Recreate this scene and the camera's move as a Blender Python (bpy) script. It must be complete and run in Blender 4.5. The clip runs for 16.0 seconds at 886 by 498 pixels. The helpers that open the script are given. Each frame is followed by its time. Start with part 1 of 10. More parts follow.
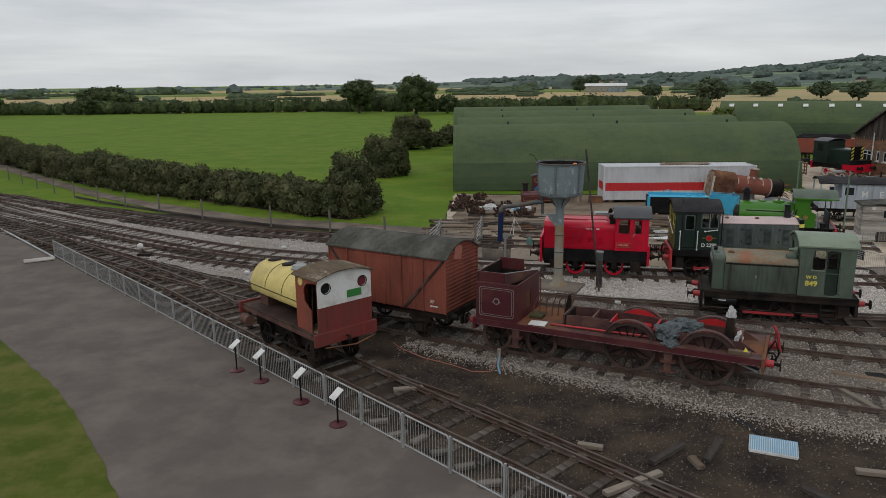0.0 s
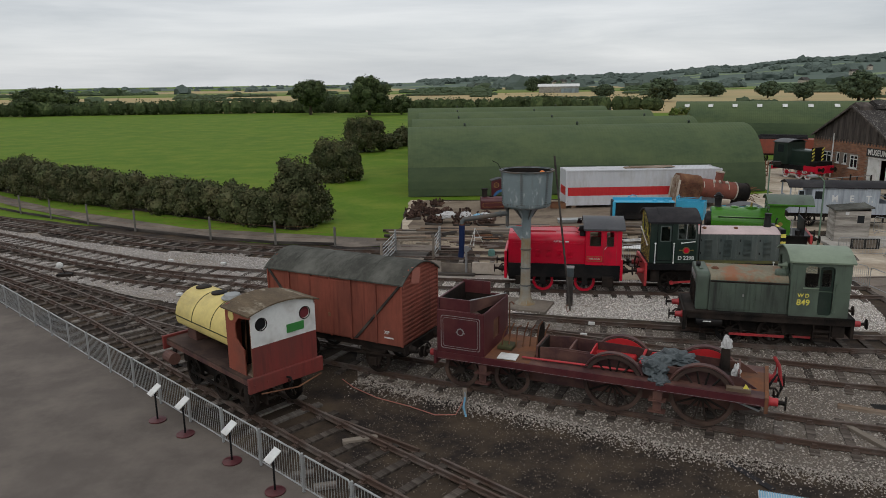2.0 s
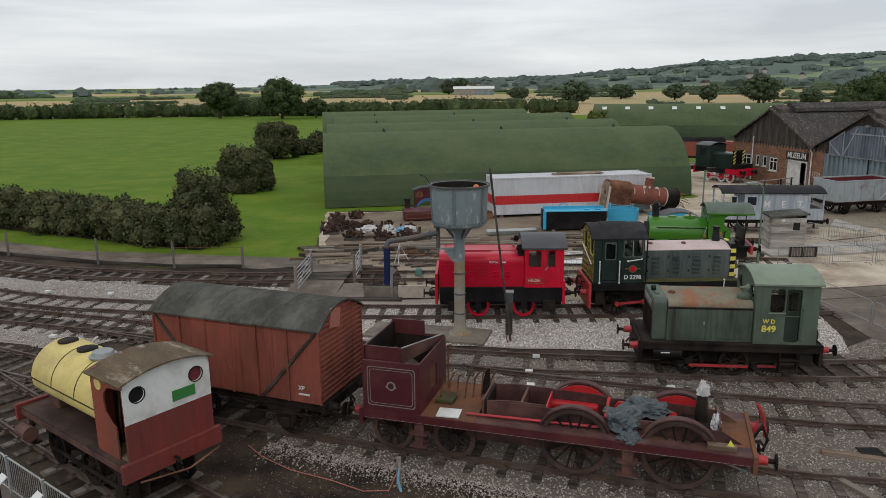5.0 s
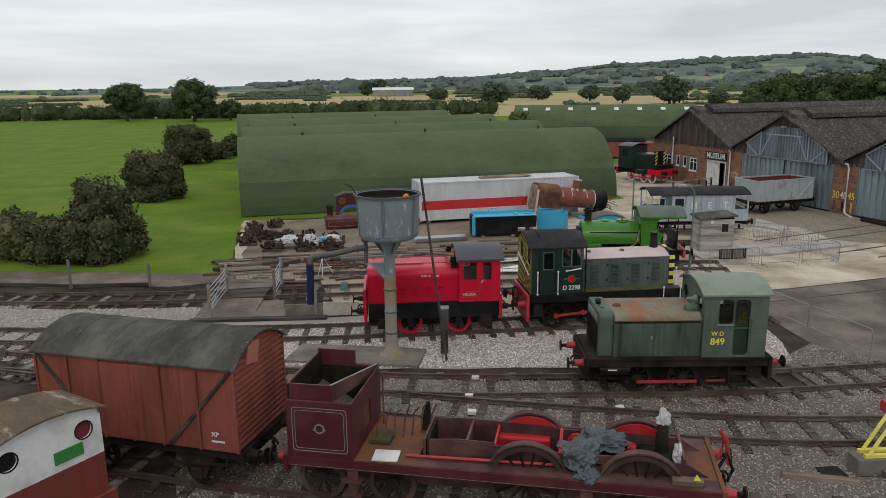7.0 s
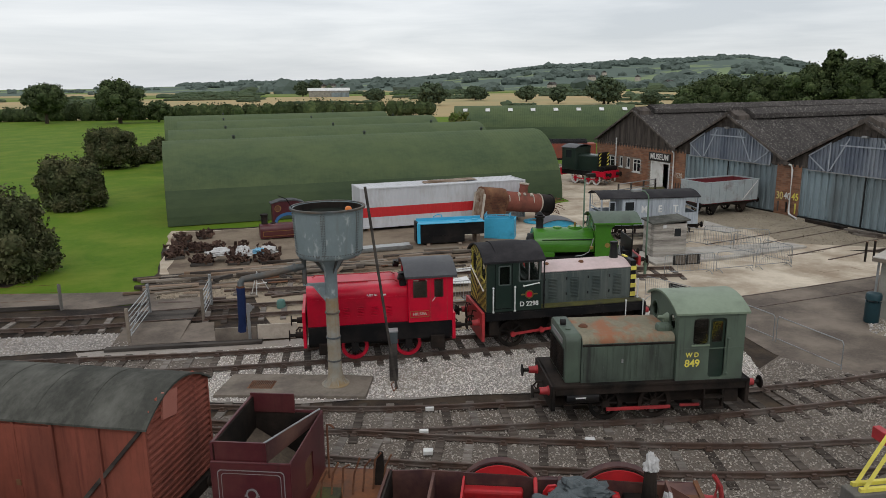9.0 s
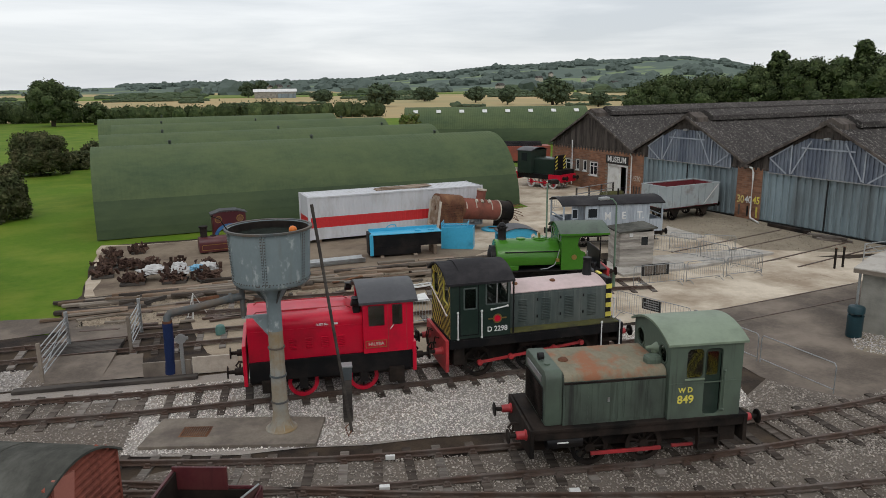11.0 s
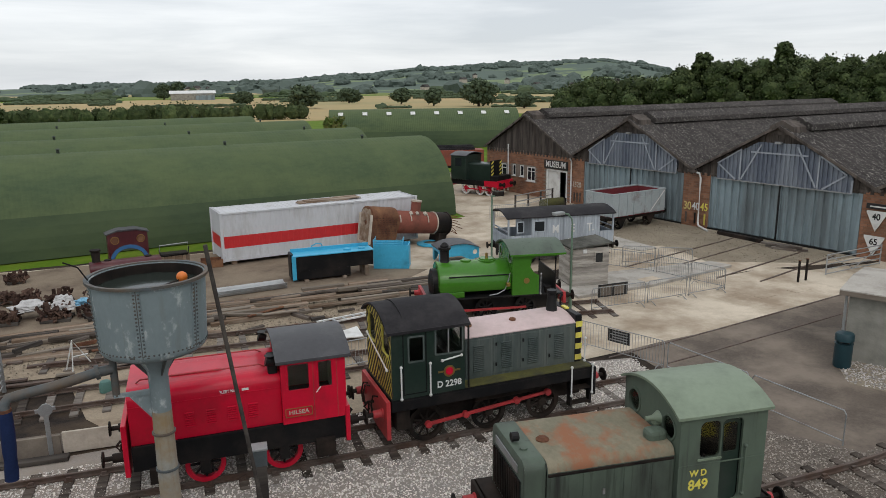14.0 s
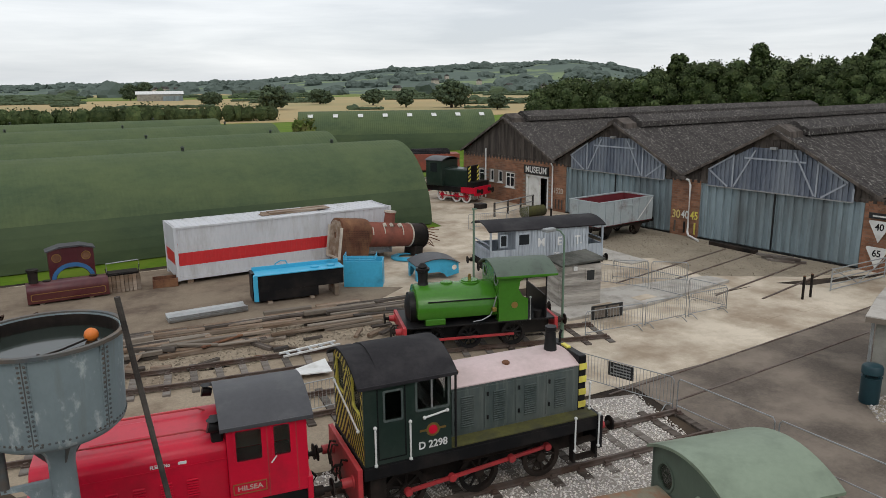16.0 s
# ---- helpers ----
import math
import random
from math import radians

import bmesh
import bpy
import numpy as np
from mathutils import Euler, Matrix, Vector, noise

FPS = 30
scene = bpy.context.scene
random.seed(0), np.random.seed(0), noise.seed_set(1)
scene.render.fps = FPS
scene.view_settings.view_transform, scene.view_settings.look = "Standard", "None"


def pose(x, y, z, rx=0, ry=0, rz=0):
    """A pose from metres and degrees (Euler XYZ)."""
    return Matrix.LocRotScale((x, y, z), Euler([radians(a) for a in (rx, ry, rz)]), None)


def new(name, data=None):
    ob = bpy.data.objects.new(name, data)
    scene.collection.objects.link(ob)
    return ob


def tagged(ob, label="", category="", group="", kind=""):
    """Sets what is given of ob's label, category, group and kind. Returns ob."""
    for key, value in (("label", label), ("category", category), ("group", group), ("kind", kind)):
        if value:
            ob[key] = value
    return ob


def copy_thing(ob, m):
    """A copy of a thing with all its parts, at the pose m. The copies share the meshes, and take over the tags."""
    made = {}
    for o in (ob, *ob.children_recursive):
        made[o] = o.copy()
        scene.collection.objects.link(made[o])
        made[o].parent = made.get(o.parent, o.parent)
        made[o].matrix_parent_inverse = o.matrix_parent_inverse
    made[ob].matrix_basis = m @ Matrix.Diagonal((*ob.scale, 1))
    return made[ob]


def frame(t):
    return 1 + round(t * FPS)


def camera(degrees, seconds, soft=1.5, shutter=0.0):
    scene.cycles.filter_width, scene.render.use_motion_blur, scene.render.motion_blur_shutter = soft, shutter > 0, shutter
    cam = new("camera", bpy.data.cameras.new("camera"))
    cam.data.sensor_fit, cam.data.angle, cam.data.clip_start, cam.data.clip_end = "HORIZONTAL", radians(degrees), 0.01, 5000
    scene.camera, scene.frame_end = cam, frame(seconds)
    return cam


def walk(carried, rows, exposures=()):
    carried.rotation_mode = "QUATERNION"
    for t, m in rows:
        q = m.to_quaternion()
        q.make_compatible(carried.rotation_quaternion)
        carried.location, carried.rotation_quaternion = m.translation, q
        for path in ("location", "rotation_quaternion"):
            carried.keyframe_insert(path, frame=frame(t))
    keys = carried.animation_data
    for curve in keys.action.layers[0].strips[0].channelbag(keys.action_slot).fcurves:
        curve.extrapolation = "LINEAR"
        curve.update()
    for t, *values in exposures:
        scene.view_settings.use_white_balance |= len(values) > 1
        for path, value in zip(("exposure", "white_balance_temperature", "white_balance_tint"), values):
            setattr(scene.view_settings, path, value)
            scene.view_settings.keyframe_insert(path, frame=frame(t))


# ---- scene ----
cam = camera(63.1, 16.0, soft=0.65)
METRES, EYE, TILT, LEAN, TURN = 22.7, 9.9, 0.0, 0.0, 0.0
ROWS = [
    (0.0, 0.0, 0.0, 0.0, -0.17, -13.04, 0.73),
    (0.5, 0.0001, 0.0384, -0.0004, -1.01, -13.03, 0.74),
    (1.0, 0.0002, 0.0763, -0.0008, -1.94, -13.03, 0.73),
    (1.5, 0.0006, 0.1141, -0.0013, -2.86, -13.04, 0.74),
    (2.0, 0.0015, 0.1507, -0.0016, -3.77, -13.04, 0.74),
    (2.5, 0.0021, 0.1867, -0.0014, -4.55, -13.02, 0.75),
    (3.0, 0.0029, 0.2192, -0.001, -5.23, -13.0, 0.74),
    (3.5, 0.004, 0.2485, -0.0007, -6.16, -13.0, 0.74),
    (4.0, 0.0051, 0.2754, -0.0007, -7.41, -12.98, 0.73),
    (6.5, 0.0128, 0.3925, -0.0002, -15.08, -12.93, 0.68),
    (7.0, 0.0152, 0.4178, -0.0007, -16.63, -12.93, 0.67),
    (7.5, 0.0189, 0.4435, -0.0005, -18.08, -12.93, 0.68),
    (8.0, 0.0238, 0.4705, -0.0009, -19.29, -12.94, 0.67),
    (8.5, 0.0292, 0.4981, -0.0011, -20.45, -12.95, 0.65),
    (9.0, 0.0356, 0.5253, -0.0014, -21.55, -12.94, 0.64),
    (11.5, 0.0829, 0.6747, 0.0001, -26.63, -12.92, 0.64),
    (12.0, 0.095, 0.7056, 0.0001, -27.74, -12.92, 0.63),
    (12.5, 0.107, 0.7354, -0.0007, -28.71, -12.92, 0.64),
    (13.0, 0.1201, 0.7682, -0.0015, -29.64, -12.9, 0.65),
    (13.5, 0.1342, 0.8007, -0.0016, -30.53, -12.9, 0.61),
    (14.0, 0.1502, 0.8317, -0.0022, -31.4, -12.87, 0.63),
    (14.5, 0.1662, 0.8627, -0.0015, -32.27, -12.86, 0.61),
    (15.0, 0.1827, 0.8949, -0.0011, -33.04, -12.85, 0.58),
    (15.5, 0.2, 0.9268, -0.0014, -33.43, -12.84, 0.56),
    (16.0, 0.2184, 0.9591, -0.0007, -33.58, -12.82, 0.54),
]
walk(cam, [(t, pose(0, 0, EYE, TILT, LEAN, TURN) @ pose(METRES * x, METRES * y, METRES * z, 90 + pitch, roll, yaw)) for t, x, y, z, yaw, pitch, roll in ROWS],
     exposures=[(0.0, -0.23), (4.0, -0.05), (9.0, 0.04), (12.5, 0.13), (16.0, 0.15)])

# ---- world, sun, exposure ----
SUN_EL, SUN_ROT = radians(48), radians(200)
world = bpy.data.worlds.new("overcast_sky")
scene.world = world
world.use_nodes = True
wn, wl = world.node_tree.nodes, world.node_tree.links
wn.clear()
w_out = wn.new("ShaderNodeOutputWorld")
w_bg = wn.new("ShaderNodeBackground")
w_sky = wn.new("ShaderNodeTexSky")
w_sky.sky_type = "NISHITA"
w_sky.sun_disc = False
w_sky.sun_elevation, w_sky.sun_rotation = SUN_EL, SUN_ROT
w_co = wn.new("ShaderNodeTexCoord")
w_map = wn.new("ShaderNodeMapping")
w_map.inputs["Scale"].default_value = (1.0, 1.0, 9.0)
wl.new(w_co.outputs["Generated"], w_map.inputs["Vector"])
w_n = wn.new("ShaderNodeTexNoise")
w_n.inputs["Scale"].default_value = 2.2
w_n.inputs["Detail"].default_value = 7.0
w_n.inputs["Roughness"].default_value = 0.55
w_n.inputs["Distortion"].default_value = 0.3
wl.new(w_map.outputs["Vector"], w_n.inputs["Vector"])
w_ramp = wn.new("ShaderNodeValToRGB")
w_ramp.color_ramp.elements[0].position, w_ramp.color_ramp.elements[0].color = 0.33, (0.545, 0.575, 0.61, 1)
w_ramp.color_ramp.elements[1].position, w_ramp.color_ramp.elements[1].color = 0.66, (0.80, 0.815, 0.83, 1)
wl.new(w_n.outputs["Fac"], w_ramp.inputs["Fac"])
# overcast: a little brighter overhead than at the horizon
w_sep = wn.new("ShaderNodeSeparateXYZ")
wl.new(w_co.outputs["Generated"], w_sep.inputs["Vector"])
w_gr = wn.new("ShaderNodeMapRange")
w_gr.inputs["From Min"].default_value, w_gr.inputs["From Max"].default_value = 0.12, 1.0
w_gr.inputs["To Min"].default_value, w_gr.inputs["To Max"].default_value = 1.0, 1.15
wl.new(w_sep.outputs["Z"], w_gr.inputs["Value"])
w_mul = wn.new("ShaderNodeVectorMath")
w_mul.operation = "SCALE"
wl.new(w_ramp.outputs["Color"], w_mul.inputs[0])
wl.new(w_gr.outputs["Result"], w_mul.inputs["Scale"])
w_skys = wn.new("ShaderNodeVectorMath")
w_skys.operation = "SCALE"
w_skys.inputs["Scale"].default_value = 0.012
wl.new(w_sky.outputs["Color"], w_skys.inputs[0])
w_add = wn.new("ShaderNodeVectorMath")
w_add.operation = "ADD"
wl.new(w_mul.outputs[0], w_add.inputs[0])
wl.new(w_skys.outputs[0], w_add.inputs[1])
wl.new(w_add.outputs[0], w_bg.inputs["Color"])
w_bg.inputs["Strength"].default_value = 1.0
wl.new(w_bg.outputs[0], w_out.inputs["Surface"])

sun = new("sun", bpy.data.lights.new("sun", "SUN"))
sun.data.energy, sun.data.angle, sun.data.color = 0.6, radians(25), (1.0, 0.96, 0.9)
sun.matrix_world = Matrix.Rotation(-SUN_ROT, 4, "Z") @ Matrix.Rotation(SUN_EL - math.pi / 2, 4, "X")


# ---- materials ----
def mat(name, base, dark=None, dirt=None, rough=0.7, metal=0.0, scale=1.5, fine=25.0, dirt_at=0.62, dirt_soft=0.12,
        dirt_scale=0.9, bump=0.15, bump_dist=0.01, stretch=(1, 1, 1), rand=0.0, island=0.0, spec=None, rough2=None, world_co=False, detail=5.0, streak=None, streak_at=0.56, streak_amt=0.8):
    """A painted, rusty or mineral surface: base to dark by a soft noise and a fine grain, dirt in patches, fine relief."""
    m = bpy.data.materials.new(name)
    m.use_nodes = True
    n, l = m.node_tree.nodes, m.node_tree.links
    p = n["Principled BSDF"]
    dark = dark or tuple(c * 0.72 for c in base)
    if world_co:
        co = n.new("ShaderNodeNewGeometry").outputs["Position"]
    else:
        co = n.new("ShaderNodeTexCoord").outputs["Object"]
    mp = n.new("ShaderNodeMapping")
    mp.inputs["Scale"].default_value = stretch
    l.new(co, mp.inputs["Vector"])
    co = mp.outputs["Vector"]

    def noise_tex(s, d, r=0.6):
        t = n.new("ShaderNodeTexNoise")
        t.inputs["Scale"].default_value, t.inputs["Detail"].default_value, t.inputs["Roughness"].default_value = s, d, r
        l.new(co, t.inputs["Vector"])
        return t.outputs["Fac"]

    def mix(f, a, b):
        x = n.new("ShaderNodeMix")
        x.data_type = "RGBA"
        for sock, v in ((x.inputs[0], f), (x.inputs[6], a), (x.inputs[7], b)):
            if isinstance(v, (tuple, list)):
                sock.default_value = (*v[:3], 1)
            elif isinstance(v, (int, float)):
                sock.default_value = v
            else:
                l.new(v, sock)
        return x.outputs[2]

    def ramp(f, a, b):
        x = n.new("ShaderNodeMapRange")
        x.inputs["From Min"].default_value, x.inputs["From Max"].default_value = a, b
        l.new(f, x.inputs["Value"])
        return x.outputs["Result"]

    big, small = noise_tex(scale, detail), noise_tex(fine, 4.0, 0.7)
    s = n.new("ShaderNodeMath")
    s.operation = "MULTIPLY_ADD"
    s.inputs[1].default_value = 0.45
    l.new(small, s.inputs[0])
    s2 = n.new("ShaderNodeMath")
    s2.operation = "MULTIPLY"
    s2.inputs[1].default_value = 0.55
    l.new(big, s2.inputs[0])
    l.new(s2.outputs[0], s.inputs[2])
    col = mix(ramp(s.outputs[0], 0.33, 0.67), dark, base)
    if dirt:
        d = ramp(noise_tex(dirt_scale, 8.0, 0.65), dirt_at - 0.07 - dirt_soft, dirt_at - 0.07 + dirt_soft)
        col = mix(d, col, dirt)
        if rough2 is not None:
            r = n.new("ShaderNodeMapRange")
            r.inputs["To Min"].default_value, r.inputs["To Max"].default_value = rough, rough2
            l.new(d, r.inputs["Value"])
            l.new(r.outputs["Result"], p.inputs["Roughness"])
    if streak:
        sm = n.new("ShaderNodeMapping")
        sm.inputs["Scale"].default_value = (5.5, 5.5, 0.3)
        l.new(n.new("ShaderNodeTexCoord").outputs["Object"], sm.inputs["Vector"])
        st = n.new("ShaderNodeTexNoise")
        st.inputs["Scale"].default_value, st.inputs["Detail"].default_value, st.inputs["Roughness"].default_value = 1.0, 6.0, 0.65
        l.new(sm.outputs["Vector"], st.inputs["Vector"])
        sf = n.new("ShaderNodeMapRange")
        sf.inputs["From Min"].default_value, sf.inputs["From Max"].default_value, sf.inputs["To Max"].default_value = streak_at - 0.05, streak_at + 0.12, streak_amt
        l.new(st.outputs["Fac"], sf.inputs["Value"])
        col = mix(sf.outputs["Result"], col, streak)
    if rand or island:
        src = n.new("ShaderNodeObjectInfo").outputs["Random"] if rand else n.new("ShaderNodeNewGeometry").outputs["Random Per Island"]
        h = n.new("ShaderNodeHueSaturation")
        v = n.new("ShaderNodeMapRange")
        k = rand or island
        v.inputs["To Min"].default_value, v.inputs["To Max"].default_value = 1 - k, 1 + k
        l.new(src, v.inputs["Value"])
        l.new(v.outputs["Result"], h.inputs["Value"])
        l.new(col, h.inputs["Color"])
        col = h.outputs["Color"]
    l.new(col, p.inputs["Base Color"])
    if not (dirt and rough2 is not None):
        p.inputs["Roughness"].default_value = rough
    p.inputs["Metallic"].default_value = metal
    p.inputs["Specular IOR Level"].default_value = spec if spec is not None else 0.4 if rough < 0.7 else 0.12
    if bump:
        b = n.new("ShaderNodeBump")
        b.inputs["Strength"].default_value, b.inputs["Distance"].default_value = bump, bump_dist
        l.new(s.outputs[0], b.inputs["Height"])
        l.new(b.outputs["Normal"], p.inputs["Normal"])
    return m


def glass(name, tint=(0.88, 0.90, 0.88)):
    m = bpy.data.materials.new(name)
    m.use_nodes = True
    n, l = m.node_tree.nodes, m.node_tree.links
    n.remove(n["Principled BSDF"])
    tr, gl, mx = n.new("ShaderNodeBsdfTransparent"), n.new("ShaderNodeBsdfGlossy"), n.new("ShaderNodeMixShader")
    tr.inputs["Color"].default_value = (*tint, 1)
    gl.inputs["Roughness"].default_value = 0.06
    mx.inputs[0].default_value = 0.08
    l.new(tr.outputs[0], mx.inputs[1])
    l.new(gl.outputs[0], mx.inputs[2])
    l.new(mx.outputs[0], n["Material Output"].inputs["Surface"])
    return m


M = {}
M["grass"] = mat("mown_grass", (0.104, 0.180, 0.012), (0.064, 0.128, 0.009), (0.142, 0.190, 0.022), 0.9, scale=0.05, fine=3.0, dirt_scale=0.25, bump=0.6, bump_dist=0.05, world_co=True)
M["lawn"] = mat("rough_lawn", (0.088, 0.112, 0.014), (0.048, 0.070, 0.008), (0.125, 0.122, 0.034), 0.9, scale=0.4, fine=14, dirt_scale=0.8, bump=0.8, bump_dist=0.06, world_co=True)
M["ballast"] = mat("grey_ballast_bed", (0.46, 0.42, 0.385), (0.19, 0.17, 0.155), (0.26, 0.22, 0.18), 0.95, scale=0.6, fine=16, dirt_scale=0.3, bump=1.0, bump_dist=0.06, world_co=True)
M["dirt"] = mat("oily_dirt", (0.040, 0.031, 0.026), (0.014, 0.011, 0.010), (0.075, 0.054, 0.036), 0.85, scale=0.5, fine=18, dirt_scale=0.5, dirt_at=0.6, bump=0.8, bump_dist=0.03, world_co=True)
M["stone"] = mat("ballast_stone", (0.47, 0.435, 0.405), (0.31, 0.285, 0.265), None, 0.9, scale=3, fine=30, bump=0.2, world_co=True, island=0.45)
M["stone_dirty"] = mat("dirty_stone", (0.155, 0.128, 0.102), (0.085, 0.07, 0.056), None, 0.9, scale=3, fine=30, bump=0.2, world_co=True, island=0.6)
M["asphalt"] = mat("worn_asphalt", (0.134, 0.113, 0.099), (0.098, 0.083, 0.073), (0.168, 0.143, 0.123), 0.85, scale=0.7, fine=45, dirt_scale=0.5, dirt_at=0.64, dirt_soft=0.14, bump=0.2, bump_dist=0.008, world_co=True, stretch=(1.0, 1.0, 1), detail=12.0)
M["road"] = mat("damp_tarmac", (0.150, 0.121, 0.098), (0.080, 0.066, 0.055), (0.215, 0.176, 0.142), 0.75, scale=0.5, fine=10, dirt_scale=0.35, dirt_at=0.6, dirt_soft=0.1, detail=10.0, bump=0.4, bump_dist=0.012, world_co=True)
M["concrete"] = mat("worn_concrete", (0.66, 0.575, 0.46), (0.46, 0.395, 0.31), (0.30, 0.235, 0.17), 0.85, scale=0.3, fine=30, dirt_scale=0.35, dirt_at=0.58, bump=0.4, bump_dist=0.015, world_co=True)
M["gravel"] = mat("tan_gravel", (0.36, 0.31, 0.235), (0.16, 0.135, 0.10), (0.24, 0.20, 0.15), 0.95, scale=0.5, fine=14, dirt_scale=0.3, bump=1.0, bump_dist=0.05, world_co=True)
M["stubble"] = mat("straw_stubble", (0.46, 0.335, 0.175), (0.37, 0.28, 0.145), (0.30, 0.275, 0.14), 0.95, scale=0.01, fine=0.3, dirt_scale=0.008, bump=0.3, world_co=True)
M["crop"] = mat("green_crop", (0.17, 0.22, 0.06), (0.12, 0.17, 0.045), (0.21, 0.21, 0.08), 0.95, scale=0.01, fine=0.3, dirt_scale=0.01, bump=0.3, world_co=True)
M["sleeper"] = mat("old_timber_sleeper", (0.072, 0.057, 0.047), (0.034, 0.027, 0.022), (0.13, 0.11, 0.095), 0.9, scale=2.5, fine=30, dirt_scale=2, bump=0.6, stretch=(0.25, 2.5, 1), rand=0.35)
M["sleeper_pale"] = mat("weathered_grey_sleeper", (0.25, 0.225, 0.20), (0.13, 0.115, 0.10), (0.08, 0.06, 0.05), 0.9, scale=2.5, fine=30, dirt_scale=2, bump=0.6, stretch=(0.25, 2.5, 1), rand=0.3)
M["rail"] = mat("rusty_rail", (0.12, 0.075, 0.055), (0.065, 0.042, 0.033), (0.15, 0.125, 0.11), 0.65, metal=0.3, scale=2, fine=30, bump=0.3)
M["hut"] = mat("green_corrugated_sheet", (0.082, 0.114, 0.058), (0.052, 0.077, 0.042), (0.108, 0.136, 0.062), 0.8, scale=0.35, fine=2.4, dirt_scale=0.3, dirt_soft=0.2, stretch=(0.5, 0.7, 1.1), bump=0.05, streak=(0.045, 0.062, 0.036), streak_at=0.62, streak_amt=0.3)
M["hut_low"] = mat("dark_green_lower_strip", (0.066, 0.093, 0.051), (0.036, 0.054, 0.032), (0.080, 0.106, 0.052), 0.8, scale=0.4, fine=2.4, dirt_scale=0.35, dirt_soft=0.2, stretch=(0.5, 0.7, 1.1), bump=0.05)
M["hut_vent"] = mat("dark_green_vent", (0.03, 0.04, 0.028), None, None, 0.6)
M["brick"] = mat("red_brick", (0.33, 0.155, 0.085), (0.22, 0.10, 0.06), (0.14, 0.075, 0.055), 0.9, scale=0.8, fine=12, dirt_scale=0.5, bump=0.4)
M["board"] = mat("dark_weathered_boards", (0.075, 0.062, 0.055), (0.035, 0.03, 0.027), (0.13, 0.11, 0.095), 0.85, scale=1.0, fine=14, dirt_scale=0.8, stretch=(2.5, 2.5, 0.3), bump=0.4, island=0.25)
M["roofsheet"] = mat("lichened_asbestos_roof", (0.070, 0.062, 0.058), (0.028, 0.025, 0.024), (0.26, 0.245, 0.22), 0.95, scale=0.6, fine=11, dirt_scale=7.5, dirt_at=0.665, dirt_soft=0.05, stretch=(0.55, 1.2, 1), bump=0.5)
M["doorsheet"] = mat("blue_grey_steel_sheet", (0.25, 0.315, 0.34), (0.18, 0.235, 0.255), (0.12, 0.14, 0.145), 0.6, scale=0.5, fine=8, dirt_scale=0.4, stretch=(1, 1, 0.25), bump=0.1, streak=(0.09, 0.10, 0.10), streak_amt=0.6)
M["gablesheet"] = mat("slate_blue_corrugated", (0.15, 0.172, 0.215), (0.09, 0.107, 0.14), (0.22, 0.245, 0.275), 0.6, scale=0.6, fine=8, dirt_scale=0.6, stretch=(1, 1, 0.25), bump=0.1)
M["white"] = mat("white_paint", (0.72, 0.72, 0.70), (0.58, 0.58, 0.56), (0.42, 0.40, 0.37), 0.5, scale=1.0, fine=12, dirt_at=0.68, dirt_scale=1.5)
M["black"] = mat("black_paint", (0.009, 0.009, 0.010), (0.005, 0.005, 0.006), (0.024, 0.020, 0.018), 0.45, spec=0.2, scale=2, fine=18, dirt_at=0.66)
M["frame"] = mat("greasy_black_underframe", (0.013, 0.0115, 0.0105), (0.006, 0.0055, 0.005), (0.036, 0.026, 0.021), 0.65, spec=0.12, scale=2, fine=18, dirt_at=0.6, bump=0.3)
M["galv"] = mat("galvanised_steel", (0.36, 0.37, 0.37), (0.25, 0.26, 0.26), (0.18, 0.15, 0.13), 0.5, metal=0.5, scale=3, fine=30, dirt_at=0.7)
M["rust"] = mat("rusty_steel", (0.155, 0.068, 0.040), (0.075, 0.036, 0.025), (0.23, 0.12, 0.065), 0.85, scale=1.2, fine=14, bump=0.3)
M["timber"] = mat("grey_brown_timber", (0.225, 0.155, 0.105), (0.105, 0.070, 0.048), (0.32, 0.27, 0.22), 0.9, scale=1.5, fine=20, stretch=(0.3, 2, 2), bump=0.5, rand=0.3)
M["bark"] = mat("bark", (0.09, 0.07, 0.05), (0.045, 0.035, 0.027), None, 0.95, scale=3, fine=20, bump=0.8)
M["leaf"] = mat("dark_leaves", (0.056, 0.080, 0.031), (0.024, 0.037, 0.015), (0.088, 0.108, 0.044), 0.75, scale=0.5, fine=3, island=0.4, world_co=True, bump=0)
M["leaf_hedge"] = mat("hedge_leaves", (0.080, 0.094, 0.040), (0.036, 0.044, 0.020), (0.115, 0.105, 0.052), 0.75, scale=0.5, fine=3, island=0.4, world_co=True, bump=0)
# far leaves and hill: air haze is mixed into these paler, bluer colours
M["leaf_far"] = mat("hazed_far_leaves", (0.070, 0.096, 0.056), (0.052, 0.074, 0.046), (0.095, 0.12, 0.065), 0.9, scale=0.05, fine=0.5, island=0.15, world_co=True, bump=0)
M["hill"] = mat("hazed_wooded_hill", (0.115, 0.150, 0.120), (0.095, 0.126, 0.108), (0.185, 0.235, 0.125), 1.0, scale=0.006, fine=0.02, dirt_scale=0.005, dirt_at=0.63, dirt_soft=0.02, world_co=True, bump=0)
M["glass"] = glass("window_glass")
M["stone_pale"] = mat("pale_ballast_stone", (0.74, 0.70, 0.65), (0.54, 0.50, 0.46), None, 0.9, scale=3, fine=30, bump=0.2, world_co=True, island=0.35)
M["padbrown"] = mat("dirty_tan_hardstanding", (0.31, 0.252, 0.185), (0.19, 0.15, 0.11), (0.12, 0.09, 0.068), 0.9, scale=0.4, fine=14, dirt_scale=0.4, dirt_at=0.58, bump=0.4, bump_dist=0.02, world_co=True)
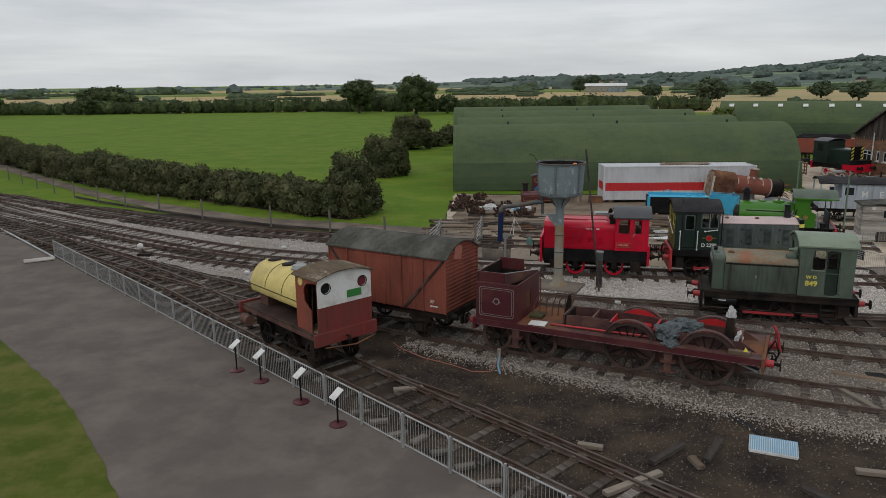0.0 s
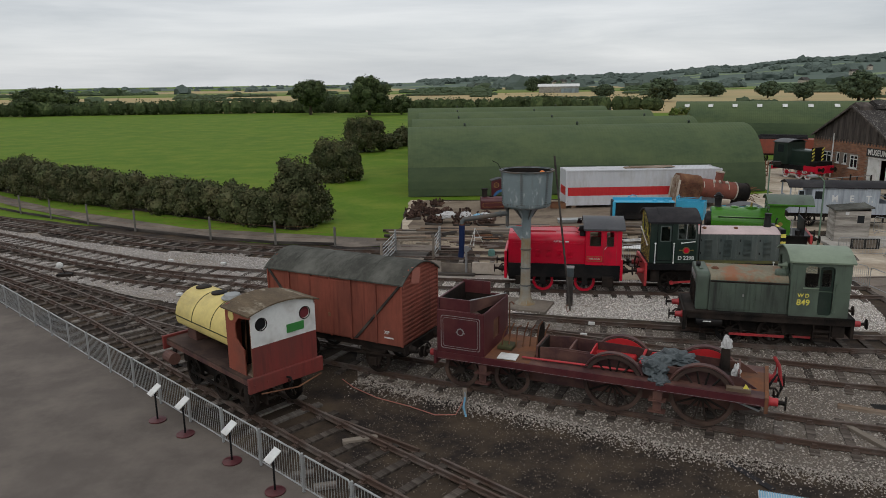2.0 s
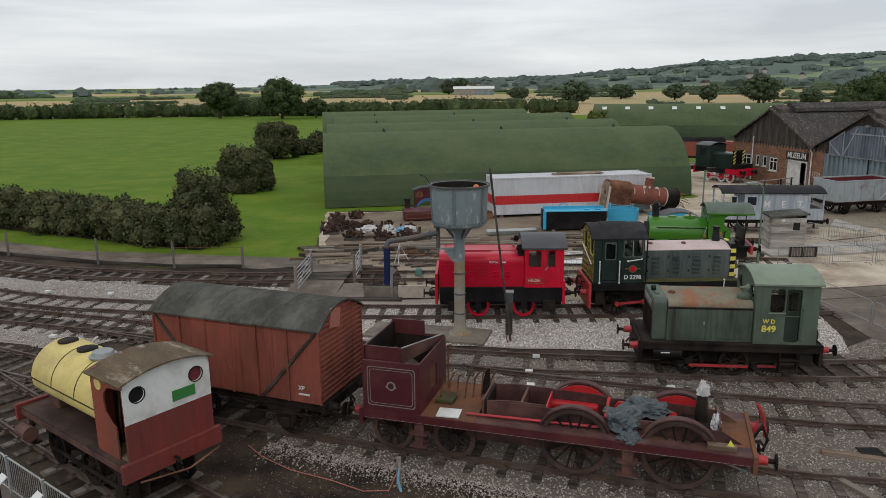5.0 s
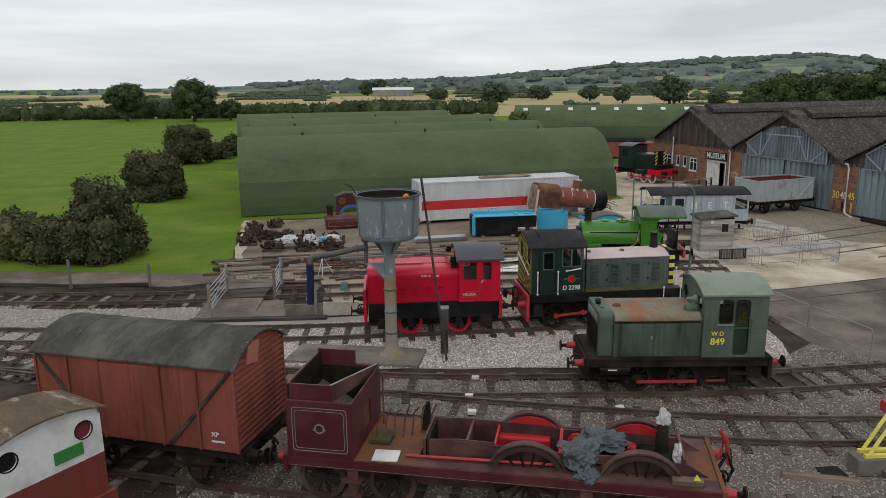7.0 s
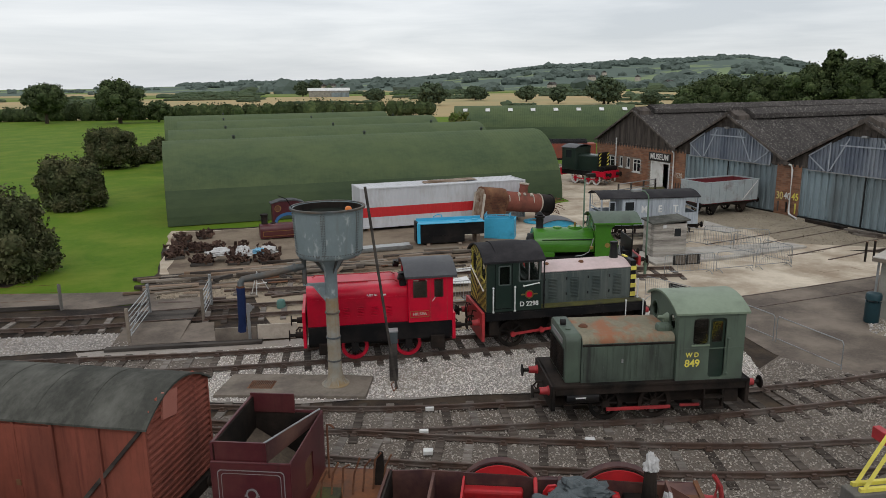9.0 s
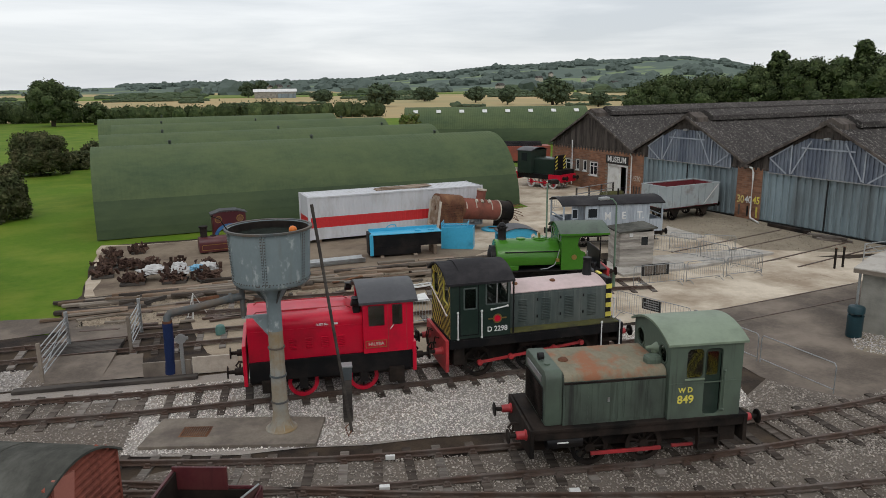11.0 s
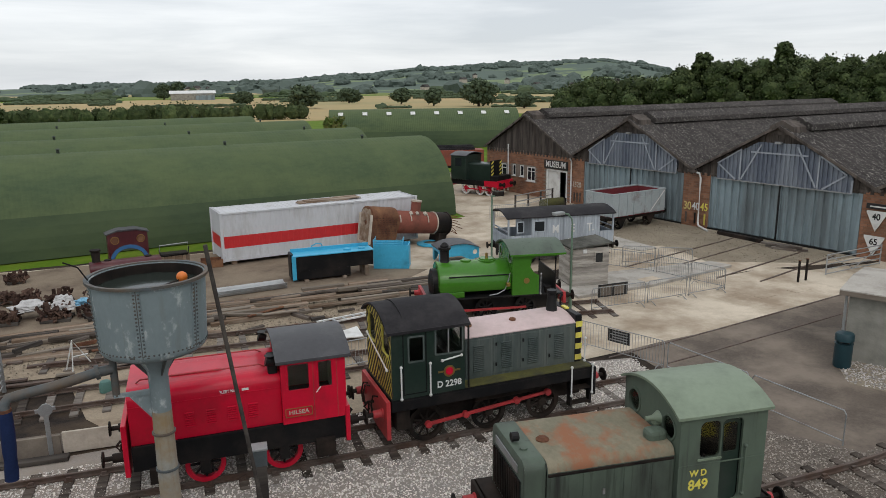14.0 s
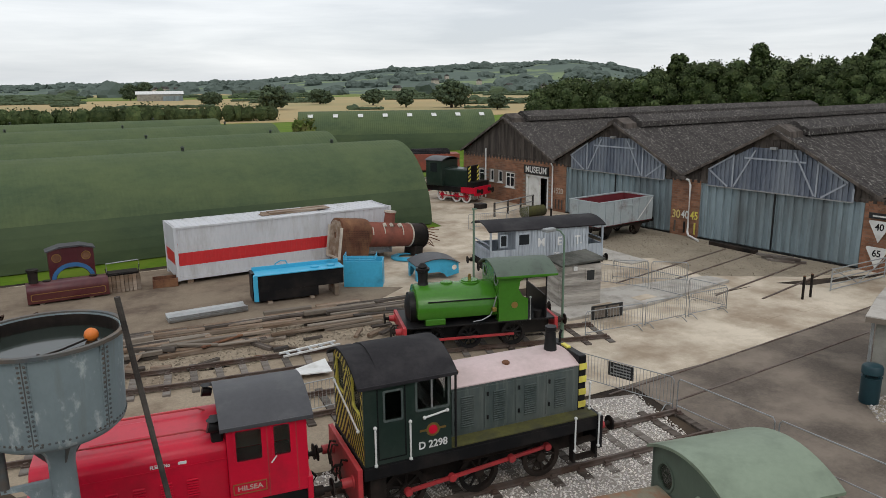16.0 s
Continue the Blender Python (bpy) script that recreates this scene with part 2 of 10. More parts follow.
M["ballast_dull"] = mat("dull_brown_ballast_bed", (0.235, 0.20, 0.17), (0.09, 0.076, 0.064), (0.13, 0.105, 0.085), 0.95, scale=0.6, fine=16, dirt_scale=0.3, bump=1.0, bump_dist=0.06, world_co=True)
M["stone_dull"] = mat("weathered_ballast_stone", (0.375, 0.335, 0.295), (0.20, 0.175, 0.15), None, 0.9, scale=3, fine=30, bump=0.2, world_co=True, island=0.5)
# near-black colour painted for shade inside openings; plain black parts share it
M["dark"] = mat("shade_and_black_fill", (0.012, 0.013, 0.014), None, None, 0.3)
M["red"] = mat("bright_red_paint", (0.60, 0.006, 0.034), (0.50, 0.005, 0.027), (0.36, 0.010, 0.026), 0.32, scale=0.8, fine=10, dirt_at=0.68, bump=0.03)
M["bufred"] = mat("faded_red_paint", (0.50, 0.045, 0.05), (0.36, 0.025, 0.03), (0.20, 0.03, 0.03), 0.5, scale=2, fine=14, dirt_at=0.64)
M["bg_green"] = mat("dark_brunswick_green", (0.020, 0.036, 0.028), (0.013, 0.024, 0.019), (0.035, 0.045, 0.038), 0.28, scale=0.8, fine=10, dirt_at=0.66, bump=0.03)
M["hoodgrey"] = mat("faded_green_grey_paint", (0.066, 0.086, 0.082), (0.042, 0.058, 0.055), (0.10, 0.112, 0.103), 0.5, scale=0.7, fine=9, dirt_at=0.6, stretch=(1, 1, 0.4), bump=0.05, streak=(0.16, 0.17, 0.155), streak_at=0.57, streak_amt=0.7)
M["pink"] = mat("chalky_pink_white_roof", (0.60, 0.47, 0.46), (0.50, 0.38, 0.37), (0.42, 0.33, 0.31), 0.6, scale=0.8, fine=10, dirt_at=0.64)
M["moss"] = mat("mossy_footplate", (0.115, 0.11, 0.035), (0.06, 0.06, 0.028), (0.045, 0.042, 0.035), 0.8, scale=1.2, fine=12)
M["yellow"] = mat("warning_yellow", (0.80, 0.71, 0.13), (0.70, 0.61, 0.09), (0.48, 0.40, 0.08), 0.45, scale=2, fine=14)
M["wd_green"] = mat("weathered_army_green", (0.098, 0.130, 0.096), (0.072, 0.097, 0.073), (0.048, 0.056, 0.046), 0.6, scale=0.6, fine=8, dirt_at=0.66, dirt_scale=1.0, stretch=(1, 1, 0.5), bump=0.08, streak=(0.026, 0.027, 0.022), streak_at=0.62, streak_amt=0.7)
M["wd_bonnet"] = mat("oil_streaked_army_green", (0.088, 0.116, 0.086), (0.062, 0.083, 0.063), (0.036, 0.042, 0.035), 0.6, scale=0.6, fine=8, dirt_at=0.63, dirt_scale=1.0, stretch=(1, 1, 0.5), bump=0.08, streak=(0.016, 0.016, 0.014), streak_at=0.57, streak_amt=0.85)
M["wd_roof"] = mat("pale_green_roof_paint", (0.215, 0.265, 0.19), (0.17, 0.212, 0.15), (0.12, 0.15, 0.105), 0.5, scale=0.6, fine=8, dirt_at=0.66, bump=0.08)
M["wd_rust"] = mat("rusting_bonnet_top", (0.26, 0.225, 0.16), (0.14, 0.135, 0.095), (0.26, 0.118, 0.066), 0.75, scale=0.9, fine=9, dirt_at=0.60, dirt_scale=1.5, dirt_soft=0.07, bump=0.2, stretch=(1, 0.6, 1))
M["bauxite"] = mat("faded_bauxite_paint", (0.285, 0.088, 0.060), (0.215, 0.062, 0.043), (0.16, 0.055, 0.04), 0.7, scale=0.7, fine=9, dirt_at=0.63, stretch=(1, 1, 0.4), bump=0.1, streak=(0.11, 0.035, 0.026), streak_at=0.57, streak_amt=0.7)
M["vanroof"] = mat("grey_canvas_roof", (0.082, 0.081, 0.070), (0.040, 0.040, 0.035), (0.13, 0.128, 0.112), 0.92, scale=1.1, fine=9, dirt_scale=1.2, stretch=(1, 0.5, 1), spec=0.1, bump=0.4)
M["maroon"] = mat("maroon_paint", (0.085, 0.016, 0.020), (0.058, 0.011, 0.015), (0.11, 0.035, 0.032), 0.4, scale=0.8, fine=10, dirt_at=0.66, bump=0.05, streak=(0.035, 0.012, 0.013), streak_at=0.6, streak_amt=0.6)
M["maroon_dull"] = mat("dull_maroon_frame", (0.066, 0.024, 0.024), (0.038, 0.016, 0.017), (0.13, 0.062, 0.045), 0.65, scale=1.2, fine=12, dirt_at=0.58, bump=0.2)
M["rustplate"] = mat("orange_rusty_plate", (0.245, 0.098, 0.042), (0.14, 0.062, 0.035), (0.10, 0.06, 0.045), 0.85, scale=1.2, fine=10, bump=0.2)
M["inner_red"] = mat("inner_frame_red", (0.48, 0.018, 0.022), (0.36, 0.012, 0.016), (0.16, 0.02, 0.02), 0.5, scale=1.2, fine=10, dirt_at=0.64)
M["cream"] = mat("pale_primer_yellow", (0.68, 0.55, 0.20), (0.58, 0.46, 0.16), (0.42, 0.33, 0.13), 0.6, scale=1.0, fine=10, dirt_at=0.66, bump=0.08)
M["oxide"] = mat("red_oxide_paint", (0.30, 0.075, 0.042), (0.22, 0.052, 0.032), (0.15, 0.05, 0.035), 0.65, scale=0.9, fine=9, dirt_at=0.62, bump=0.1)
M["brick_red"] = mat("dark_red_cab_paint", (0.215, 0.036, 0.028), (0.155, 0.026, 0.022), (0.11, 0.032, 0.026), 0.6, scale=0.9, fine=9, dirt_at=0.64, stretch=(1, 1, 0.3), streak=(0.09, 0.022, 0.018), streak_at=0.58, streak_amt=0.6)
M["plyroof"] = mat("weathered_plywood_roof", (0.165, 0.122, 0.078), (0.075, 0.056, 0.040), (0.30, 0.26, 0.20), 0.85, scale=1.2, fine=10, dirt_at=0.66, dirt_soft=0.05, stretch=(1, 3, 1), bump=0.3)
M["signgreen"] = mat("bright_green_board", (0.045, 0.22, 0.05), (0.03, 0.16, 0.035), None, 0.5)
M["locogreen"] = mat("glossy_apple_green", (0.052, 0.185, 0.016), (0.040, 0.145, 0.012), None, 0.25, scale=0.8, fine=8, bump=0.02)
M["blue"] = mat("bright_sky_blue_paint", (0.060, 0.42, 0.64), (0.045, 0.33, 0.52), (0.035, 0.22, 0.34), 0.45, scale=0.9, fine=8, dirt_at=0.7)
M["greyroof"] = mat("dark_grey_roof_paint", (0.066, 0.066, 0.072), (0.045, 0.045, 0.05), (0.10, 0.10, 0.10), 0.5, scale=0.7, fine=9, dirt_at=0.68)
M["roofblack"] = mat("matt_black_roof", (0.026, 0.024, 0.026), (0.015, 0.014, 0.016), (0.045, 0.042, 0.043), 0.75, spec=0.15, scale=0.7, fine=9, dirt_at=0.66)
M["tankblue"] = mat("peeling_blue_grey_paint", (0.215, 0.262, 0.275), (0.165, 0.205, 0.215), (0.46, 0.49, 0.49), 0.6, scale=0.8, fine=9, dirt_at=0.68, dirt_soft=0.06, dirt_scale=3.2, stretch=(1, 1, 0.6), bump=0.15, streak=(0.15, 0.15, 0.13), streak_at=0.62, streak_amt=0.4)
M["tankcol"] = mat("stained_cast_iron_column", (0.34, 0.335, 0.30), (0.23, 0.225, 0.20), (0.27, 0.19, 0.10), 0.7, scale=1.0, fine=9, dirt_at=0.58, dirt_scale=0.8, bump=0.15, streak=(0.22, 0.13, 0.06), streak_at=0.6, streak_amt=0.5)
M["metgrey"] = mat("pale_blue_grey_boards", (0.50, 0.54, 0.585), (0.37, 0.41, 0.45), (0.25, 0.275, 0.305), 0.7, scale=0.9, fine=8, dirt_at=0.6, stretch=(2, 2, 0.3), bump=0.15, streak=(0.19, 0.21, 0.235), streak_at=0.56, streak_amt=0.7)
M["shedwood"] = mat("silvered_shed_boards", (0.52, 0.485, 0.435), (0.36, 0.33, 0.295), (0.13, 0.115, 0.10), 0.85, scale=1.2, fine=10, stretch=(0.4, 0.4, 2.5), bump=0.3, rand=0.15)
M["wagongrey"] = mat("light_grey_steel_wagon", (0.37, 0.41, 0.42), (0.30, 0.335, 0.345), (0.17, 0.13, 0.11), 0.6, scale=0.8, fine=8, dirt_at=0.72)
M["wine"] = mat("wine_red_lining", (0.17, 0.035, 0.04), (0.12, 0.025, 0.03), None, 0.7)
M["box_white"] = mat("off_white_container_steel", (0.56, 0.565, 0.585), (0.49, 0.495, 0.515), (0.36, 0.345, 0.33), 0.55, scale=0.5, fine=7, dirt_at=0.72, stretch=(1, 1, 0.3), streak=(0.42, 0.39, 0.35), streak_at=0.62, streak_amt=0.35)
M["box_red"] = mat("container_red_band", (0.56, 0.028, 0.03), (0.45, 0.022, 0.025), None, 0.5, scale=0.6, fine=7)
M["boiler"] = mat("red_oxide_boiler_lagging", (0.27, 0.095, 0.068), (0.20, 0.068, 0.050), (0.13, 0.055, 0.042), 0.8, scale=1.0, fine=9, dirt_at=0.6, bump=0.2)
M["orange"] = mat("orange_float_ball", (0.75, 0.20, 0.03), None, None, 0.4)
M["bluehose"] = mat("dark_blue_canvas_hose", (0.016, 0.028, 0.085), (0.010, 0.019, 0.058), None, 0.7, scale=2)
M["tarp"] = mat("grey_blue_tarpaulin", (0.075, 0.09, 0.095), (0.045, 0.055, 0.06), None, 0.5, scale=2)
M["bag"] = mat("dirty_white_sacks", (0.56, 0.55, 0.54), (0.40, 0.39, 0.385), None, 0.6, scale=2)
M["lampgreen"] = mat("grey_green_lamp_paint", (0.14, 0.21, 0.15), (0.10, 0.16, 0.11), None, 0.5, scale=2)
M["bin"] = mat("dark_teal_bin", (0.012, 0.045, 0.055), (0.008, 0.03, 0.04), None, 0.45, scale=2)
M["palblue"] = mat("light_blue_plastic", (0.20, 0.42, 0.58), (0.15, 0.34, 0.48), None, 0.5, scale=2)
M["block"] = mat("pale_rendered_blockwork", (0.33, 0.32, 0.28), (0.25, 0.24, 0.21), (0.17, 0.165, 0.145), 0.85, scale=0.8, fine=7, bump=0.2)
M["water"] = mat("murky_tank_water", (0.030, 0.038, 0.032), (0.022, 0.028, 0.024), None, 0.08, scale=0.8, bump=0.0)
M["postgrey"] = mat("weathered_concrete_post", (0.18, 0.168, 0.15), (0.115, 0.107, 0.096), None, 0.85, scale=3)
M["signblack"] = mat("black_sign_board", (0.02, 0.02, 0.021), None, None, 0.4)
M["brass"] = mat("dull_brass", (0.45, 0.30, 0.10), None, None, 0.35, metal=0.8)
M["crest"] = mat("crest_orange_red", (0.45, 0.10, 0.03), None, None, 0.5)
M["mortar"] = mat("grey_mortar", (0.24, 0.20, 0.165), (0.17, 0.14, 0.12), None, 0.95, scale=2)
M["brick_isl"] = mat("mixed_red_brick", (0.315, 0.158, 0.095), (0.225, 0.112, 0.070), (0.16, 0.095, 0.068), 0.9, scale=0.8, fine=12, dirt_scale=0.6, bump=0.3, island=0.2)
M["bracewhite"] = mat("dull_white_battens", (0.36, 0.39, 0.43), (0.28, 0.305, 0.34), None, 0.7)
M["winglass"] = mat("dark_window_glass", (0.02, 0.024, 0.027), None, None, 0.05, bump=0.0)
M["slab"] = mat("grey_brown_concrete_slab", (0.25, 0.215, 0.175), (0.17, 0.145, 0.12), (0.12, 0.10, 0.085), 0.85, scale=0.8, fine=14, dirt_at=0.6, world_co=True, bump=0.2)
M["slabpale"] = mat("pale_concrete_slab", (0.46, 0.43, 0.385), (0.36, 0.335, 0.30), (0.22, 0.20, 0.175), 0.85, scale=0.6, fine=14, dirt_at=0.66, world_co=True, bump=0.2)
M["darkwood"] = mat("dark_wet_timber", (0.058, 0.050, 0.045), (0.03, 0.026, 0.024), (0.10, 0.088, 0.077), 0.85, scale=1.5, fine=14, stretch=(0.3, 2, 2), bump=0.4)
M["timber_pale"] = mat("pale_split_timber", (0.28, 0.24, 0.195), (0.16, 0.135, 0.11), (0.16, 0.13, 0.105), 0.9, scale=1.5, fine=16, stretch=(0.3, 2, 2), bump=0.5, rand=0.2)
M["cream2"] = mat("chalky_cream_paint", (0.56, 0.50, 0.42), (0.42, 0.37, 0.31), (0.28, 0.24, 0.2), 0.8, scale=1.5, fine=10)
M["galvpale"] = mat("bright_galvanised_steel", (0.43, 0.44, 0.44), (0.32, 0.33, 0.33), (0.26, 0.25, 0.24), 0.45, metal=0.4, scale=3, fine=30, dirt_at=0.68)
M["scrap"] = mat("dark_rusty_scrap", (0.075, 0.042, 0.032), (0.035, 0.023, 0.02), (0.12, 0.075, 0.055), 0.85, scale=2, fine=14, island=0.4)
M["teal"] = mat("faded_teal_paint", (0.085, 0.185, 0.16), (0.06, 0.135, 0.115), None, 0.6)
M["arcblue"] = mat("mid_blue_paint", (0.045, 0.15, 0.33), (0.03, 0.11, 0.25), None, 0.5)
M["stone_tan"] = mat("tan_stone", (0.33, 0.28, 0.21), (0.2, 0.165, 0.125), None, 0.9, scale=3, fine=30, bump=0.2, world_co=True, island=0.45)
M["leaf_young"] = mat("fresh_leaves", (0.11, 0.15, 0.035), (0.06, 0.09, 0.02), (0.15, 0.13, 0.05), 0.75, scale=0.5, fine=3, island=0.4, world_co=True, bump=0)
# blue-green tint carries the distance haze in the woods' own colour
M["leaf_hill"] = mat("hazed_far_woods", (0.100, 0.127, 0.112), (0.088, 0.113, 0.103), (0.115, 0.142, 0.118), 1.0, scale=0.01, fine=0.1, island=0.1, world_co=True, bump=0)
M["footbrown"] = mat("grimy_brown_footplate", (0.062, 0.040, 0.034), (0.032, 0.022, 0.020), (0.10, 0.065, 0.05), 0.75, scale=1.2, fine=12, bump=0.2)
M["padboard"] = mat("pale_red_board", (0.42, 0.165, 0.125), (0.34, 0.13, 0.10), None, 0.7, scale=1.5)
M["sand"] = mat("sandy_rubble_ground", (0.44, 0.365, 0.27), (0.235, 0.19, 0.14), (0.19, 0.145, 0.105), 0.95, scale=0.5, fine=12, dirt_scale=0.5, bump=0.8, bump_dist=0.04, world_co=True)
M["coaldust"] = mat("dusty_brown_coal_floor", (0.20, 0.155, 0.115), (0.055, 0.045, 0.038), (0.10, 0.08, 0.065), 0.95, scale=1.1, fine=12, dirt_at=0.6, bump=0.5)
M["rimgrey"] = mat("dark_blue_grey_iron", (0.085, 0.10, 0.105), (0.05, 0.06, 0.065), (0.12, 0.08, 0.05), 0.6, scale=2, fine=12)


# ---- building helpers ----
def part(name, bm, material, parent=None, label="", smooth=False, at=None):
    """Links a bmesh as one mesh object, under a thing or part if one is given."""
    me = bpy.data.meshes.new(name)
    if smooth:
        for f in bm.faces:
            f.smooth = True
    bm.to_mesh(me)
    bm.free()
    ob = new(name, me)
    for m in material if isinstance(material, (list, tuple)) else [material]:
        me.materials.append(m)
    if smooth:
        me.set_sharp_from_angle(angle=radians(40))
    if parent:
        ob.parent = parent
    if at is not None:
        ob.matrix_basis = at
    if label:
        ob["label"] = label
    return ob


def thing(name, label, category, at, group="", kind=""):
    ob = new(name)
    ob.matrix_basis = at
    return tagged(ob, label, category, group, kind)


def box(x0, x1, y0, y1, z0, z1, bevel=0.0, bm=None, m=None):
    """A box between the bounds, its edges bevelled; added to bm if one is given."""
    b = bm if bm is not None and not bevel else bmesh.new()
    vs = [b.verts.new((x, y, z)) for x in (x0, x1) for y in (y0, y1) for z in (z0, z1)]
    if m:
        for v in vs:
            v.co = m @ v.co
    for q in ((0, 1, 3, 2), (4, 6, 7, 5), (0, 4, 5, 1), (2, 3, 7, 6), (0, 2, 6, 4), (1, 5, 7, 3)):
        b.faces.new([vs[i] for i in q])
    if bevel:
        bmesh.ops.bevel(b, geom=list(b.edges), offset=bevel, segments=2, affect="EDGES", profile=0.5)
        if bm is not None:
            merge(bm, b)
            return bm
    return b


def merge(bm, other, m=None):
    if m:
        bmesh.ops.transform(other, matrix=m, verts=other.verts)
    tmp = bpy.data.meshes.new("tmp")
    other.to_mesh(tmp)
    other.free()
    bm.from_mesh(tmp)
    bpy.data.meshes.remove(tmp)
    return bm


def cyl(p0, p1, r0, r1=None, seg=16, bm=None, caps=True):
    """A round bar from p0 to p1."""
    b = bm if bm is not None else bmesh.new()
    p0, p1 = Vector(p0), Vector(p1)
    r1 = r0 if r1 is None else r1
    q = (p1 - p0).to_track_quat("Z", "Y").to_matrix()
    rings = []
    for p, r in ((p0, r0), (p1, r1)):
        rings.append([b.verts.new(p + q @ Vector((r * math.cos(2 * math.pi * i / seg), r * math.sin(2 * math.pi * i / seg), 0))) for i in range(seg)])
    for i in range(seg):
        j = (i + 1) % seg
        b.faces.new((rings[0][i], rings[0][j], rings[1][j], rings[1][i]))
    if caps:
        b.faces.new(rings[0][::-1])
        b.faces.new(rings[1])
    return b


def lathe(profile, seg=24, axis="z", bm=None, at=(0, 0, 0), ring=False):
    """Turns (radius, height) pairs round an axis."""
    b = bm if bm is not None else bmesh.new()
    rings = []
    for r, h in profile:
        loop = []
        for i in range(seg):
            a = 2 * math.pi * i / seg
            c, s = r * math.cos(a), r * math.sin(a)
            p = {"z": (c, s, h), "x": (h, c, s), "y": (s, h, c)}[axis]
            loop.append(b.verts.new(Vector(p) + Vector(at)))
        rings.append(loop)
    for a, c in zip(rings, rings[1:] + rings[:1] if ring else rings[1:]):
        for i in range(seg):
            j = (i + 1) % seg
            b.faces.new((a[i], a[j], c[j], c[i]))
    if not ring:
        b.faces.new(rings[0][::-1])
        b.faces.new(rings[-1])
    return b


def prism(outline, a, b, axis="x", bm=None, bevel=0.0):
    """Extrudes an outline of pairs along an axis from a to b. axis x: pairs are (y, z); y: (x, z); z: (x, y)."""
    m = bm if bm is not None and not bevel else bmesh.new()

    def pt(u, v, t):
        return {"x": (t, u, v), "y": (u, t, v), "z": (u, v, t)}[axis]
    lo, hi = [m.verts.new(pt(u, v, a)) for u, v in outline], [m.verts.new(pt(u, v, b)) for u, v in outline]
    n = len(outline)
    for i in range(n):
        j = (i + 1) % n
        m.faces.new((lo[i], lo[j], hi[j], hi[i]))
    m.faces.new(lo[::-1])
    m.faces.new(hi)
    bmesh.ops.recalc_face_normals(m, faces=m.faces[:] if bm is None or bevel else m.faces[-(n + 2):])
    if bevel:
        bmesh.ops.bevel(m, geom=list(m.edges), offset=bevel, segments=2, affect="EDGES", profile=0.5)
        if bm is not None:
            return merge(bm, m)
    return m


def tube(points, r, seg=8, bm=None, closed=False):
    """A round bar bent along points."""
    b = bm if bm is not None else bmesh.new()
    pts = [Vector(p) for p in points]
    rings = []
    for i, p in enumerate(pts):
        d = (pts[min(i + 1, len(pts) - 1)] - pts[max(i - 1, 0)]).normalized()
        side = d.cross(Vector((0, 0, 1)))
        if side.length < 0.05:
            side = d.cross(Vector((0, 1, 0)))
        side.normalize()
        up_ = side.cross(d)
        rings.append([b.verts.new(p + r * (math.cos(2 * math.pi * k / seg) * side + math.sin(2 * math.pi * k / seg) * up_)) for k in range(seg)])
    for a, c in zip(rings, rings[1:]):
        for k in range(seg):
            j = (k + 1) % seg
            b.faces.new((a[k], a[j], c[j], c[k]))
    b.faces.new(rings[0][::-1])
    b.faces.new(rings[-1])
    return b


def arc(cx, cz, r, a0, a1, n):
    return [(cx + r * math.cos(radians(a0 + (a1 - a0) * i / n)), cz + r * math.sin(radians(a0 + (a1 - a0) * i / n))) for i in range(n + 1)]


def sheet(points, z, thick=0.0):
    """A flat patch of ground with a given outline."""
    b = bmesh.new()
    f = b.faces.new([b.verts.new((x, y, z)) for x, y in points])
    f.normal_update()
    if f.normal.z < 0:
        f.normal_flip()
    if thick:
        r = bmesh.ops.extrude_face_region(b, geom=[f])
        bmesh.ops.translate(b, verts=[v for v in r["geom"] if isinstance(v, bmesh.types.BMVert)], vec=(0, 0, -thick))
        bmesh.ops.recalc_face_normals(b, faces=b.faces)
    return b


def ragged(points, step=1.5, amp=0.25, seed=1):
    """The same outline with a worn, uneven edge."""
    out, rnd = [], random.Random(seed)
    for (x0, y0), (x1, y1) in zip(points, points[1:] + points[:1]):
        d = math.hypot(x1 - x0, y1 - y0)
        k = max(1, min(60, int(d / step)))
        for i in range(k):
            t = i / k
            a = amp if 0 < i else 0
            out.append((x0 + (x1 - x0) * t + rnd.uniform(-a, a), y0 + (y1 - y0) * t + rnd.uniform(-a, a)))
    return out


def smooth_line(pts, step=0.35):
    """Even points along a smooth curve through the given ones, each with its heading."""
    dense = []
    p = [Vector((*q, 0)) for q in pts]
    p = [p[0] * 2 - p[1]] + p + [p[-1] * 2 - p[-2]]
    for i in range(1, len(p) - 2):
        a, b, c, d = p[i - 1:i + 3]
        n = max(8, int((c - b).length / 0.2))
        for k in range(n):
            t = k / n
            dense.append(0.5 * (2 * b + (c - a) * t + (2 * a - 5 * b + 4 * c - d) * t * t + (3 * b - a - 3 * c + d) * t ** 3))
    dense.append(p[-2])
    out, acc, last = [], 0.0, None
    for q in dense:
        if last is None:
            out.append(q)
        else:
            acc += (q - last).length
            if acc >= step:
                out.append(q)
                acc = 0.0
        last = q
    return [(q, (out[min(i + 1, len(out) - 1)] - out[max(i - 1, 0)]).normalized()) for i, q in enumerate(out)]


# ---- ground ----
def flat(name, pts, z, material, label, rag=0.0, seed=1, step=1.5):
    ob = part(name, sheet(ragged(pts, step, rag, seed) if rag else pts, z), material)
    return tagged(ob, label, name.split(".")[0], kind="structure")


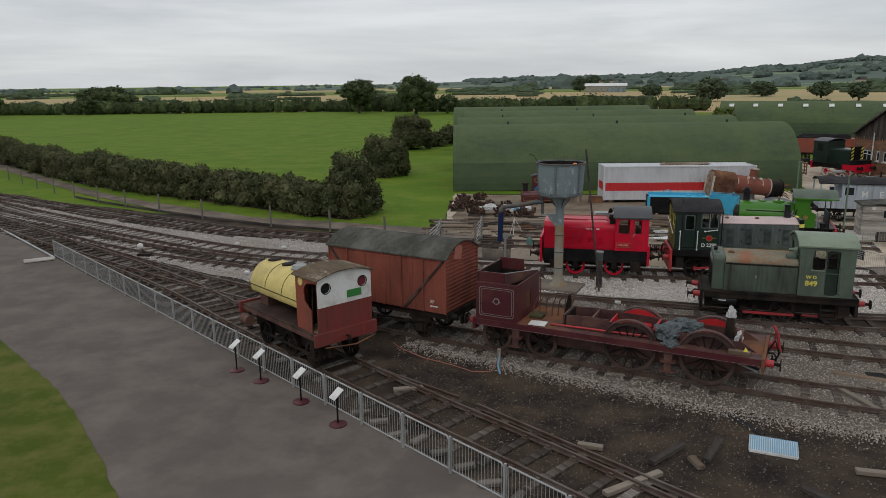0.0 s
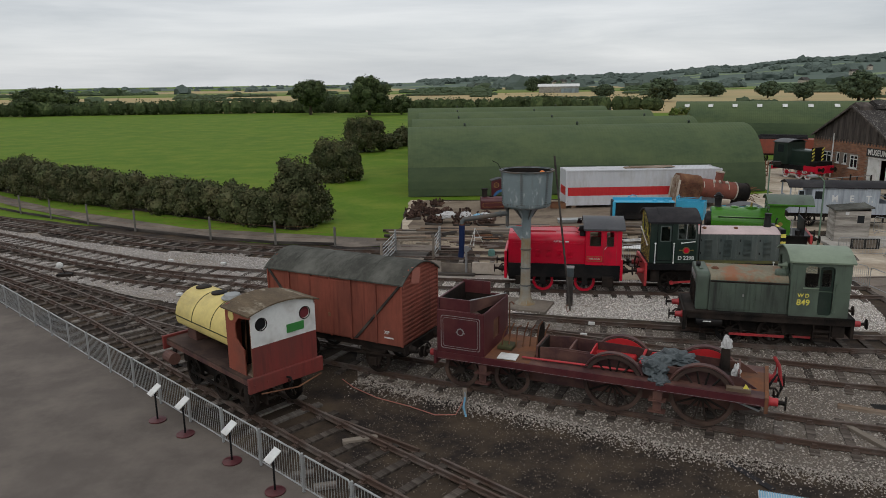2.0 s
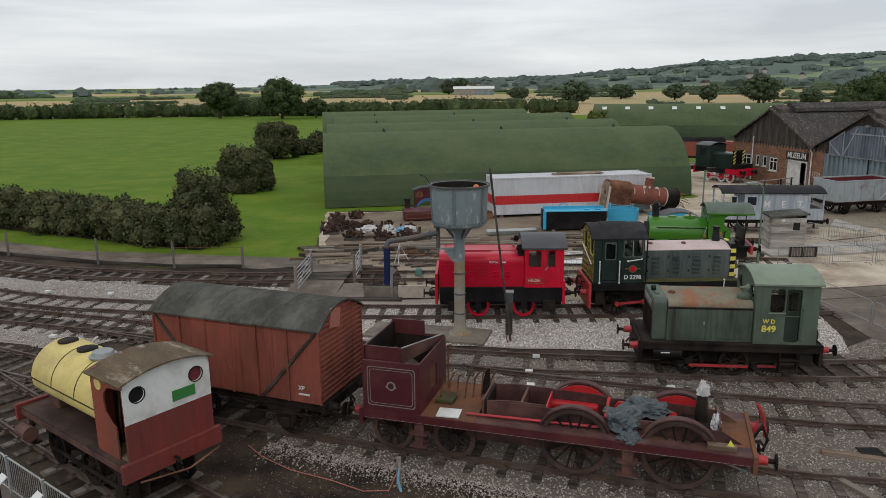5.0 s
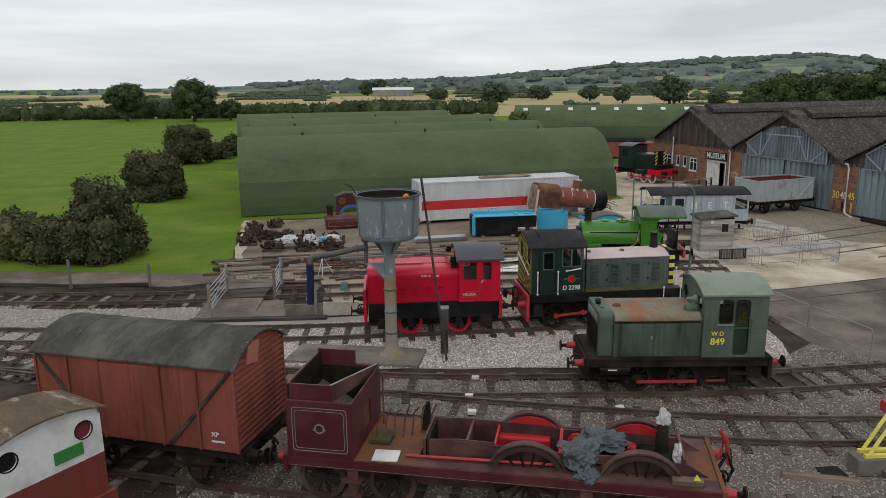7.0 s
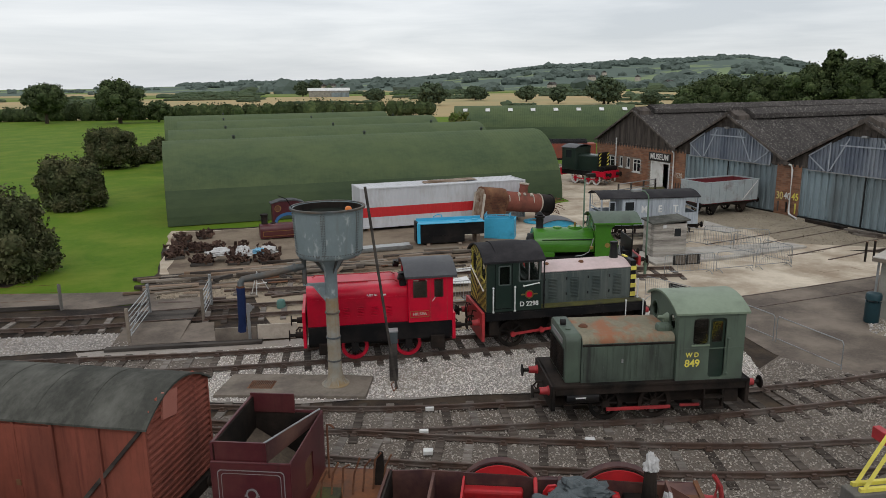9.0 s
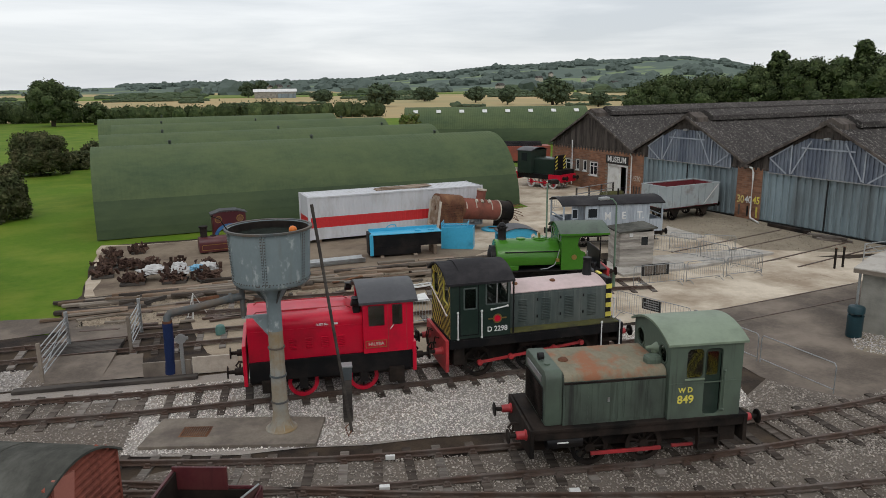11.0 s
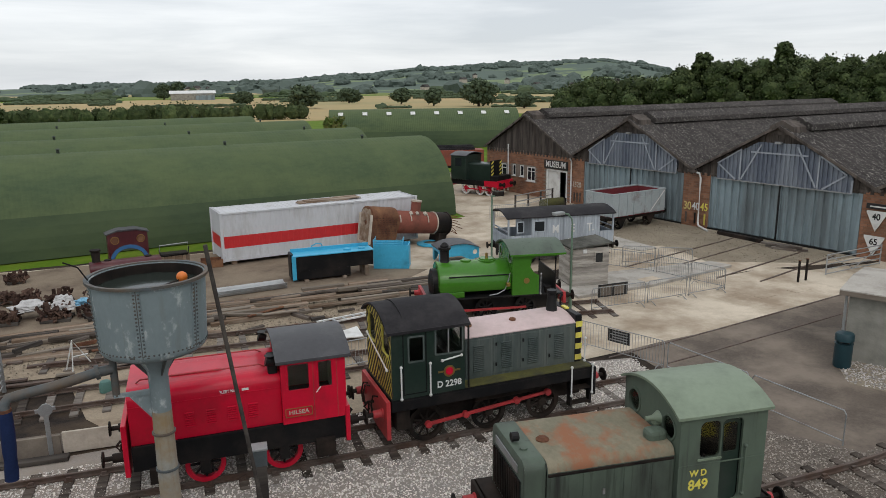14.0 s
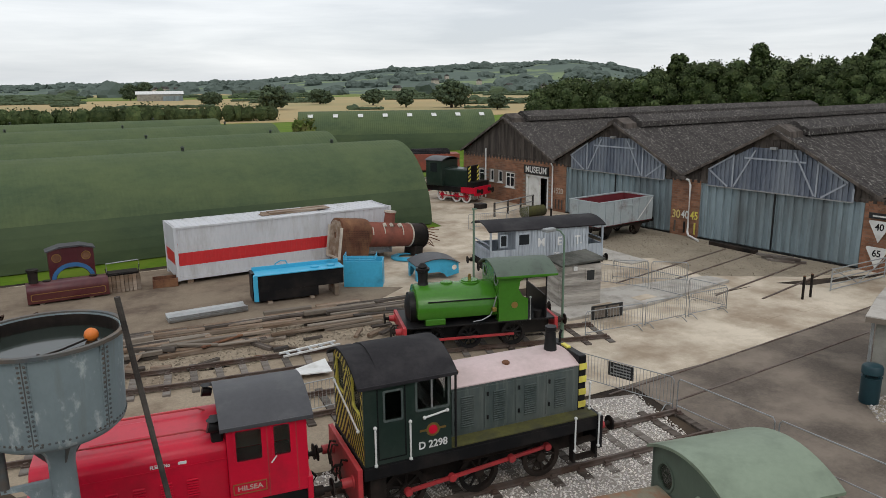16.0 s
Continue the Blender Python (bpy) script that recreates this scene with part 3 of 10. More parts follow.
flat("ground", [(-4500, -4500), (4500, -4500), (4500, 4500), (-4500, 4500)], -0.06, M["grass"], "wide green pasture reaching the horizon")
YARD = [(3.2, 11.2), (-24.6, 41.0), (-49.2, 67), (-50, 75), (-34, 63.4), (-21, 56.2), (-9.5, 49.4), (-1, 47.2), (0.2, 53), (0.6, 60), (1.2, 65),
        (10, 64), (14, 63.8), (26, 63), (33.5, 64.5), (34.5, 84), (47, 90), (47, 30), (60, 25), (60, -30), (20, -30)]
flat("ground", YARD, -0.035, M["dirt"], "dark oily yard dirt strewn with grit", 0.3, 2)
flat("pavement", [(4.75, 12.4), (-23.2, 42.0), (-47.8, 68.0), (-90, 60), (-90, -60), (20, -60), (20, -5)], -0.025, M["asphalt"], "worn grey asphalt visitor path with pale scuffs")
flat("ground", [(-40, 46), (-26, 36.2), (-18.0, 27.7), (-13.0, 22.6), (-10.2, 19), (-8.1, 16), (-7.2, 10), (-8, 0), (-20, -20), (-80, -20), (-80, 46)], -0.008, M["lawn"], "yellowish green lawn beside the asphalt", 0.05, 3, 0.4)
flat("path", [(-120, 160), (-59.5, 97.5), (-35.6, 71.6), (-28.5, 64.9), (-14.6, 54.6), (-11.8, 53.6), (-3.2, 50.3), (0.2, 49.2), (0.3, 47.3), (-3, 47.3),
              (-10.8, 50.4), (-21.3, 56.7), (-33.6, 67.5), (-55.5, 90.5), (-118, 156)], -0.02, M["road"], "narrow tarmac footpath between hedge and railway", 0.08, 4)
flat("ground", [(0.0, 47.0), (0.3, 53), (8, 52), (21, 50.4), (27, 47), (24.5, 42.6), (18, 45.0), (10, 47.0), (8, 45.5), (4, 46.2)], -0.02, M["sand"], "sandy rubble strewn with old timber", 0.3, 15)
flat("yard_pad", [(0.3, 52.6), (6, 51.5), (13, 50.6), (21, 49.6), (30, 47.6), (34, 46.5), (47, 46), (47, 90), (34.5, 84), (33.5, 67), (33, 64.3), (26, 62.8), (14, 63), (10, 63.4), (4, 64), (1.2, 65)],
     -0.015, M["concrete"], "stained tan concrete hardstanding", 0.2, 5)
flat("yard_pad", [(0.8, 52.4), (6, 51.7), (13, 50.8), (19, 49.9), (22.5, 52.0), (19, 55.5), (21, 58.4), (24, 62.6), (14, 62.9), (10, 63.2), (4, 63.8), (1.5, 64.5)], -0.011, M["padbrown"], "dirty brown hardstanding round the loose parts", 0.3, 16)
flat("ground", [(18.5, 27.0), (18.9, 29.6), (21.3, 30.6), (22.4, 28.2), (34, 28.4), (34, 23.5), (25, 24.0)], -0.0115, M["ballast_dull"], "dull ballast under the siding beside the road", 0.2, 21)
flat("road", [(22.3, 28.0), (21.6, 29.2), (21.3, 30.8), (22.6, 36.9), (20.5, 38.5), (23.8, 37.3), (28.1, 36.9), (36.7, 37.0), (60, 37.2), (60, 27.6), (32, 28.0)], -0.012, M["road"], "damp grey tarmac service road", 0.06, 6)
flat("yard_pad", [(24.5, 42.6), (29.0, 47.9), (34, 47), (46, 46.6), (46, 39.2), (38, 41.9), (30, 43)], -0.0135, M["concrete"], "stained concrete round the sunk rails", 0.1, 19)
flat("yard_pad", [(20.7, 37.4), (21.2, 40.0), (22.8, 42.4), (29.5, 43.2), (34.7, 42.2), (37.9, 42.1), (39.3, 40.5), (43.4, 39.5), (60, 39.3), (60, 37.2), (36.7, 37.0), (28.1, 36.9)], -0.008, M["concrete"], "pale worn concrete apron", 0.05, 7)
flat("ground", [(33.5, 50.6), (37.5, 49.0), (36.4, 44.8), (40.5, 41.6), (46, 40.2), (46, 62.5), (38.5, 63), (36.5, 60)], -0.006, M["gravel"], "tan gravel bed in front of the shed doors", 0.2, 8)
flat("ground", [(26.5, 31.0), (28.2, 32.6), (34, 33), (34, 26), (29, 25)], -0.004, M["gravel"], "grey gravel round the small block building", 0.12, 9)
flat("ground", [(2.1, 38.6), (-2.5, 40.0), (-2.8, 41.2), (-1.0, 41.0), (5.3, 39.5), (6.2, 39.4), (10, 38.2), (14, 37.5), (20.6, 37.2), (22.2, 36.6), (20.3, 31.0), (19.3, 29.3), (11.0, 31.4), (6, 33.0), (1.3, 34.8)], -0.01, M["ballast"], "pale grey stone ballast between the tracks", 0.25, 10)
flat("ground", [(2.3, 24.3), (4.1, 23.3), (7.3, 21.2), (8.9, 20.5), (10.9, 19.4), (12.5, 18.8), (24, 14), (26, 24.5), (18.5, 27), (10, 30.5), (3.5, 33.5), (-1.5, 33), (-1.5, 26.8)], -0.012, M["ballast_dull"], "grey stone ballast under the sidings", 0.25, 11)
flat("ground", [(-7, 41.5), (-9, 46), (-14, 47), (-24, 53), (-40, 64.8), (-40, 60), (-27, 51), (-12, 40.5), (-4, 36)], -0.014, M["ballast"], "grey stone ballast where the tracks fan out", 0.3, 12)
flat("ground", [(-9.5, 35.5), (-15, 39.5), (-22, 44.6), (-26, 47.6), (-28, 49.6), (-24, 48), (-14, 40.8), (-8, 36.8)], -0.01, M["ballast"], "strip of pale ballast between diverging tracks", 0.2, 13)

flat("ground", [(-14, 47.6), (-10.3, 45.6), (-5.5, 44.2), (-1.2, 43.0), (-0.8, 41.1), (-6.2, 42.1), (-9.4, 42.9), (-14, 45.4)], -0.012, M["ballast"], "pale stone ballast beside the foot crossing", 0.2, 20)
flat("ground", [(-8, 38.2), (-3, 35.2), (1.4, 34.5), (2.3, 38.4), (-2.6, 40.1), (-7.5, 41.3)], -0.013, M["ballast_dull"], "dull stone ballast where two tracks part", 0.25, 17)

flat("ground", [(5.5, 39.8), (10, 38.4), (14, 37.7), (20.4, 37.4), (23.0, 40.2), (24.8, 41.9), (18, 45.4), (10, 47.2), (4.5, 46.4), (4.6, 42)], -0.028, M["sand"], "sandy rubble between the tracks", 0.3, 18)

# fields and distance
flat("ground", [(-900, 275), (-78, 272), (5, 258), (60, 225), (110, 212), (300, 230), (900, 300), (900, 640), (-900, 640)], -0.03, M["stubble"], "straw-coloured harvested field", 0)
flat("ground", [(-900, 275), (-200, 268), (-78, 270), (-40, 300), (-60, 420), (-900, 400)], -0.02, M["crop"], "pale green crop field", 0)
flat("ground", [(-1500, 700), (1500, 700), (1500, 900), (-1500, 900)], -0.02, M["crop"], "distant green fields", 0)
flat("ground", [(-1500, 905), (1500, 905), (1500, 1250), (-1500, 1250)], -0.02, M["stubble"], "distant straw-coloured fields", 0)

# ---- railway tracks ----
TRACKS = {
    "Y": [(9.3, 10.1), (3.1, 16.85), (-1.6, 21.8), (-8.1, 29.0), (-14.4, 36.1), (-23.6, 44.6), (-40, 59.2), (-60, 76)],
    "V": [(24, 16.2), (13.4, 20.65), (11.15, 21.6), (2.5, 26.05), (-1.55, 28.25), (-8.2, 32.6), (-14.9, 37.6), (-23.6, 44.9)],
    "B": [(30, 20.6), (23, 22.5), (17.4, 24.15), (14.3, 25.2), (10.2, 27.15), (5.2, 29.85), (-2, 34.2), (-9, 38.6)],
    "A": [(30, 26.6), (22.7, 27.0), (19.1, 27.55), (14.6, 28.45), (10.9, 29.6), (5.8, 31.3), (-1, 34.5), (-8.2, 38.2), (-16, 42.2), (-21, 45.5), (-28, 51), (-40, 61)],
    "C": [(22, 34.15), (19, 34.65), (14.4, 35.45), (10.2, 36.2), (6.6, 36.95), (2.2, 37.95), (-3, 39.45), (-8.2, 41.0), (-14, 43.6), (-23.3, 50), (-32, 56.5), (-42, 64.5)],
    "D": [(16, 41.2), (11, 42.1), (5.7, 43.4), (2, 44.1), (-1.2, 44.6), (-5.4, 45.6), (-14.9, 49.3), (-26, 56.4), (-33, 61), (-41, 66.4), (-60, 80)],
    "G": [(25.6, 41.6), (23.6, 42.3), (18.6, 44.2), (14.6, 45.4), (10.0, 46.4), (4, 48.0)],
}


def rail_mesh(line, side):
    prof = [(-0.065, 0.0), (0.065, 0.0), (0.065, 0.025), (0.013, 0.04), (0.013, 0.105), (0.035, 0.115), (0.035, 0.15), (-0.035, 0.15), (-0.035, 0.115), (-0.013, 0.105), (-0.013, 0.04), (-0.065, 0.025)]
    b = bmesh.new()
    rings = []
    for q, d in line:
        n = Vector((-d.y, d.x, 0))
        c = q + n * side
        rings.append([b.verts.new(c + n * u + Vector((0, 0, v - 0.005))) for u, v in prof])
    k = len(prof)
    for r0, r1 in zip(rings, rings[1:]):
        for i in range(k):
            j = (i + 1) % k
            b.faces.new((r0[i], r0[j], r1[j], r1[i]))
    b.faces.new(rings[0])
    b.faces.new(rings[-1][::-1])
    bmesh.ops.recalc_face_normals(b, faces=b.faces)
    return b


SLEEPER = box(-0.125, 0.125, -1.28, 1.28, -0.13, 0.0, 0.012)
sleeper_me = bpy.data.meshes.new("sleeper")
SLEEPER.to_mesh(sleeper_me)
sleeper_me.materials.append(M["sleeper"])
sleeper_pale_me = sleeper_me.copy()
sleeper_pale_me.materials.clear()
sleeper_pale_me.materials.append(M["sleeper_pale"])
CHAIR = bmesh.new()
for sx in (-0.75, 0.75):
    box(-0.1, 0.1, sx - 0.19, sx + 0.19, 0.0, 0.035, bm=CHAIR)
    for sy in (-0.1, 0.1):
        box(-0.06, 0.06, sx + sy - 0.035, sx + sy + 0.035, 0.03, 0.1, bm=CHAIR)
chair_me = bpy.data.meshes.new("rail_chair")
CHAIR.to_mesh(chair_me)
chair_me.materials.append(M["rail"])
SLEEPER_SPOTS = []
track_of, lines_of = {}, {}
for key, pts in TRACKS.items():
    line = smooth_line(pts, 0.38)
    lines_of[key] = line
    tr = thing("railway_track", "rusty bullhead rails on dark timber sleepers", "track", Matrix.Translation((0, 0, 0.035)), "sidings of the yard", "structure")
    track_of[key] = tr
    for side in (-0.75, 0.75):
        part("rail", rail_mesh(line, side), M["rail"], tr)
    rnd = random.Random(ord(key))
    for q, d in line[::2]:
        a = math.atan2(d.y, d.x) + rnd.uniform(-0.03, 0.03)
        SLEEPER_SPOTS.append((key, Matrix.Translation((q.x, q.y, 0.0 + rnd.uniform(-0.012, 0.008))) @ Matrix.Rotation(a, 4, "Z"), rnd.random()))


def on_track(key, x):
    """The pose on the rails of a track at a given x, heading along it to growing x."""
    line = lines_of[key]
    q, d = min(line, key=lambda e: abs(e[0].x - x))
    if d.x < 0:
        d = -d
    return Matrix.Translation((q.x, q.y, 0.18)) @ Matrix.Rotation(math.atan2(d.y, d.x), 4, "Z")


# ---- rolling stock ----
def text_mesh(body, size, material, parent, at, name="lettering", wide=1.0):
    cu = bpy.data.curves.new("lettering", "FONT")
    cu.body, cu.size, cu.align_x, cu.align_y, cu.extrude, cu.offset = body, size, "CENTER", "CENTER", 0.004, size * 0.02
    tmp = bpy.data.objects.new("tmp", cu)
    scene.collection.objects.link(tmp)
    me = bpy.data.meshes.new_from_object(tmp.evaluated_get(bpy.context.evaluated_depsgraph_get()))
    bpy.data.objects.remove(tmp)
    me.materials.clear()
    me.materials.append(material)
    ob = new(name, me)
    ob.parent = parent
    ob.matrix_basis = at @ Matrix.Diagonal((wide, 1, 1, 1))
    return ob


NEAR = Matrix.Rotation(radians(90), 4, "X")   # lettering on a side that faces -y


def near(x, y, z):
    return Matrix.Translation((x, y, z)) @ NEAR


def rounded_hood(w, z0, z1, r, n=6):
    """An outline (y, z): upright sides with rounded shoulders."""
    return [(-w, z0)] + [(-w + r - r * math.cos(math.pi / 2 * i / n), z1 - r + r * math.sin(math.pi / 2 * i / n)) for i in range(n + 1)] + \
        [(w - r + r * math.sin(math.pi / 2 * i / n), z1 - r + r * math.cos(math.pi / 2 * i / n)) for i in range(n + 1)] + [(w, z0)]


def bowed(w, z0, z1, n=14):
    """A bowed roof line (y, z) from one eave to the other."""
    return [(-w + 2 * w * i / n, z0 + (z1 - z0) * (1 - (2 * i / n - 1) ** 2)) for i in range(n + 1)]


def roof(parent, x0, x1, w, z0, z1, material, thick=0.05, name="roof", y0=0.0):
    up_ = bowed(w, z0, z1)
    out = up_ + [(y, z - thick) for y, z in reversed(up_)]
    return part(name, prism([(y + y0, z) for y, z in out], x0, x1, "x"), material, parent, smooth=True)


def wheel(parent, x, y, r, mat_tyre, mat_in, spokes=9, z=None, name="wheel"):
    z = r if z is None else z
    w = part(name, lathe([(r + 0.03, -0.07), (r + 0.03, -0.045), (r, -0.04), (r - 0.005, 0.065), (r - 0.09, 0.065), (r - 0.09, -0.07)], 28, "y", at=(x, y, z), ring=True), mat_tyre, parent, smooth=True)
    b = lathe([(0.13, -0.09), (0.13, 0.09)], 12, "y", at=(x, y, z))
    for i in range(spokes):
        a = 2 * math.pi * i / spokes
        cyl((x + 0.1 * math.cos(a), y, z + 0.1 * math.sin(a)), (x + (r - 0.08) * math.cos(a), y, z + (r - 0.08) * math.sin(a)), 0.035, 0.028, 6, b)
    part("spokes", b, mat_in, w)
    return w


def buffer(parent, x, y, z, d, mat_stock=None, long=0.42):
    """A buffer on the beam at x, pointing along d (+1 or -1)."""
    s = part("buffer", lathe([(0.15, 0), (0.15, 0.03), (0.12, 0.05), (0.11, long * 0.55)] if d > 0 else [(0.11, -long * 0.55), (0.12, -0.05), (0.15, -0.03), (0.15, 0)], 16, "x", at=(x, y, z)), mat_stock or M["bufred"], parent, smooth=True)
    h = lathe([(0.06, long * 0.5), (0.06, long - 0.04), (0.19, long - 0.035), (0.2, long)] if d > 0 else [(0.2, -long), (0.19, -long + 0.035), (0.06, -long + 0.04), (0.06, -long * 0.5)], 18, "x", at=(x, y, z))
    part("buffer_head", h, M["frame"], s, "dark greasy buffer head", smooth=True)
    return s


def coupling(parent, x, z, d):
    b = tube([(x, 0, z), (x + d * 0.18, 0, z + 0.02), (x + d * 0.28, 0.0, z - 0.1), (x + d * 0.2, 0, z - 0.22), (x + d * 0.12, 0, z - 0.18)], 0.035, 6)
    tube([(x + d * 0.15, -0.05, z - 0.02), (x + d * 0.2, -0.05, z - 0.35), (x + d * 0.16, 0.05, z - 0.4), (x + d * 0.14, 0.05, z - 0.05)], 0.022, 6, b)
    return part("coupling", b, M["frame"], parent)


def rail_bar(parent, pts, r, material, name="handrail", ends=True):
    b = tube(pts, r, 8)
    if ends:
        for p in (pts[0], pts[-1]):
            lathe([(0.02, -0.04), (0.04, -0.02), (0.045, 0), (0.04, 0.02), (0.02, 0.04)], 8, "z", b, p)
    return part(name, b, material, parent, smooth=True)


def louvres(parent, x0, x1, z0, z1, y, n, material):
    b = bmesh.new()
    for i in range(n):
        z = z0 + (z1 - z0) * (i + 0.5) / n
        h = (z1 - z0) / n * 0.55
        box(x0, x1, y - 0.025, y + 0.01, z - h / 2, z + h / 2, bm=b, m=Matrix.Translation((0, y, z)) @ Matrix.Rotation(radians(25), 4, "X") @ Matrix.Translation((0, -y, -z)))
    return part("louvres", b, material, parent)


def wall_with_holes(outline, holes, t0, t1, axis):
    """A plate with openings cut through it. outline and holes: lists of pairs, cut with a triangulated fill."""
    b = bmesh.new()

    def pt(u, v, t):
        return {"x": (t, u, v), "y": (u, t, v)}[axis]
    edges, loops = [], []
    for loop in [outline] + holes:
        vs = [b.verts.new(pt(u, v, t0)) for u, v in loop]
        loops.append(vs)
        edges += [b.edges.new((vs[i], vs[(i + 1) % len(vs)])) for i in range(len(vs))]
    bmesh.ops.triangle_fill(b, use_beauty=True, use_dissolve=False, edges=edges)
    r = bmesh.ops.extrude_face_region(b, geom=b.faces[:])
    d = t1 - t0
    bmesh.ops.translate(b, verts=[v for v in r["geom"] if isinstance(v, bmesh.types.BMVert)], vec=(d, 0, 0) if axis == "x" else (0, d, 0))
    bmesh.ops.recalc_face_normals(b, faces=b.faces)
    return b


def rrect(x0, x1, z0, z1, r=0.06, n=4, top_only=False):
    out = []
    for cx, cz, a in ((x1 - r, z1 - r, 0), (x0 + r, z1 - r, 90)) + (() if top_only else ((x0 + r, z0 + r, 180), (x1 - r, z0 + r, 270))):
        out += [(cx + r * math.cos(radians(a + 90 * i / n)), cz + r * math.sin(radians(a + 90 * i / n))) for i in range(n + 1)]
    if top_only:
        out += [(x0, z0), (x1, z0)]
    return out


def ring_pts(cx, cz, r, n=18):
    return [(cx + r * math.cos(2 * math.pi * i / n), cz + r * math.sin(2 * math.pi * i / n)) for i in range(n)]


def pane(parent, x0, x1, z0, z1, y, axis="y"):
    b = box(x0, x1, y - 0.004, y + 0.004, z0, z1) if axis == "y" else box(y - 0.004, y + 0.004, x0, x1, z0, z1)
    return part("pane", b, M["glass"], parent)


def red_diesel():
    t = thing("diesel_shunter", "bright red four-wheel diesel shunter with a dark grey cab roof", "locomotive", on_track("C", 7.82))
    part("underframe", box(-2.5, 2.68, -0.6, 0.6, 0.42, 1.3, 0.02), M["black"], t)
    for y in (-1.12, 1.06):
        part("skirt", box(-2.5, 2.68, y, y + 0.06, 0.70, 1.34, 0.01), M["black"], t)
    part("footplate", box(-2.5, 2.68, -1.06, 1.06, 1.24, 1.335, 0.01), M["black"], t)
    for x, d in ((-2.62, -1), (2.7, 1)):
        bm = part("buffer_beam", box(x - 0.06, x + 0.06, -1.2, 1.2, 0.62, 1.95 if d < 0 else 1.62, 0.02), M["red"], t)
        for y in (-0.85, 0.85):
            buffer(bm, x + 0.06 * d, y, 1.02, d, M["frame"], 0.5)
        coupling(bm, x + 0.06 * d, 1.0, d)
    h = part("bonnet", prism(rounded_hood(1.06, 1.34, 2.72, 0.3), -2.5, 1.06, "x", bevel=0.02), M["red"], t, smooth=True)
    part("bonnet_lid", prism(rounded_hood(0.42, 2.70, 2.765, 0.05, 3), -1.5, -0.3, "x"), M["red"], h)
    for y in (-0.55, 0.55):
        part("lid_rail", tube([(-2.3, y, 2.72), (-2.2, y, 2.8), (0.6, y, 2.8), (0.75, y, 2.72)], 0.02, 6), M["bufred"], h)
    part("seam", box(-2.5, 1.06, -1.075, -1.055, 2.30, 2.325), M["red"], h)
    for i in range(5):
        louvres(h, -1.75 + i * 0.5, -1.53 + i * 0.5, 1.62, 2.02, -1.065, 7, M["red"])
    text_mesh("FLEET No", 0.105, M["white"], h, near(-0.22, -1.068, 2.40), "lettering", 0.85)
    part("lettering_bar", box(0.12, 0.28, -1.07, -1.058, 2.37, 2.43), M["white"], h)
    # cab
    sidew = [(1.06, 1.34), (2.68, 1.34), (2.68, 3.08), (1.06, 3.08)]
    holes = [rrect(1.22, 1.76, 2.22, 2.92, 0.04), rrect(1.98, 2.34, 2.22, 2.92, 0.04)]
    cab = part("cab", wall_with_holes(sidew, holes, -1.18, -1.12, "y"), M["red"], t)
    part("cab_side", wall_with_holes(sidew, holes, 1.12, 1.18, "y"), M["red"], cab)
    for x in (1.06, 2.62):
        end = [(-1.12, 1.34), (1.12, 1.34)] + list(reversed(bowed(1.12, 3.08, 3.38, 10)))
        part("cab_end", wall_with_holes(end, [rrect(-0.9, -0.25, 2.5, 3.05, 0.05), rrect(0.25, 0.9, 2.5, 3.05, 0.05)], x, x + 0.06, "x"), M["red"], cab)
        for y in (-0.9, 0.25):
            pane(cab, y, y + 0.65, 2.5, 3.05, x + 0.03, "x")
    for a, b in ((1.22, 1.76), (1.98, 2.34)):
        pane(cab, a, b, 2.22, 2.92, -1.15)
        pane(cab, a, b, 2.22, 2.92, 1.15)
        part("window_frame", wall_with_holes(rrect(a - 0.03, b + 0.03, 2.19, 2.95, 0.05), [rrect(a + 0.015, b - 0.015, 2.235, 2.905, 0.04)], -1.195, -1.18, "y"), M["red"], cab)
    for x in (1.86, 2.46):
        part("door_seam", box(x - 0.012, x + 0.012, -1.19, -1.175, 1.36, 3.05), M["bufred"], cab)
    part("cab_floor", box(1.1, 2.64, -1.1, 1.1, 1.3, 1.38), M["black"], cab)
    part("cab_lining", box(1.13, 2.61, 1.09, 1.115, 1.4, 2.2), M["cream2"], cab, "cream inner lining")
    for x in (1.125, 2.595):
        part("cab_lining", box(x, x + 0.02, -1.1, 1.08, 1.4, 2.46), M["cream2"], cab)
    rail_bar(cab, [(1.92, -1.2, 2.1), (2.03, -1.22, 2.25)], 0.015, M["white"], "door_handle", False)
    part("nameplate", box(1.12, 1.80, -1.195, -1.18, 1.52, 1.76, 0.004), M["red"], cab)
    rim = wall_with_holes(rrect(1.12, 1.80, 1.52, 1.76, 0.02), [rrect(1.14, 1.78, 1.54, 1.74, 0.02)], -1.203, -1.194, "y")
    part("plate_rim", rim, M["brass"], cab)
    text_mesh("HILSEA", 0.15, M["cream2"], cab, near(1.46, -1.2, 1.64), "lettering", 1.1)
    roof(t, 0.94, 2.82, 1.27, 3.04, 3.42, M["greyroof"], 0.07)
    part("rain_strip", box(0.94, 2.82, -1.28, -1.25, 2.98, 3.06, 0.008), M["greyroof"], t)
    for y in (-0.95, 0.95):
        b = cyl((0.94, y, 2.96), (0.74, y, 3.02), 0.09, 0.13, 14)
        lathe([(0.02, 0), (0.13, 0.05)], 12, "z", b, (0.84, y, 3.1))
        part("horn", b, M["black"], t)
    part("exhaust_stack", box(0.78, 1.02, -0.95, -0.6, 2.6, 3.12, 0.04), M["black"], t)
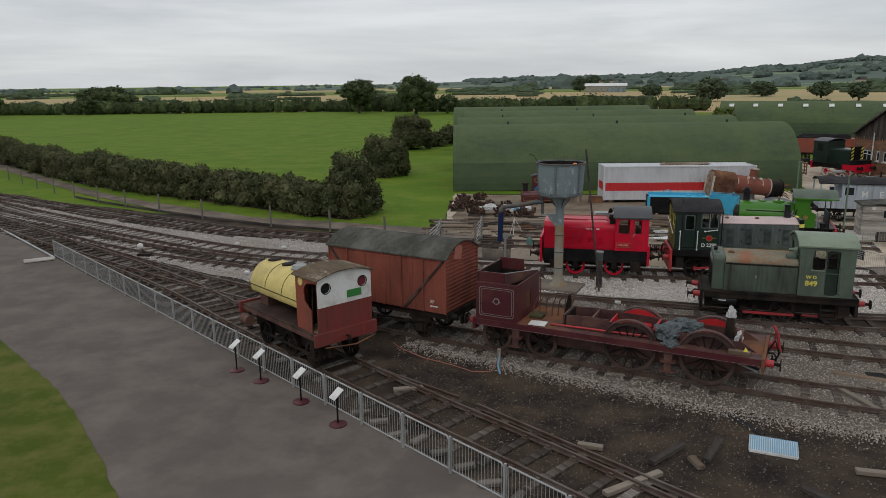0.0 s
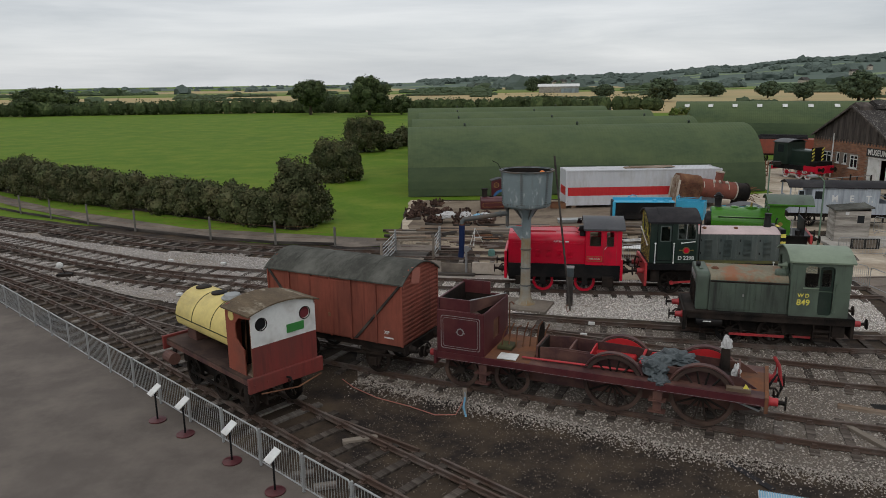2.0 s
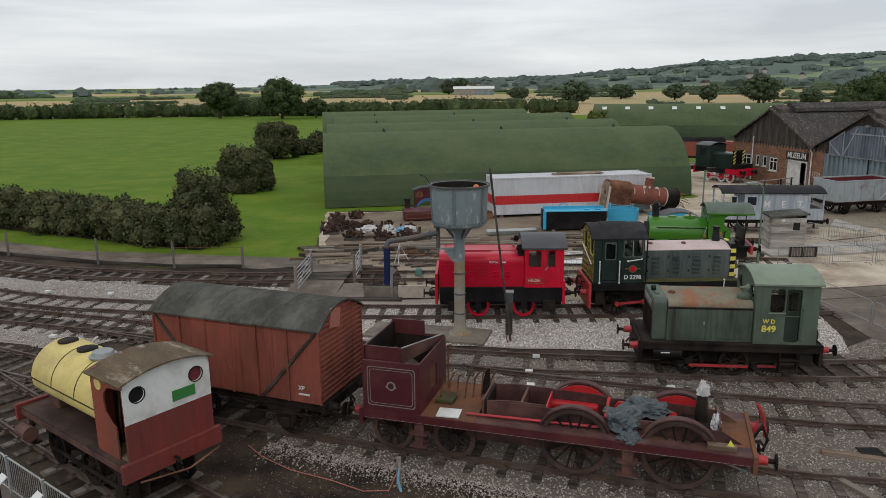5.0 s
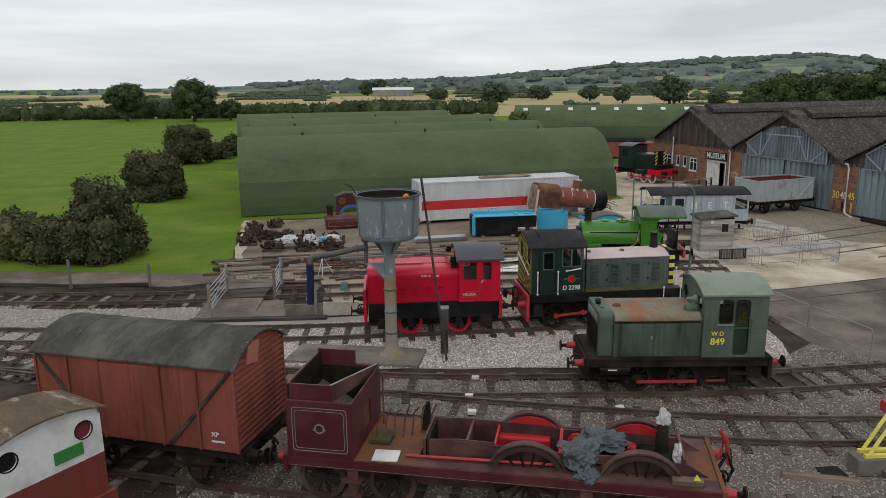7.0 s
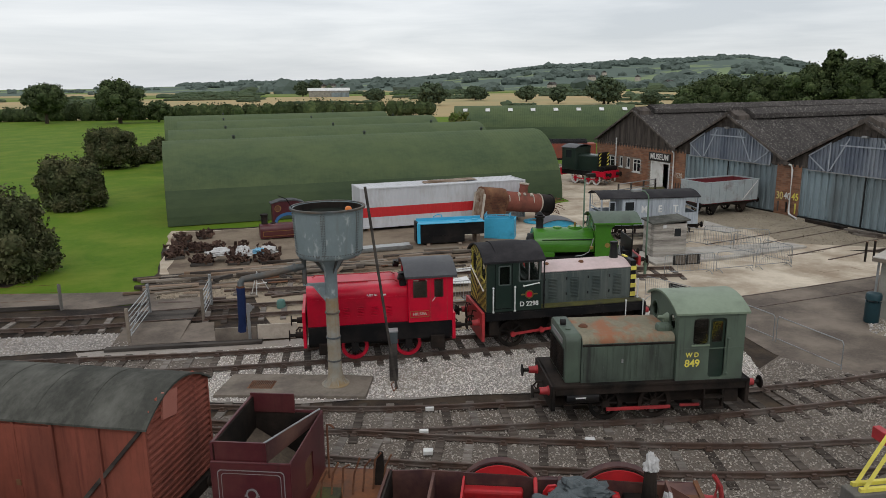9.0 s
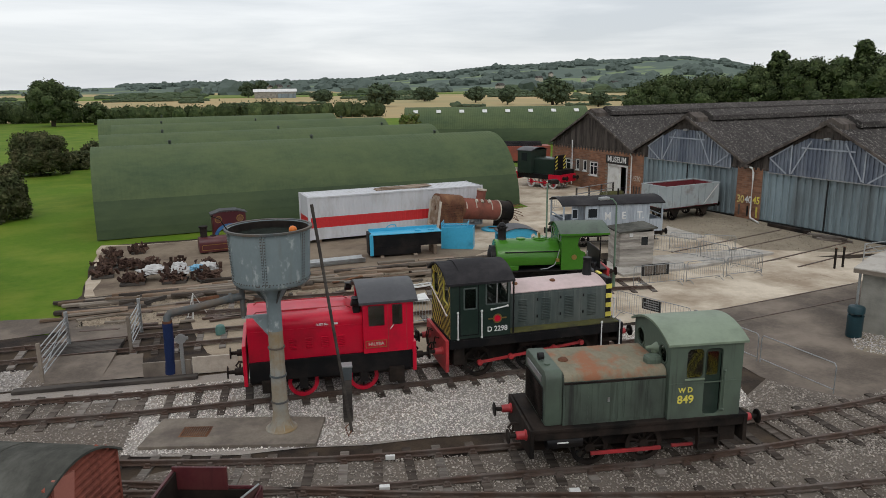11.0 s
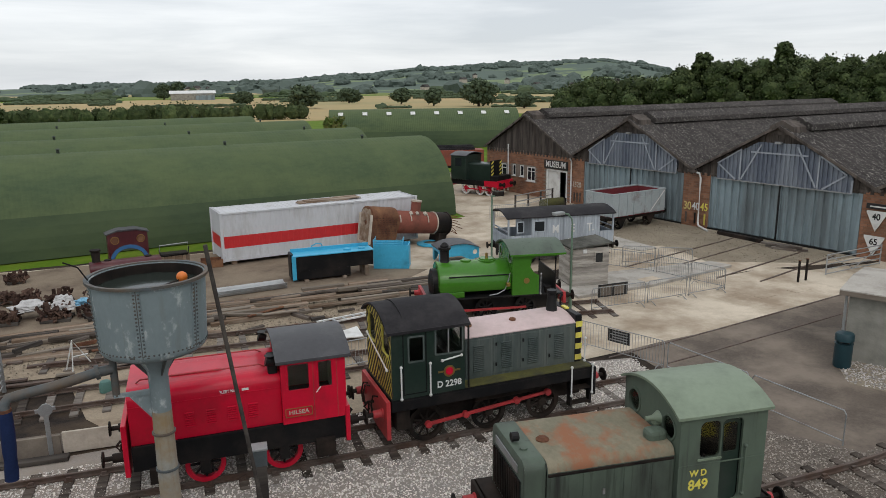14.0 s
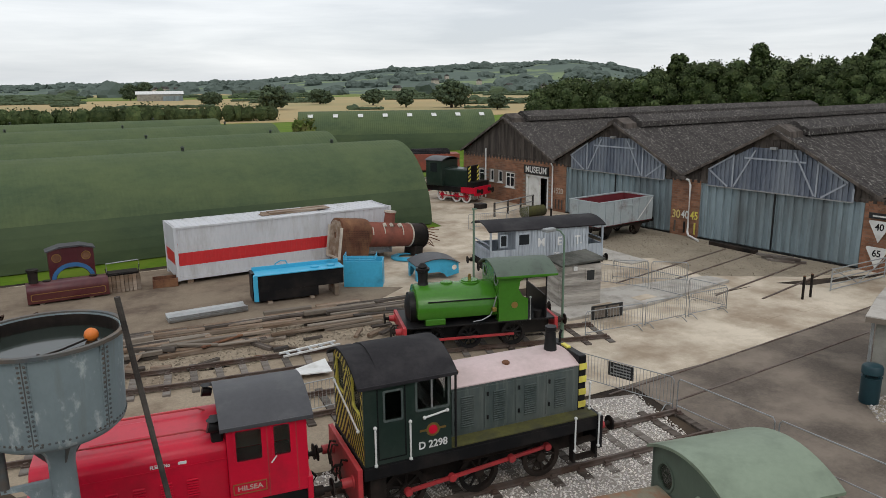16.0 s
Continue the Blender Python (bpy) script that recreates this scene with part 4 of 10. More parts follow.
    for x in (-0.87, 1.06):
        for y in (-0.76, 0.76):
            wheel(t, x, y, 0.46, M["red"], M["black"], 8)
        part("axlebox", box(x - 0.13, x + 0.13, -1.08, -0.98, 0.34, 0.8, 0.02), M["black"], t)
    part("step", box(-2.15, -1.65, -1.24, -1.0, 0.35, 0.75, 0.02), M["frame"], t)
    part("step", box(1.85, 2.35, -1.24, -1.0, 0.3, 0.8, 0.02), M["frame"], t)
    return t


def green_diesel():
    t = thing("diesel_shunter", "dark green diesel shunter with striped cab end and pinkish bonnet top", "locomotive", on_track("C", 15.4))
    fr = part("underframe", box(-3.85, 2.3, -0.62, 0.62, 0.45, 1.45, 0.02), M["frame"], t)
    part("footplate", box(-3.85, 2.34, -1.2, 1.2, 1.44, 1.52, 0.01), M["black"], t)
    part("walkway", box(-1.72, 2.30, -1.21, -0.74, 1.515, 1.56, 0.01), M["moss"], t, "moss-covered steel walkway")
    part("walkway", box(-1.72, 2.30, 0.74, 1.21, 1.515, 1.56, 0.01), M["moss"], t)
    part("valance", box(-3.85, 2.34, -1.2, -1.15, 1.16, 1.44, 0.01), M["black"], t)
    part("valance", box(-3.85, 2.34, 1.15, 1.2, 1.16, 1.44, 0.01), M["black"], t)
    for x, d in ((-3.95, -1), (2.4, 1)):
        bm = part("buffer_beam", box(x - 0.06, x + 0.06, -1.24, 1.24, 0.4 if d < 0 else 0.62, 1.5, 0.015), M["bufred"] if d < 0 else M["black"], t)
        for y in (-0.86, 0.86):
            buffer(bm, x + 0.06 * d, y, 1.04, d, M["bufred"], 0.5)
        coupling(bm, x + 0.06 * d, 1.02, d)
        for y in (-0.45, 0.35, 0.55):
            part("brake_hose", tube([(x + 0.06 * d, y, 1.35), (x + 0.2 * d, y, 1.4), (x + 0.26 * d, y, 1.15), (x + 0.22 * d, y, 0.8)], 0.028, 6), M["frame"], bm)
    # cab
    side = [(-3.82, 1.5), (-1.74, 1.5), (-1.74, 3.42), (-3.82, 3.42)]
    holes = [rrect(-3.34, -2.94, 2.52, 3.2, 0.04), rrect(-2.58, -1.82, 2.62, 3.32, 0.05)]
    cab = part("cab", wall_with_holes(side, holes, -1.2, -1.14, "y"), M["bg_green"], t)
    part("cab_side", wall_with_holes(side, holes, 1.14, 1.2, "y"), M["bg_green"], cab)
    for a, b, c, d in ((-3.34, -2.94, 2.52, 3.2), (-2.58, -1.82, 2.62, 3.32)):
        for y in (-1.17, 1.17):
            pane(cab, a, b, c, d, y)
        part("window_frame", wall_with_holes(rrect(a - 0.035, b + 0.035, c - 0.035, d + 0.035, 0.05), [rrect(a + 0.01, b - 0.01, c + 0.01, d - 0.01, 0.04)], -1.215, -1.2, "y"), M["hoodgrey"], cab)
    part("window_bar", box(-2.23, -2.19, -1.19, -1.16, 2.62, 3.32), M["galv"], cab)
    for x in (-3.5, -2.86):
        part("door_seam", box(x - 0.015, x + 0.015, -1.208, -1.195, 1.6, 3.3), M["black"], cab)
    part("door_seam", box(-3.5, -2.86, -1.208, -1.195, 1.6, 1.63), M["black"], cab)
    end = [(-1.14, 1.5), (1.14, 1.5)] + list(reversed(bowed(1.14, 3.42, 3.78, 12)))
    win = [rrect(-0.98, -0.34, 2.62, 3.38, 0.16), rrect(0.34, 0.98, 2.62, 3.38, 0.16)]
    part("cab_end", wall_with_holes(end, win, -3.82, -3.76, "x"), M["yellow"], cab, "yellow end sheet with black chevrons")
    part("cab_end", wall_with_holes(end, win, -1.8, -1.74, "x"), M["bg_green"], cab)
    for x in (-3.79, -1.77):
        for y in (-0.98, 0.34):
            pane(cab, y, y + 0.64, 2.62, 3.38, x, "x")
    # bold chevron stripes falling from the middle to the sides, kept clear of the windows
    b = bmesh.new()
    cols = [0.0, 0.1, 0.2, 0.32, 0.34, 0.5, 0.66, 0.82, 0.98, 1.0, 1.07, 1.135]
    for sgn in (-1, 1):
        for i in range(16):
            zc = 1.0 + i * 0.30
            for a0, a1 in zip(cols, cols[1:]):
                def band(lo, hi):
                    q = []
                    for a, up_side in ((a0, 0), (a1, 0), (a1, 1), (a0, 1)):
                        z = zc + 0.4 - a * 1.45 + 0.14 * up_side
                        q.append((a, min(max(z, lo), hi, ) if lo < 3.3 else min(max(z, lo), 3.41 + 0.35 * (1 - (a / 1.14) ** 2))))
                    if q[3][1] - q[0][1] + q[2][1] - q[1][1] < 0.02:
                        return
                    if q[3][1] - q[0][1] < 0.001:
                        q = q[:3]
                    elif q[2][1] - q[1][1] < 0.001:
                        q = [q[0], q[1], q[3]]
                    b.faces.new([b.verts.new((-3.824, sgn * u, v)) for u, v in q])
                if 0.33 < a0 < 0.97:
                    band(1.5, 2.6)
                else:
                    band(1.5, 3.3)
                band(3.4 if 0.33 < a0 < 0.97 else 3.301, 3.9)
    r = bmesh.ops.extrude_face_region(b, geom=b.faces[:])
    bmesh.ops.translate(b, verts=[v for v in r["geom"] if isinstance(v, bmesh.types.BMVert)], vec=(-0.004, 0, 0))
    bmesh.ops.recalc_face_normals(b, faces=b.faces)
    part("warning_stripes", b, M["black"], cab)
    part("control_desk", box(-2.2, -1.85, -0.9, 0.9, 1.5, 2.5, 0.04), M["black"], cab)
    part("seat", box(-3.5, -3.1, -0.9, -0.5, 1.5, 2.2, 0.05), M["black"], cab)
    roof(t, -3.95, -1.6, 1.27, 3.40, 3.84, M["roofblack"], 0.06)
    part("roof_hatch", prism([(y, z + 0.035) for y, z in bowed(1.0, 3.53, 3.84, 10)] + [(y, z) for y, z in reversed(bowed(1.0, 3.53, 3.84, 10))], -3.4, -2.25, "x"), M["roofblack"], t, smooth=True)
    part("rain_strip", box(-3.95, -1.6, -1.285, -1.25, 3.34, 3.42, 0.008), M["roofblack"], t)
    part("cab_handrail", tube([(-1.64, -1.22, 1.55), (-1.64, -1.22, 3.35)], 0.03, 8), M["black"], t)
    for x in (-3.58, -2.76):
        rail_bar(t, [(x, -1.25, 1.52), (x, -1.25, 2.42)], 0.024, M["white"])
    rail_bar(t, [(-2.42, -1.25, 2.44), (-1.86, -1.25, 2.52)], 0.024, M["white"])
    rail_bar(t, [(-3.88, 0.95, 2.75), (-3.9, -1.0, 2.30)], 0.024, M["white"])
    text_mesh("D 2298", 0.25, M["white"], cab, near(-2.2, -1.205, 1.74), "running_number", 0.95)
    cr = part("crest", lathe([(0.165, -0.012), (0.165, 0.0)], 22, "y", at=(-2.2, -1.2, 2.1)), M["brass"], cab, "round red and orange lion crest")
    part("crest_wings", box(-2.52, -1.88, -1.208, -1.2, 2.08, 2.13), M["brass"], cr)
    part("crest_centre", lathe([(0.11, -0.016), (0.11, -0.01)], 16, "y", at=(-2.2, -1.2, 2.1)), M["red"], cr)
    # bonnet
    h = part("bonnet", prism(rounded_hood(0.78, 1.52, 2.82, 0.05, 3), -1.74, 1.98, "x"), M["hoodgrey"], t, "faded grey-green louvred bonnet")
    top = bowed(0.80, 2.80, 3.0, 10)
    part("bonnet_top", prism(top + [(0.80, 2.77), (-0.80, 2.77)], -1.72, 2.0, "x"), M["pink"], t, "chalky pinkish bonnet top", smooth=True)
    for i in range(4):
        x = -1.55 + i * 0.86
        part("bonnet_door", box(x, x + 0.8, -0.80, -0.775, 1.62, 2.70, 0.01), M["hoodgrey"], h)
        louvres(h, x + 0.24, x + 0.56, 1.75, 2.55, -0.805, 14, M["hoodgrey"])
        for zz in (2.45, 1.85):
            part("catch", box(x + 0.06, x + 0.1, -0.83, -0.79, zz, zz + 0.1), M["black"], h)
    for x in (-1.25, 0.15):
        part("filler_cap", lathe([(0.1, 0), (0.1, 0.05), (0.06, 0.08)], 12, at=(x, -0.3, 2.95)), M["rust"], h)
    nose = part("radiator", box(1.98, 2.2, -0.8, 0.8, 1.52, 3.02, 0.03), M["black"], t)
    for i in range(4):
        for y in (-0.81, 0.69):
            part("warning_stripe", box(1.99, 2.21, y, y + 0.12, 1.62 + i * 0.34, 1.79 + i * 0.34, 0.004), M["yellow"], nose)
    part("lamp_bracket", box(2.0, 2.12, -0.2, 0.1, 3.01, 3.07, 0.01), M["yellow"], nose)
    st = part("exhaust_stack", lathe([(0.2, 2.95), (0.17, 3.0), (0.13, 3.5), (0.15, 3.52), (0.15, 3.62), (0.1, 3.62)], 18, at=(1.62, 0, 0)), M["black"], t, smooth=True)
    part("lamp_iron", tube([(2.1, 0.3, 3.0), (2.1, 0.3, 3.25), (2.15, 0.3, 3.35)], 0.04, 6), M["black"], t)
    # steps with white handrails
    for y, s in ((-1.2, -1), (1.0, 1)):
        part("step_frame", box(1.62, 1.68, y, y + 0.2, 0.35, 1.46), M["black"], t)
        part("step_frame", box(2.28, 2.34, y, y + 0.2, 0.35, 1.46), M["black"], t)
        for z in (0.4, 0.85):
            part("step_tread", box(1.62, 2.34, y, y + 0.22, z, z + 0.05), M["frame"], t)
    for x in (1.62, 2.32):
        rail_bar(t, [(x, -1.26, 0.72), (x, -1.26, 1.6)], 0.022, M["white"])
    rail_bar(t, [(2.26, -0.9, 1.6), (2.26, -0.9, 2.3)], 0.022, M["white"])
    for x in (-2.75, -0.85, 0.9):
        for y in (-0.76, 0.76):
            wheel(t, x, y, 0.5, M["frame"], M["frame"], 9)
    rod = part("coupling_rod", prism([(-2.75, 0.44), (-2.75, 0.54), (1.05, 0.86), (1.05, 0.77)], -0.93, -0.87, "y", bevel=0.008), M["bufred"], t)
    for x in (-2.72, -1.6, 0.0, 1.02):
        z = 0.49 + (x + 2.75) * 0.085
        part("rod_end", lathe([(0.09, -0.99), (0.1, -0.97), (0.1, -0.86)], 12, "y", at=(x, 0, z)), M["bufred"], rod)
    part("sandbox", box(-3.7, -3.3, -1.1, -0.8, 0.55, 1.15, 0.03), M["frame"], t)
    part("air_tank", cyl((-1.3, -0.75, 1.0), (0.6, -0.75, 1.0), 0.16, seg=14), M["frame"], t, smooth=True)
    return t


def army_diesel():
    t = thing("diesel_shunter", "weathered army-green diesel shunter with rust-patched bonnet and rounded cab roof", "locomotive", on_track("A", 13.3) @ Matrix.Translation((0.0, 0.14, 0.0)) @ Matrix.Diagonal((0.985, 0.925, 0.962, 1.0)))
    part("underframe", box(-2.45, 3.1, -0.6, 0.6, 0.4, 1.2, 0.02), M["frame"], t)
    part("running_plate", box(-2.62, 3.22, -1.24, 1.24, 1.2, 1.3, 0.012), M["frame"], t)
    part("valance", box(-2.55, 3.18, -1.2, -1.13, 0.98, 1.2, 0.01), M["frame"], t)
    part("valance", box(-2.55, 3.18, 1.13, 1.2, 0.98, 1.2, 0.01), M["frame"], t)
    for x, d in ((-2.62, -1), (3.2, 1)):
        bm = part("buffer_beam", box(x - 0.06, x + 0.06, -1.24, 1.24, 0.5, 1.3, 0.02), M["frame"], t)
        for y in (-0.86, 0.86):
            buffer(bm, x + 0.06 * d, y, 1.02, d, M["bufred"], 0.5)
        coupling(bm, x + 0.06 * d, 0.95, d)
    h = part("bonnet", prism(rounded_hood(1.06, 1.3, 2.72, 0.2), -1.78, 0.98, "x"), M["wd_bonnet"], t, smooth=True)
    top = [(y, z) for y, z in rounded_hood(1.07, 2.40, 2.735, 0.21)]
    part("bonnet_top", prism([p for p in top if p[1] > 2.5] , -1.76, 0.97, "x"), M["wd_rust"], h, "rust-patched bonnet top", smooth=True)
    for x0, x1 in ((-1.72, -1.12), (-1.02, -0.2), (-0.14, 0.42), (0.48, 0.94)):
        part("bonnet_door", box(x0, x1, -1.078, -1.055, 1.38, 2.42, 0.01), M["wd_bonnet"], h)
    part("bonnet_strip", box(-1.76, 0.96, -1.085, -1.055, 2.44, 2.5, 0.008), M["frame"], h)
    part("door_catch", box(-0.6, -0.55, -1.1, -1.07, 1.9, 2.02), M["galv"], h)
    rad = part("radiator", prism(rounded_hood(1.04, 1.3, 2.80, 0.24), -2.25, -1.78, "x", bevel=0.05), M["wd_green"], t, smooth=True)
    for i in range(15):
        y = -0.8 + i * 1.6 / 14
        part("grille_bar", box(-2.29, -2.25, y - 0.02, y + 0.02, 1.42, 2.3), M["frame"], rad)
    part("grille_plate", box(-2.262, -2.248, -0.86, 0.86, 1.4, 2.32), M["dark"], rad)
    part("badge", box(-2.28, -2.25, -0.7, 0.7, 2.42, 2.6, 0.01), M["galv"], rad)
    part("filler_cap", lathe([(0.14, 0), (0.14, 0.04), (0.08, 0.09)], 14, at=(-1.5, -0.05, 2.72)), M["rust"], h)
    part("filler_cap", lathe([(0.08, 0), (0.08, 0.06)], 12, at=(-2.05, -0.45, 2.78)), M["wd_green"], rad)
    part("lamp", cyl((-2.2, -0.1, 2.92), (-2.05, -0.1, 2.92), 0.1, seg=12), M["black"], rad)
    # cab with a bowed top
    EA, CR = 3.42, 3.74
    side = [(1.0, 1.3), (3.0, 1.3), (3.0, EA), (1.0, EA)]
    hole = [rrect(1.46, 1.92, 2.42, 3.24, 0.12), rrect(1.96, 2.44, 1.36, 3.24, 0.12)]
    cab = part("cab", wall_with_holes(side, hole, -1.2, -1.14, "y"), M["wd_green"], t)
    part("cab_side", wall_with_holes(side, hole, 1.14, 1.2, "y"), M["wd_green"], cab)
    end = [(-1.14, 1.3), (1.14, 1.3)] + list(reversed(bowed(1.14, EA, CR - 0.03, 12)))
    for x in (1.0, 2.94):
        part("cab_end", wall_with_holes(end, [ring_pts(-0.74, 3.0, 0.25), ring_pts(0.74, 3.0, 0.25)], x, x + 0.06, "x"), M["wd_green"], cab)
        for y in (-0.74, 0.74):
            part("window_ring", lathe([(0.29, -0.02), (0.29, 0.0), (0.245, 0.0), (0.245, -0.02)], 20, "x", at=(x if x < 2 else x + 0.08, y, 3.0), ring=True), M["wd_green"], cab)
            pane(cab, y - 0.25, y + 0.25, 2.75, 3.25, x + 0.03, "x")
    dr = part("cab_door", wall_with_holes(rrect(1.98, 2.42, 1.36, 3.2, 0.1), [rrect(2.04, 2.36, 2.46, 3.12, 0.06)], -1.13, -1.10, "y"), M["bg_green"], cab, "recessed dark cab door")
    pane(dr, 2.04, 2.36, 2.46, 3.12, -1.115)
    pane(cab, 1.46, 1.92, 2.42, 3.24, -1.17)
    pane(cab, 1.46, 2.44, 2.42, 3.24, 1.17)
    part("window_sill", box(1.42, 1.96, -1.23, -1.2, 2.38, 2.42), M["wd_roof"], cab)
    part("cab_strip", box(1.0, 3.0, -1.212, -1.2, 2.28, 2.31), M["wd_green"], cab)
    part("cab_floor", box(1.05, 2.95, -1.1, 1.1, 1.28, 1.34), M["black"], cab)
    part("control_desk", box(1.1, 1.4, -0.8, 0.8, 1.34, 2.4, 0.03), M["black"], cab)
    # black panels and ceiling put the shade of the unlit cab into colour
    part("cab_lining", box(1.08, 2.92, 1.10, 1.125, 1.36, 2.42), M["black"], cab, "black inner panel painted for the cab's shade")
    part("cab_lining", box(2.9, 2.93, -1.1, 1.09, 1.36, 2.7), M["black"], cab)
    part("cab_ceiling", box(1.08, 2.92, -1.1, 1.1, 3.36, 3.40), M["black"], cab)
    rail_bar(cab, [(2.5, -1.25, 1.5), (2.5, -1.25, 2.6)], 0.018, M["wd_green"])
    roof(t, 0.9, 3.1, 1.27, EA, CR + 0.03, M["wd_roof"], 0.06)
    part("horn", lathe([(0.05, 0.0), (0.06, 0.15), (0.15, 0.3)], 14, "x", at=(0.68, -0.35, 3.05)), M["wd_roof"], t, smooth=True)
    part("horn_bracket", box(0.85, 1.0, -0.42, -0.28, 2.9, 3.1, 0.02), M["wd_roof"], t)
    part("exhaust_box", box(0.55, 0.98, -0.78, -0.42, 2.65, 2.95, 0.1), M["wd_green"], t)
    text_mesh("W D", 0.20, M["yellow"], cab, near(1.46, -1.203, 2.10), "running_letters", 0.95)
    text_mesh("849", 0.32, M["yellow"], cab, near(1.47, -1.203, 1.83), "running_number", 0.95)
    for x in (-0.95, 0.55):
        for y in (-0.76, 0.76):
            wheel(t, x, y, 0.48, M["frame"], M["frame"], 9)
    part("coupling_rod", box(-0.95, 1.0, -0.95, -0.88, 0.3, 0.4, 0.01), M["bufred"], t)
    part("coupling_rod", box(1.3, 1.9, -0.95, -0.88, 0.34, 0.42, 0.01), M["bufred"], t)
    part("air_tank", cyl((-2.2, -1.0, 0.85), (-1.25, -1.0, 0.85), 0.2, seg=16), M["black"], t, smooth=True)
    part("label_plate", box(-1.95, -1.65, -1.21, -1.2, 0.86, 0.9), M["white"], t)
    for z in (0.35, 0.7):
        part("step", box(1.9, 2.5, -1.25, -1.0, z, z + 0.05, 0.005), M["frame"], t)
    for x in (1.9, 2.46):
        part("step_hanger", box(x, x + 0.04, -1.2, -1.05, 0.35, 1.2), M["frame"], t)
    part("sandbox", box(2.55, 3.0, -1.1, -0.75, 0.5, 1.15, 0.03), M["frame"], t)
    return t


def covered_van():
    t = thing("goods_van", "faded bauxite-red covered goods van with a dark grey bowed roof", "wagon", on_track("V", -1.55))
    x0, x1, w, z0, EA, CR = -2.92, 2.68, 1.24, 1.2, 3.36, 3.84
    body = part("body", box(x0 + 0.03, x1 - 0.06, -w + 0.03, w - 0.03, z0, EA), M["bauxite"], t)
    end = bowed(w - 0.03, EA - 0.01, CR - 0.03, 14)
    part("end_top", prism(end, x0 + 0.03, x1 - 0.06, "x"), M["bauxite"], body)
    # ribbed ends
    for xe, d in ((x1, 1), (x0, -1)):
        for i in range(17):
            z = z0 + 0.1 + i * 0.147
            ww = w - 0.02 if z < EA else w * math.sqrt(max(0.05, 1 - (z - EA) / (CR - EA)))
            b = bmesh.new()
            prism([(xe - d * 0.06, z - 0.062), (xe - d * 0.06, z + 0.062), (xe + d * 0.0, z + 0.02), (xe + d * 0.0, z - 0.035)], -ww + 0.04, ww - 0.04, "y", b)
            part("end_rib", b, M["bauxite"], body)
        part("number_board", box(xe - 0.02 if d > 0 else xe - 0.01, xe + 0.03, -0.62, -0.1, 3.18, 3.72, m=Matrix.Translation((0, -0.36, 3.4)) @ Matrix.Rotation(radians(-12), 4, "X") @ Matrix.Translation((0, 0.36, -3.4))), M["padboard"], body, "pale red blanking board") if d > 0 else None
        for y in (-w + 0.02, w - 0.02):
            part("corner_post", box(xe - 0.06 if d > 0 else xe, xe if d > 0 else xe + 0.06, y - 0.03, y + 0.03, z0, EA, 0.006), M["bauxite"], body)
    for y, s in ((-w, -1), (w, 1)):
        for x in (-1.95, -1.02, -0.18, 0.66, 1.66):
            part("rib", box(x - 0.035, x + 0.035, y - 0.03, y + 0.03, z0, EA - 0.02, 0.006), M["bauxite"], body)
        for xa, xb in ((0.75, 2.6), (-1.1, -2.84)):
            d = (xb - xa)
            part("diagonal_strap", prism([(xa, z0 + 0.05), (xa + (0.12 if d > 0 else -0.12), z0 + 0.05), (xb, EA - 0.12), (xb, EA - 0.02)], y - 0.028, y + 0.028, "y"), M["darkwood"], body)
        part("door", box(-1.0, -0.2, y - 0.02, y + 0.02, z0 + 0.04, EA - 0.14, 0.006), M["bauxite"], body)
        part("door", box(-0.15, 0.64, y - 0.02, y + 0.02, z0 + 0.04, EA - 0.14, 0.006), M["bauxite"], body)
        part("door_rail", box(-1.06, 0.7, y - 0.035, y + 0.035, EA - 0.2, EA - 0.15), M["bauxite"], body)
        part("door_catch", box(-0.26, -0.16, y - 0.05, y + 0.05, 1.9, 2.02), M["rust"], body)
    text_mesh("XP", 0.16, M["white"], body, near(2.05, -w + 0.025, 1.62), "lettering")
    part("lettering_bar", box(1.95, 2.3, -w + 0.02, -w + 0.026, 1.42, 1.47), M["white"], body)
    roof(t, x0 - 0.06, x1 + 0.06, w + 0.06, EA - 0.02, CR, M["vanroof"], 0.045)
    for x in (-1.9, -0.85, 0.2, 1.3):
        up_ = bowed(w + 0.063, EA - 0.02, CR + 0.012)
        part("roof_seam", prism(up_ + [(y, z - 0.02) for y, z in reversed(up_)], x - 0.03, x + 0.03, "x"), M["vanroof"], t)
    u = part("underframe", box(x0, x1, -1.1, 1.1, 0.95, 1.19, 0.01), M["frame"], t)
    for xe, d in ((x1, 1), (x0, -1)):
        part("headstock", box(xe - 0.06, xe + 0.06, -1.2, 1.2, 0.9, 1.2, 0.01), M["frame"], u)
        for y in (-0.86, 0.86):
            buffer(u, xe + d * 0.06, y, 1.03, d, M["frame"], 0.45)
        coupling(u, xe + d * 0.06, 1.0, d)
    for x in (-1.6, 1.4):
        for y in (-0.76, 0.76):
            wheel(t, x, y, 0.46, M["frame"], M["frame"], 8)
        for y in (-1.06, 1.0):
            part("axle_guard", prism([(x - 0.5, 1.0), (x + 0.5, 1.0), (x + 0.15, 0.3), (x - 0.15, 0.3)], y, y + 0.06, "y"), M["frame"], t)
            part("axlebox", box(x - 0.14, x + 0.14, y - 0.12, y + 0.1, 0.34, 0.62, 0.02), M["frame"], t)
            part("leaf_spring", prism([(x - 0.5, 0.86), (x, 0.68), (x + 0.5, 0.86), (x + 0.5, 0.92), (x, 0.8), (x - 0.5, 0.92)], y - 0.06, y + 0.03, "y"), M["frame"], t)
    part("brake_lever", prism([(-0.6, 0.62), (2.2, 0.78), (2.2, 0.84), (-0.6, 0.68)], -1.17, -1.13, "y"), M["frame"], t)
    return t


